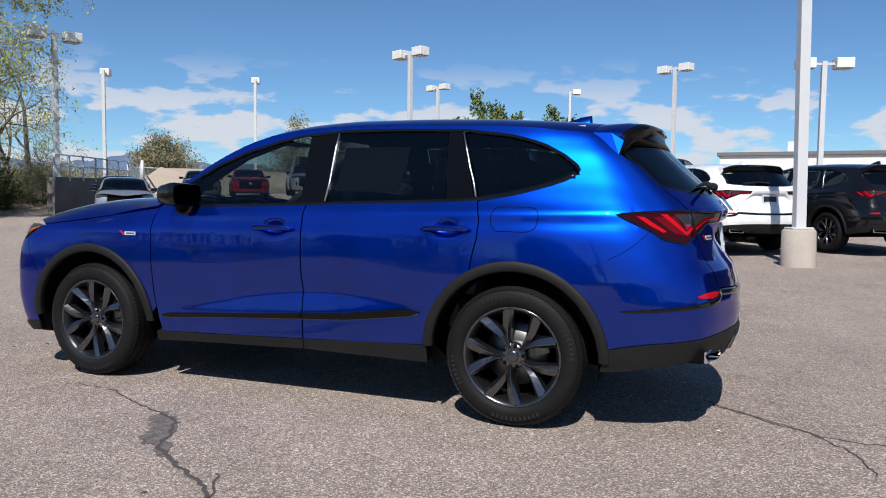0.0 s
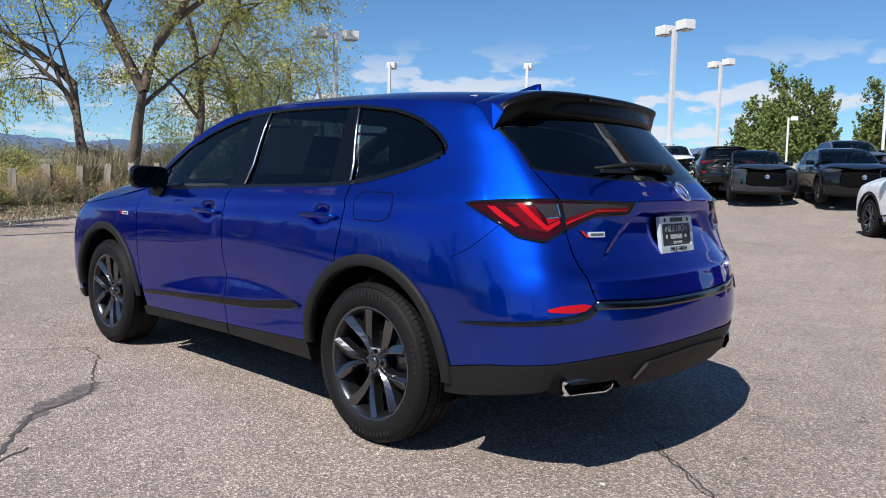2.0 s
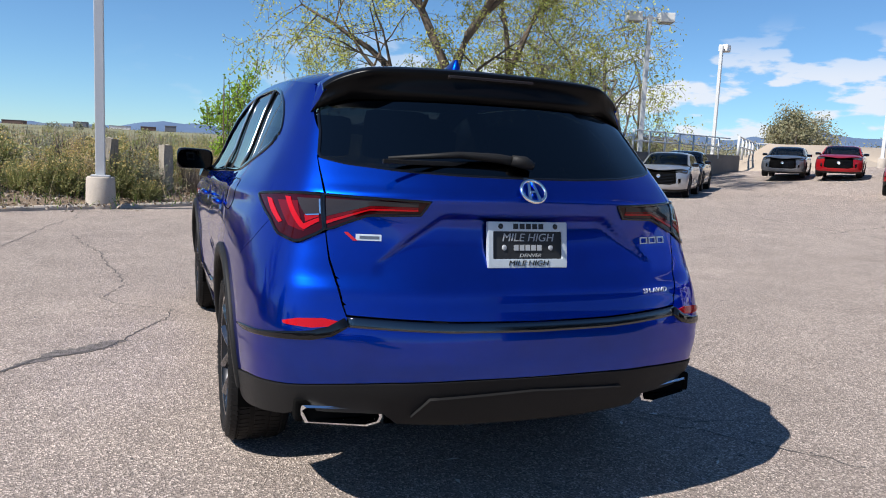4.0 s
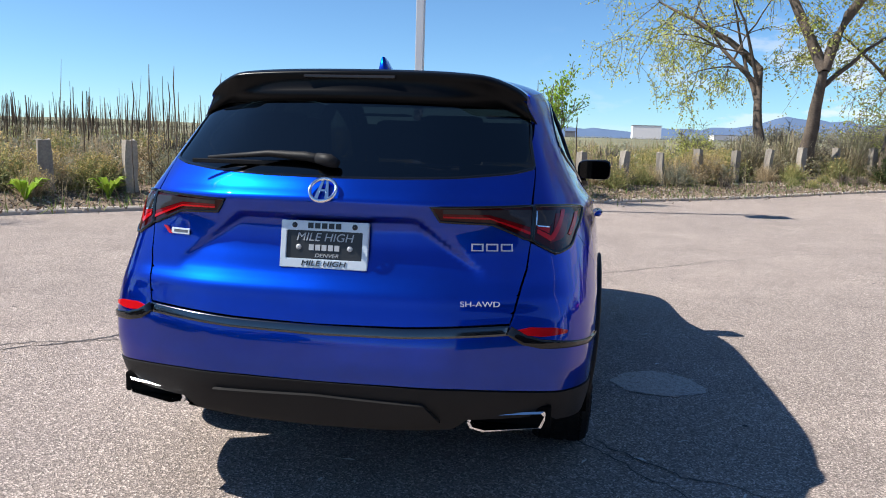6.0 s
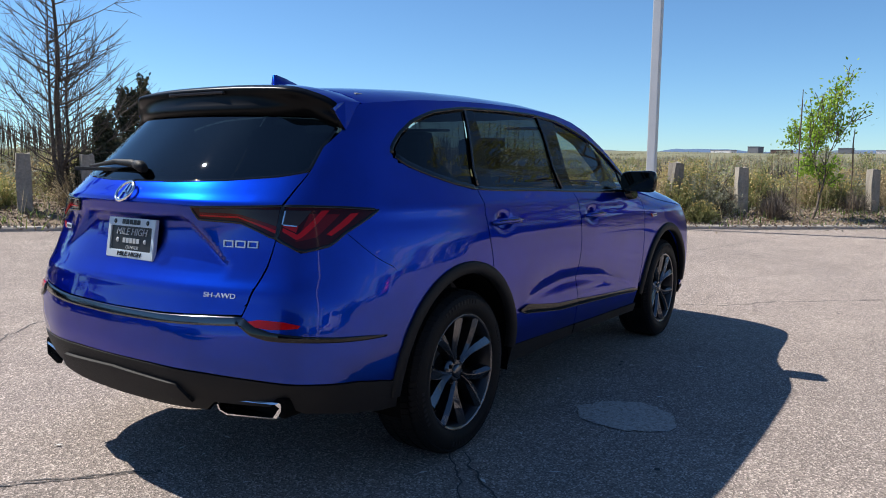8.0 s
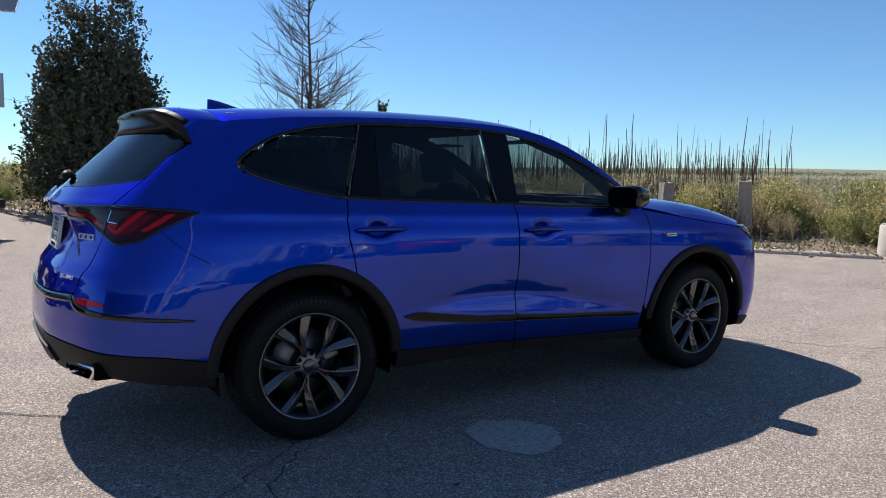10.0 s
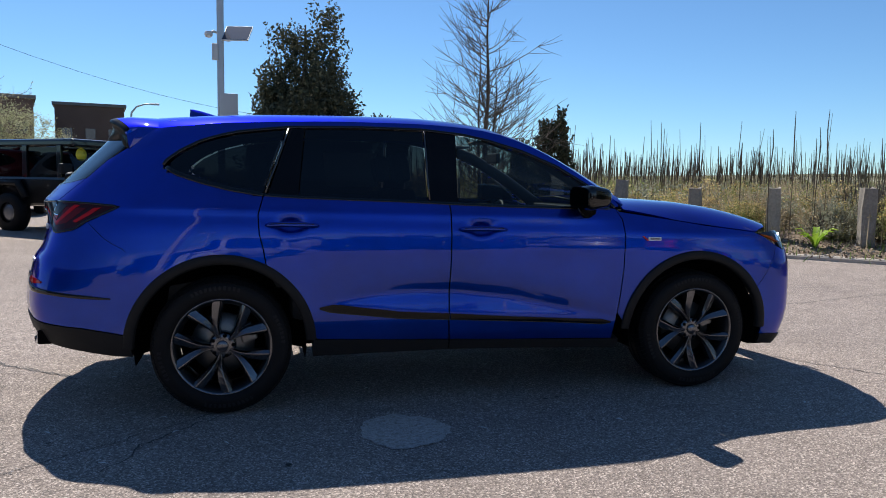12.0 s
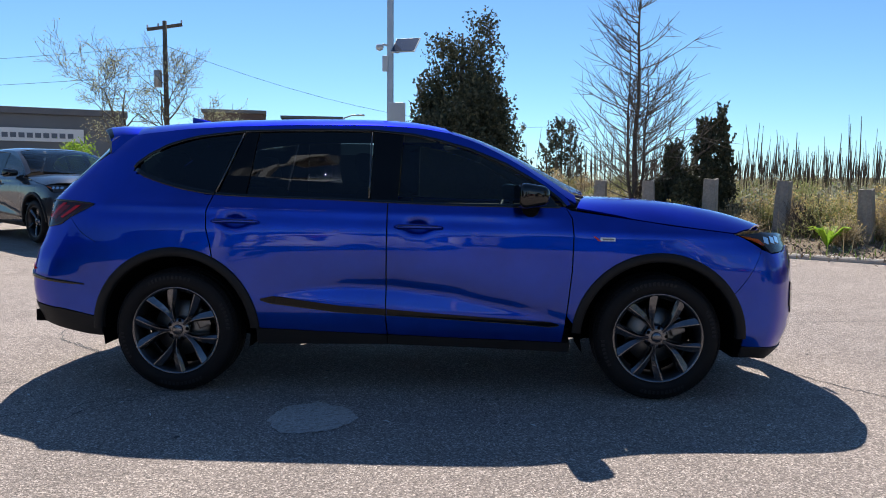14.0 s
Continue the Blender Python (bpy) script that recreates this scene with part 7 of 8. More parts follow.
tree("far_bare_tree", "distant bare tree beyond the fence", (-44, 74), 1.6, 9.5, 63, M_FARTREE, .12, 2, M_BARKPALE, 3, (0, 0), 4, .02, .6, .4)
tree("young_tree", "slim young tree in bright new leaf", (-14.1, .32), .3, 3.0, 41, M_LEAFBRIGHT, .040, 3, M_BARK, 1, (.06, .1), 3, -.04, .60, .08, .028, (5, 6))


def bare_tree():
    """A straight leader with many rising side shoots."""
    rng = np.random.default_rng(42)
    ob = root("bare_tree", "bare upright deciduous tree without leaves", "tree", pose(-4.18, -12.5, .3) @ Matrix.Scale(.96, 4))
    fine = []
    for k, (ox, oy, top) in enumerate(((0, 0, 6.3), (.22, .1, 4.6), (-.25, -.05, 4.2))):
        z = np.linspace(-.1, top, 9)
        path = np.stack([ox * np.clip(z / 1.5, 0, 1) + rng.normal(0, .02, 9), oy * np.clip(z / 1.5, 0, 1) + rng.normal(0, .02, 9), z], 1)
        place("trunk" if k == 0 else "limb", quick_mesh("limb", *limb_tubes([(path, np.linspace(.085 if k == 0 else .05, .008, 9))], 8), M_BARK, True), ob)
        for _ in range(66 if k == 0 else 26):
            zz = rng.uniform(.5, top * .96)
            length = (2.25 * (1 - zz / top) ** .55 + .25) * rng.uniform(.7, 1.1)
            a = rng.uniform(0, 6.28)
            p0 = np.array([np.interp(zz, z, path[:, 0]), np.interp(zz, z, path[:, 1]), zz])
            d = np.array([math.cos(a), math.sin(a), rng.uniform(.12, .5)])
            pts = [p0]
            for i in range(6):
                d = d + np.array([0, 0, .13]) + rng.normal(0, .06, 3)
                pts.append(pts[-1] + d / np.linalg.norm(d) * length / 6)
            fine.append((pts, np.linspace(.016, .004, 7)))
            for _ in range(7):
                i = rng.integers(1, 6)
                e = d + rng.normal(0, .75, 3)
                e /= np.linalg.norm(e)
                q = [pts[i] + e * t * length * .38 + np.array([0, 0, .06 * t * t]) for t in (0, .5, 1)]
                fine.append((q, [.007, .005, .003]))
    tagged(place("branchwork", quick_mesh("branchwork", *limb_tubes(fine, 4), M_TWIG), ob), kind="stuff")


bare_tree()
conifer("juniper_tree", "tall dark two-topped juniper tree", (-.03, -15.75), .35, 5.65, 3.9, 43, M_JUNIPER, 2, 90000, .052, .8, 16)
conifer("juniper_shrub", "dark dense juniper shrub beside the bare tree", (-5.96, -12.65), .3, 2.9, 1.5, 44, M_JUNIPER, 2, 22000, .045, .9, 5)
conifer("juniper_shrub", "low dark juniper shrub beside the bare tree", (-5.0, -12.2), .3, 2.0, 1.5, 45, M_JUNIPER, 1, 20000, .045, .7, 4)
conifer("juniper_shrub", "small round juniper far down the bank", (-5.0, -34), .3, 4.4, 2.4, 46, M_JUNIPER, 1, 6000, .07, .5)
for k, (x, y, h, w) in enumerate(((-28.7, 91, 14.0, 9), (-24.4, 88, 11.5, 8), (-33, 95, 11, 8), (-20.8, 103, 13.0, 10), (-16, 108, 9.5, 8), (-38, 104, 9, 8), (-10, 118, 9, 8))):
    conifer("pine_tree", "tall sunlit pine tree beyond the lot", (x, y), 1.8, h, w, 70 + k, M_PINE, 2, 14000, .22, .8, 7)


def far_trees():
    rng = np.random.default_rng(90)
    bits, low = [], []
    for _ in range(170):
        az, r = radians(rng.uniform(92, 166)), rng.uniform(110, 420)
        s = r / 180
        c = np.array([r * math.cos(az), r * math.sin(az), 1.0 + r * .012])
        p = rng.normal(size=(520, 3)) * np.array([3.2, 3.2, 1.3]) * s + c + np.array([0, 0, 1.6 * s])
        bits.append(cards(rng, p, .22 * s))
    for _ in range(150):
        az, r = radians(rng.uniform(160, 232)), rng.uniform(120, 500)
        s = r / 220
        c = np.array([r * math.cos(az), r * math.sin(az), 1.2 + r * .017])
        p = rng.normal(size=(700, 3)) * np.array([4.2, 4.2, .34]) * s + c + np.array([0, 0, -.9 * s])
        low.append(cards(rng, p, .13 * s))
    tagged(new("far_scrub", quick_mesh("far_scrub", *joined(low), M_FARSCRUB)), "low dull green scrub far across the field", "brush", kind="stuff")
    tagged(new("far_trees", quick_mesh("far_trees", *joined(bits), M_FARTREE)), "band of distant scrub and trees below the hills", "trees", kind="stuff")


far_trees()


# ---- posts, poles, fences ----


def build_posts():
    rng = np.random.default_rng(17)
    first = None
    for x, y in POSTS:
        z = float(bank_z(x, y)[0])
        m = pose(x, y, z - .15, rng.normal(0, 2), rng.normal(0, 2), rng.uniform(-20, 20) - 38)
        if first is None:
            bm = bmesh.new()
            add_box(bm, -.13, .13, -.11, .11, 0, 1.25, taper=(.92, .92))
            bmesh.ops.subdivide_edges(bm, edges=list(bm.edges), cuts=2, use_grid_fill=True)
            for v in bm.verts:
                v.co += Vector((rng.normal(0, .008), rng.normal(0, .008), rng.normal(0, .012) if v.co.z > 1 else 0))
            first = tagged(part("bollard_post", bm, M_POST, None, m=m), "weathered square timber post on the bank", "post", "timber posts")
        else:
            copy_thing(first, m @ Matrix.Scale(rng.uniform(.92, 1.06), 4))


build_posts()


def lamp_post(x, y, z0, top, heads, turn, base=True, width=.20, lean=(0, 0)):
    ob = root("street_lamp", "tall white square-section lot lamp" + (" with twin box heads" if heads == 2 else " with one box head"), "street lamp", pose(x, y, z0, lean[0], lean[1], turn), "lot lamps")
    h = top - z0
    part("pole", box_bm(-width / 2, width / 2, -width / 2, width / 2, .0, h, .012), M_POLE, ob)
    if base:
        bm = lathe_bm([(.001, .62), (.235, .62), (.26, .59), (.275, 0), (.28, -.3)], 20, "Z")
        part("concrete_base", bm, M_CONCRETE, ob)
        part("base_plate", box_bm(-.17, .17, -.17, .17, .62, .65, .01), M_POLE, ob)
    for s in ((-1, 1) if heads == 2 else (1,)):
        arm = .42 if heads == 2 else .25
        part("arm", box_bm(min(0, s * arm), max(0, s * arm), -.05, .05, h - .16, h - .06, .008), M_POLE, ob)
        head = part("lamp_head", box_bm(s * arm - (.02 if s > 0 else .68), s * arm + (.68 if s > 0 else .02), -.30, .30, h - .30, h + .12, .03), M_LAMPHEAD, ob)
        part("lens", box_bm(s * (arm + .33) - .28, s * (arm + .33) + .28, -.25, .25, h - .335, h - .295, .01), M_LENS, head)


lamp_post(3.56, 8.74, .17, 8.2, 2, 20, True, .165, (0, -1.0))
lamp_post(-11.1, -2.38, .0, 9.0, 1, 0, True, .17)
for x, y, top, heads, turn in ((-25.3, 19.9, 8.25, 2, 70), (-12.9, 30.3, 8.65, 2, -25), (-30.8, 42.4, 10.0, 1, 120), (-36.5, 33.6, 9.5, 1, 120), (-19.5, 50.8, 10.15, 2, -25), (-11.2, 61.7, 10.95, 1, 20), (-.9, 42.5, 9.3, 2, -30), (5.9, 30.1, 7.1, 2, 15), (-25.1, 81.6, 8.6, 1, 20)):
    lamp_post(x, y, float(rise(x, y)), top, heads, turn)


def solar_pole():
    ob = root("camera_pole", "steel pole carrying a solar panel, camera and box", "pole", pose(2.31, -18.7, .2))
    part("pole", box_bm(-.10, .10, -.10, .10, 0, 10.0, .02), M_GALV, ob)
    part("equipment_box", box_bm(-.50, .02, .11, .36, 2.75, 3.62, .02), M_POLE, ob)
    part("small_box", box_bm(.06, .24, .02, .18, 4.62, 5.10, .02), M_POLE, ob)
    tilt = pose(-.50, .18, 5.42, -40, 0, -14)
    pan = part("solar_panel", box_bm(-.40, .40, -.40, .40, -.02, .02, .005, tilt), M_POLE, ob)
    part("solar_cell_sheet", box_bm(-.38, .38, -.38, .38, .021, .026, 0, tilt), M_SOLAR, pan)
    part("bracket", tube_bm([(0, 0, 5.25), (-.25, .12, 5.20), (-.5, .18, 5.40)], .03, 6), M_GALV, ob)
    part("camera_arm", tube_bm([(.05, .05, 5.42), (.20, .10, 5.46), (.30, .12, 5.40)], .04, 8), M_POLE, ob)
    part("camera_dome", lathe_bm([(.001, .10), (.10, .08), (.13, .0), (.09, -.08), (.001, -.11)], 16, "Z"), M_POLE, ob, m=pose(.33, .13, 5.36))


solar_pole()


def rail_fence(name, label, pts, zs, posts_every, height, rails, r=.035):
    ob = root(name, label, "fence", None)
    p = np.array([(x, y, z) for (x, y), z in zip(pts, zs)], float)
    t = np.concatenate([[0], np.cumsum(np.linalg.norm(np.diff(p[:, :2], axis=0), axis=1))])
    for q in np.arange(0, t[-1], posts_every):
        x, y, z = (np.interp(q, t, p[:, i]) for i in range(3))
        part("fence_post", tube_bm([(x, y, z - .2), (x, y, z + height)], r * 1.5, 6), M_POLE, ob)
    for k in range(rails):
        f = height * (k + 1) / rails
        for a, b in zip(p, p[1:]):
            part("rail", tube_bm([(a[0], a[1], a[2] + f - .03), (b[0], b[1], b[2] + f - .03)], r, 6), M_POLE, ob)


rail_fence("rail_fence", "white pipe rail fence along the lot's far edge", [(-29.5, 29.5), (-39.5, 40), (-43, 50), (-36, 64), (-24, 82), (-6, 96)], [2.1, 2.25, 2.4, 2.5, 2.6, 2.7], 3.0, 1.15, 2, .055)
rail_fence("rail_fence", "white pipe rail on top of the concrete wall", [(-24.0, 18.6), (-28.5, 28.0)], [2.0, 2.1], 1.5, .95, 2)


def wall_and_slope():
    bm = bmesh.new()
    a, b = Vector((-24.0, 18.6, 0)), Vector((-29.2, 29.4, 0))
    d = (b - a).normalized()
    n = Vector((-d.y, d.x, 0)) * .3
    vs = [bm.verts.new(p) for p in (a, b, b + n, a + n)] + [bm.verts.new(p + Vector((0, 0, h))) for p, h in ((a, 1.95), (b, 2.15), (b + n, 2.15), (a + n, 1.95))]
    for f in ((3, 2, 1, 0), (4, 5, 6, 7), (0, 1, 5, 4), (1, 2, 6, 5), (2, 3, 7, 6), (3, 0, 4, 7)):
        bm.faces.new([vs[i] for i in f])
    ob = part("wall_west", bm, M_WALLDARK, None)
    tagged(ob, "blotchy concrete retaining wall with shade put into its colour", "wall", kind="structure")
    line = curve_points([(-29.2, 29.4), (-39.5, 40), (-43, 50), (-36, 64), (-24, 82), (-6, 96)], 1.5)
    v, f = [], []
    g = np.gradient(line, axis=0)
    g /= np.linalg.norm(g, axis=1, keepdims=True)
    for i, ((x, y), (dx, dy)) in enumerate(zip(line, g)):
        up = min(1.0, i / 5, (len(line) - 1 - i) / 5)
        for off, h in ((6.5, -.05), (4.5, .55), (1.2, 1.55), (0, 1.62), (-4, 1.5), (-12, -2.6)):
            px, py = x + dy * off, y - dx * off
            v.append((px, py, (float(rise(px, py)) - .1) * (1 - up) + up * (float(rise(px, py)) * (1 if off > 0 else 0) + h + (0.7 if off <= 0 else 0.0))))
    m = 6
    f = [(i * m + j, i * m + j + 1, (i + 1) * m + j + 1, (i + 1) * m + j) for i in range(len(line) - 1) for j in range(m - 1)]
    tagged(new("embankment", mesh_of("embankment", v, f, M_SLOPE, smooth=True)), "tan sloped embankment below the rail fence", "slope", kind="structure")


wall_and_slope()


# ---- buildings ----
def building(name, label, m, w, d, h, wall, cols, rows, z0=1.2, win=(1.1, 1.3), roof=M_ROOF, sill=True, gap=None, frame=M_STUCCO):
    ob = root(name, label, "building", m)
    part("wall", box_bm(0, w, 0, d, 0, h, .03), wall, ob)
    part("roof_edge", box_bm(-.25, w + .25, -.25, d + .25, h, h + .35, .03), roof, ob)
    for r in range(rows):
        for c in range(cols):
            x = w * (c + .5) / cols
            z = z0 + r * ((h - z0) / rows)
            fr = part("window", box_bm(x - win[0] / 2, x + win[0] / 2, -.06, .04, z, z + win[1], .01), frame, ob)
            part("pane", box_bm(x - win[0] / 2 + .08, x + win[0] / 2 - .08, -.07, -.055, z + .08, z + win[1] - .08), M_WINDOWFAR, fr)
    return ob


b1 = building("office_building", "long low white stucco office with a flat roof", pose(1.3, 74, 1.2, 0, 0, -4), 46, 14, 4.6, M_STUCCO, 14, 1, 1.6, (1.3, 1.5))
for k in range(3):
    part("roof_unit", box_bm(6 + 9 * k, 7.6 + 9 * k, 4, 5.6, 4.9, 6.2, .05), M_LAMPHEAD, b1)
b2 = building("workshop_building", "long grey block workshop with a white sign board", pose(36, -27.5, .2, 0, 0, 207), 18.8, 16, 4.6, M_GREYWALL, 1, 1, 40, (.5, .5))
sign = part("sign_board", box_bm(8.2, 16.8, -.16, -.05, 3.15, 3.85, .01), M_SIGN, b2, "white sign board with dark lettering")
for k, (x0, x1) in enumerate(((9.3, 12.4), (12.9, 16.4))):
    for j in range(9):
        a = x0 + (x1 - x0) * j / 9
        part("letter_bar", box_bm(a, a + (x1 - x0) / 9 * .72, -.185, -.16, 3.34, 3.68 if k == 0 else 3.60), M_SIGNTXT, sign)
part("base_band", box_bm(-.1, 18.9, -.12, -.02, 0, 1.1, .02), M_ROOF, b2)
building("brick_building", "distant dark brown brick block with small windows", pose(28.9, -75.3, .2, 0, 0, 196), 6.4, 12, 8.6, M_BRICKFAR, 3, 2, 1.5, (1.2, 1.3), frame=M_BRICKFAR)
building("brick_building", "distant dark brown brick block with small windows", pose(23.3, -87.3, .2, 0, 0, 191), 7.2, 12, 9.0, M_BRICKFAR, 3, 2, 1.5, (1.2, 1.3), frame=M_BRICKFAR)
# unseen wall, added only to darken what the car's tail mirrors
tagged(part("wall_east", box_bm(15.5, 16.1, 5, 34, -.2, 5.4, .03), M_REFLDARK, None), "plain dark unseen wall added for the car's reflections", "wall", kind="structure")
building("office_tower", "distant pale office tower with banded windows", pose(-598, 71, 8.2, 0, 0, -90), 21, 16, 11.8, M_STUCCO, 7, 5, 1.0, (2.3, 1.25))
for x, y, z, w, h, wall in ((-700, 158, 10.5, 34, 6.0, M_STUCCO), (-690, 8, 9.5, 9, 7.0, M_GREYWALL), (-694, -8, 9.5, 12, 5.5, M_BRICKFAR), (-690, -28, 9.8, 16, 4.5, M_STUCCO), (-705, -62, 9.8, 10, 6.5, M_GREYWALL), (-700, -108, 9.8, 15, 5.0, M_BRICKFAR), (-690, -130, 9.8, 9, 7.5, M_GREYWALL), (-680, -150, 9.5, 18, 4.5, M_STUCCO)):
    building("town_building", "small building in the distant town", pose(x, y, z, 0, 0, -90 - math.degrees(math.atan2(y, x)) % 360 + 180), w, 12, h, wall, 4, 2, 1.2, (w / 7, 1.5))


def utility_pole():
    ob = root("utility_pole", "brown timber utility pole with a crossarm", "utility pole", pose(15.0, -31.8, 0))
    part("pole", tube_bm([(0, 0, -.2), (0, 0, 9.2)], [.16, .11], 8), M_BARK, ob)
    part("crossarm", box_bm(-.85, .85, -.06, .06, -.08, .08, .01, pose(0, 0, 8.9, 0, 13, 25)), M_BARK, ob)
    for x in (-.8, .3, .8):
        part("insulator", lathe_bm([(.001, .14), (.04, .12), (.05, .0)], 8, "Z"), M_POLE, ob, m=pose(x * .9, x * .42, 9.0 - .225 * x))
    part("transformer", lathe_bm([(.001, .5), (.2, .48), (.2, -.35), (.001, -.36)], 12, "Z"), M_GALV, ob, m=pose(.35, .1, 6.3))
    for k, (e, z) in enumerate((((60, -20), 5.6), ((60, -24), 6.8), ((-6, -46), 5.2))):
        pts = []
        for i in range(13):
            t = i / 12
            s = Vector((15, -31.8, 8.0 if k else 6.6)).lerp(Vector((e[0], e[1], z)), t)
            s.z -= 1.2 * 4 * t * (1 - t)
            pts.append(s - Vector((15, -31.8, 0)))
        part("wire", tube_bm(pts, .009, 4), M_DARK, ob)


def curved_lamp():
    ob = root("street_lamp", "distant grey street lamp with a curved arm", "street lamp", pose(10.3, -54.4, .3), "street lamps")
    part("pole", tube_bm([(0, 0, -.3), (0, 0, 5.2), (-.05, 0, 5.7), (-.4, 0, 6.15), (-1.0, 0, 6.35), (-1.5, 0, 6.38)], [.11, .08, .07, .06, .05, .05], 8), M_GALV, ob)
    part("lamp_head", box_bm(-2.0, -1.4, -.14, .14, 6.30, 6.44, .04), M_GALV, ob)


curved_lamp()
utility_pole()
tree("roadside_tree", "thin bare-twigged tree with sparse pale leaves beside the pole", (15.4, -31.2), .0, 7.5, 81, M_LEAFPALE, .04, 1, M_TWIG, 1, (0, 0), 4, 0.0, .6, .10, .10, (5, 6), stems=((-1, 0, .12, -.12, 3.3, .13), (0, 1, .45, -.45, 2.9, .09), (0, .7, .4, -.4, 2.9, .08), (0, 1, .1, -.1, 2.9, .09), (-1, 0, -.13, .15, 3.6, .13), (4, 1, -.1, .1, 2.9, .09), (4, .7, -.5, .5, 2.7, .08), (4, .85, .05, 0, 3.0, .09)))
tree("roadside_tree", "thin tree with sparse pale leaves by the buildings", (15.2, -43.2), .0, 6.0, 82, M_LEAFPALE, .045, 3, M_TWIG, 3, (0, 0), 4, .02, .8, .15, .10)
tree("young_tree", "slim young tree in bright new leaf", (15.2, -24.5), .0, 3.2, 84, M_LEAFBRIGHT, .06, 7, M_BARK, 2, (0, 0), 3, .0, .45, .15, .04)


# ---- other cars on the lot ----
SKIP = ("lug_nut", "plate_word", "plate_bar", "plate_mark", "emblem_leg", "emblem_bar", "badge_slash", "badge_bar", "trim_badge", "model_badge", "drive_badge", "seat", "seat_back", "sidewall_lettering", "door_card", "sun_visor", "brake_caliper", "handle_strip", "trim_edge", "window_sticker", "steering_wheel", "rear_view_mirror", "fuel_flap_gap", "engine_bulkhead", "rear_shelf", "cabin_floor", "headliner", "exhaust_bore", "exhaust_recess", "mirror_stalk", "wiper_cap", "wiper_blade", "tread", "b_pillar_bead", "c_pillar_bead", "door_seam", "pillar_lining", "wheel_housing", "spoiler_fin", "quarter_card", "rim_lip", "lamp_surround")


def lot_car(x, y, heading, paint, label, size=(1, 1, 1), z=None, near=False):
    """A parked car of the same build with fewer small parts; heading: the way its nose points, as an angle from +x."""
    h = float(rise(x, y)) if z is None else z
    drop = SKIP if not near else SKIP[:13]
    made = {}
    for o in (blue_car, *blue_car.children_recursive):
        if o is not blue_car and (o.name.split(".")[0] in drop or o.parent not in made):
            continue
        if not near and o.name.split(".")[0] in ("spoke", "grille_bar") and int(o.name.split(".")[1] if "." in o.name else 0) % 2:
            continue
        made[o] = o.copy()
        scene.collection.objects.link(made[o])
        made[o].parent = made.get(o.parent)
    ob = made[blue_car]
    ob.matrix_basis = pose(x, y, h, 0, 0, heading - 180) @ Matrix.Diagonal((*size, 1))
    ob["label"], ob["group"] = label, "cars on the lot"
    for o in ob.children_recursive:
        if o.type == "MESH" and any(m is M_BLUE for m in o.data.materials):
            for slot in o.material_slots:
                if slot.material is M_BLUE:
                    slot.link = "OBJECT"
                    slot.material = paint
    return ob


def angle(dx, dy):
    return math.degrees(math.atan2(dy, dx))


SEDAN = (.96, .95, .86)
lot_car(1.74, 12.13, angle(-.58, .82), M_WHITE, "white sport utility car parked facing away", near=True)
lot_car(4.16, 12.98, angle(-.58, .82), M_BLACKP, "black sport utility car parked facing away", near=True)
lot_car(-3.1, 22.3, angle(.5, -.86), M_BLACKP, "black sport utility car parked facing the lot")
lot_car(-5.9, 22.5, angle(.52, -.85), M_SLATE, "dark grey sport utility car parked facing the lot")
lot_car(-7.7, 24.0, angle(-.5, .86), M_BLACKP, "black sport utility car parked facing away from the lot")
lot_car(-4.9, 29.6, angle(.5, -.86), M_GREYP, "grey sport utility car parked in the third row")
lot_car(-.2, 31.5, angle(.5, -.86), M_MAROON, "maroon sport utility car parked in the third row")
lot_car(-.3, 25.8, angle(.5, -.86), M_WHITE, "white saloon parked in the second row", SEDAN)
lot_car(-13.25, 22.75, angle(-.56, .83), M_REDP, "bright red sport utility car parked facing away", (.92, .95, .95))
lot_car(-11.3, 24.3, angle(-.50, .87), M_SILVER, "silver saloon parked facing away", SEDAN)
lot_car(-12.0, 28.6, angle(.55, -.83), M_WHITE, "white sport utility car parked facing the lot")
lot_car(-14.4, 27.4, angle(.55, -.83), M_GREYP, "dark grey car parked behind the silver one", (.95, .95, .93))
lot_car(-23.2, 26.9, angle(.64, -.77), M_GREYP, "dark grey saloon parked facing the lot", SEDAN)
lot_car(-21.0, 27.9, angle(.62, -.78), M_REDP, "red saloon parked facing the lot", SEDAN)
lot_car(-18.2, 29.0, angle(.60, -.80), M_SILVER, "silver sport utility car parked facing the lot", (.95, .95, .97))
lot_car(-16.2, 31.4, angle(.58, -.81), M_GREYP, "grey saloon parked facing the lot", SEDAN)
lot_car(-17.3, 15.6, angle(.70, -.71), M_SILVER, "silver car parked facing the lot near the wall", (.92, .93, .90))
lot_car(-20.8, 19.0, angle(.70, -.71), M_BLACKP, "black car parked behind the silver one", (.95, .95, .95))
lot_car(7.7, -8.7, angle(-.80, .60), M_SLATE, "slate-grey sport utility car parked facing the lot")
lot_car(3.9, -16.8, angle(-.2, 1), M_WHITE, "white sport utility car parked in the second row")
lot_car(7.6, -17.2, angle(-.1, 1), M_BLACKP, "black boxy car parked in the second row", (.85, .92, 1.02))
lot_car(10.6, -22.0, angle(-.2, 1), M_SILVER, "silver sport utility car parked in the far row")
lot_car(11.9, -12.4, angle(.25, -.97), M_MAROON, "maroon sport utility car parked facing away")
lot_car(10.7, -5.3, angle(.3, -.95), M_BLACKP, "black car parked facing away", (1, .97, .95))


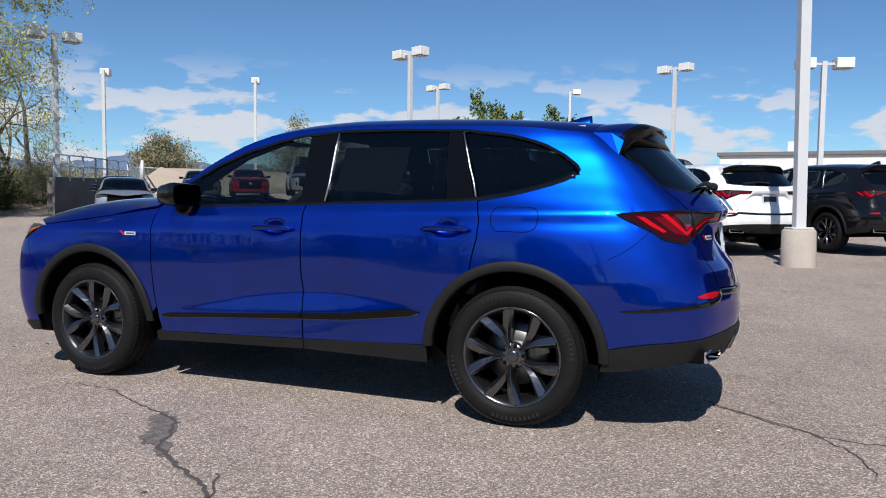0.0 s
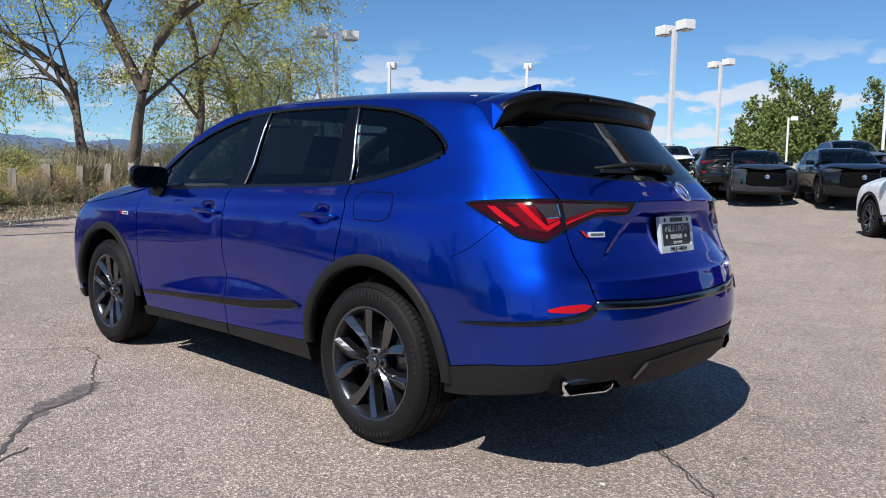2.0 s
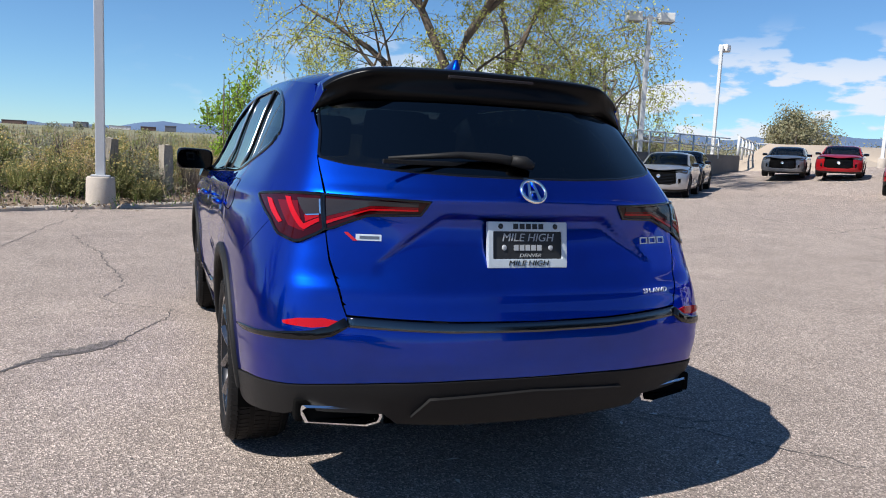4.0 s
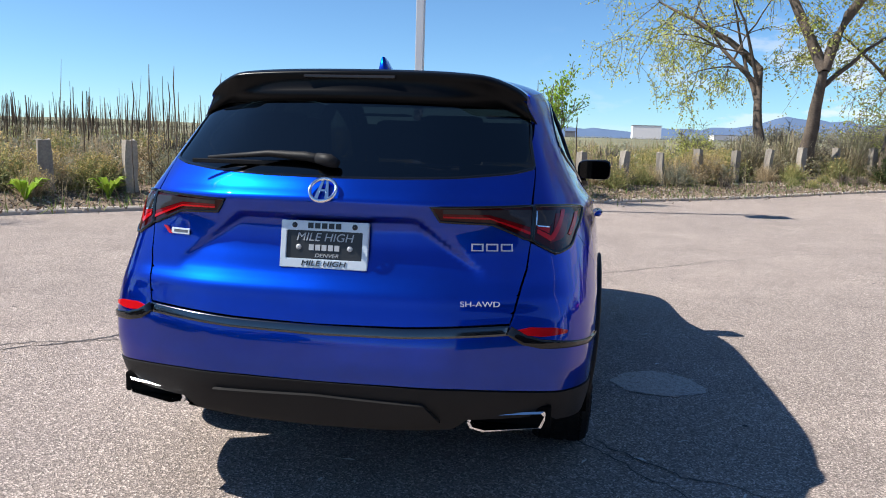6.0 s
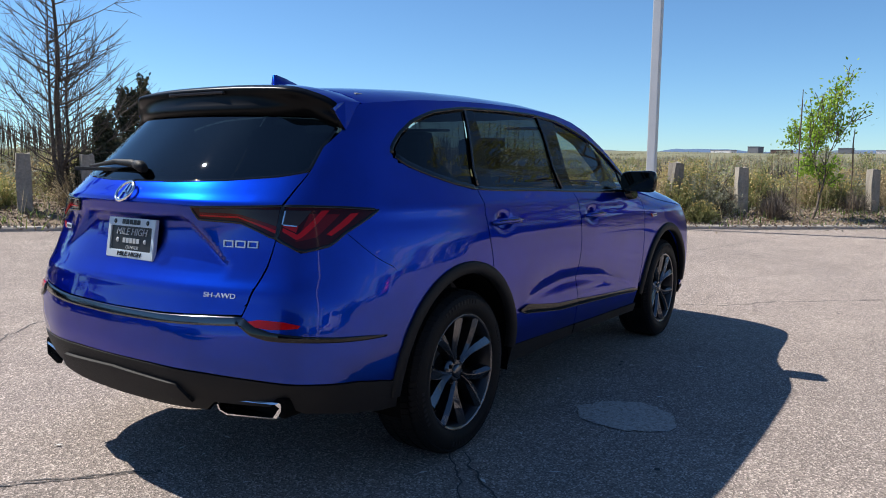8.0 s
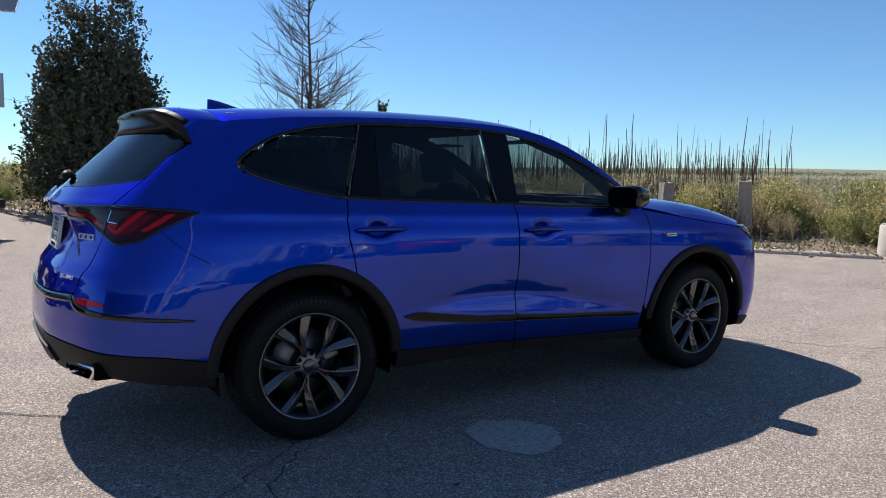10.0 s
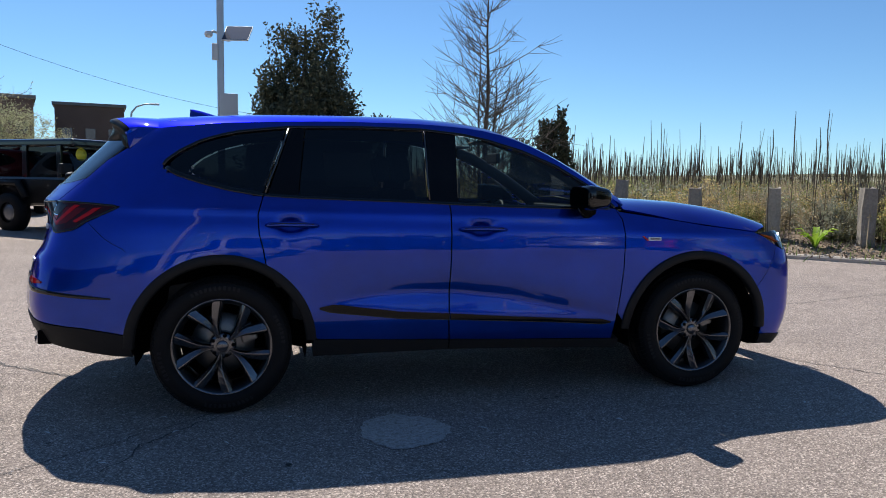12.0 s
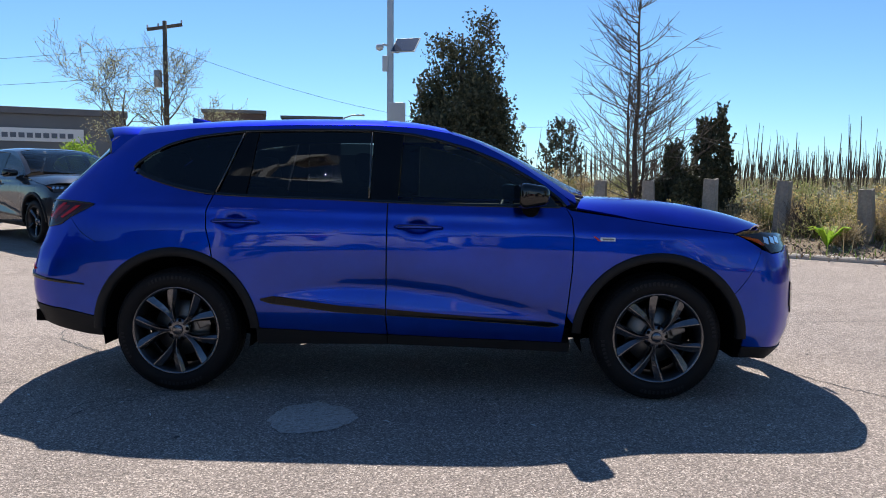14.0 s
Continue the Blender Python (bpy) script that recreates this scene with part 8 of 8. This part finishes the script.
def boxy_car(m):
    """A black upright four-by-four: flat panels, flared wings, hard roof."""
    ob = root("off_road_car", "black boxy off-road car parked across the lot", "car", m)
    part("body", box_bm(-1.95, 1.35, -.78, .78, .55, 1.12, .05), M_BLACKP, ob)
    part("bonnet", box_bm(.55, 2.0, -.62, .62, .70, 1.17, .06), M_BLACKP, ob)
    part("hard_top", box_bm(-2.0, .35, -.74, .74, 1.70, 1.86, .05), M_BLACKP, ob)
    for s in (-1, 1):
        for x0, x1 in ((-2.0, -1.86), (-1.0, -.86), (-.05, .07)):
            part("pillar", box_bm(x0, x1, s * .74 - .03, s * .74 + .03, 1.1, 1.74, .015), M_BLACKP, ob)
        for x0, x1 in ((-1.86, -1.0), (-.86, -.05)):
            part("side_window", box_bm(x0, x1, s * .735 - .006, s * .735 + .006, 1.12, 1.70), M_GLASS_DARK, ob)
        part("front_wing", tube_bm([(.55, s * .78, .62), (.75, s * .82, .95), (1.2, s * .84, 1.05), (1.75, s * .82, .98)], .09, 8), M_CLAD, ob)
        part("rear_wing", tube_bm([(-1.75, s * .82, .70), (-1.55, s * .84, 1.0), (-1.05, s * .84, 1.0), (-.85, s * .82, .70)], .07, 8), M_CLAD, ob)
        part("door_mirror", box_bm(.30, .42, s * .92 - .12, s * .92 + .12, 1.18, 1.38, .03), M_CLAD, ob)
        part("headlamp", lathe_bm([(.001, 0), (.08, .01), (.1, -.03)], 16), M_HEAD, ob, m=pose(2.02, s * .45, .98, 0, 0, -90))
        for x in (-1.3, 1.2):
            w = part("wheel", lathe_bm([(.20, -.12), (.36, -.13), (.40, -.09), (.40, .09), (.36, .13), (.20, .12)], 28), M_RUBBER, ob, m=pose(x, s * .78, .40))
            part("rim", lathe_bm([(.001, -.09), (.10, -.10), (.21, -.07), (.21, .07), (.10, .10), (.001, .09)], 20), M_GREYP, w)
    part("windscreen", box_bm(-.01, .01, -.70, .70, 0, .64, 0, pose(.38, 0, 1.12, 0, -22, 0)), M_GLASS, ob)
    part("screen_frame", box_bm(.10, .22, -.72, .72, 1.66, 1.76, .02), M_BLACKP, ob)
    part("price_sticker", lathe_bm([(.001, .004), (.13, .004), (.13, 0)], 20), M_STICKER, ob, "yellow oval price sticker", m=pose(.245, -.45, 1.56, 0, -22, -90))
    for k in range(7):
        part("grille_slot", box_bm(1.99, 2.015, -.27 + k * .078, -.225 + k * .078, .76, 1.08, .005), M_DARK, ob)
    part("front_bumper", box_bm(2.0, 2.25, -.78, .78, .52, .68, .04), M_CLAD, ob)
    part("spare_wheel", lathe_bm([(.001, -.1), (.36, -.1), (.38, 0), (.36, .1), (.001, .1)], 24), M_RUBBER, ob, m=pose(-2.06, .1, 1.0, 0, 0, 90))


boxy_car(pose(4.42, -10.8, float(rise(4.42, -10.8)) - .03, 0, 0, angle(-.80, .60)) @ Matrix.Scale(.97, 4))


def dark_shrub():
    rng = np.random.default_rng(77)
    me, _ = bush_mesh("stems", rng, 900, 3.3, 1.9, M_THICKET, leaf=.075)
    for x, y, s in ((-26.2, 15.7, 1.0), (-27.6, 18.2, .8), (-24.0, 12.6, .5)):
        ob = root("evergreen_shrub", "tall dark green tangled shrub below the trees", "bush", pose(x, y, float(bank_z(x, y)[0]) - .05, 0, 0, s * 90) @ Matrix.Scale(s, 4), "dark shrubs")
        tagged(place("foliage", me, ob), kind="stuff")


dark_shrub()
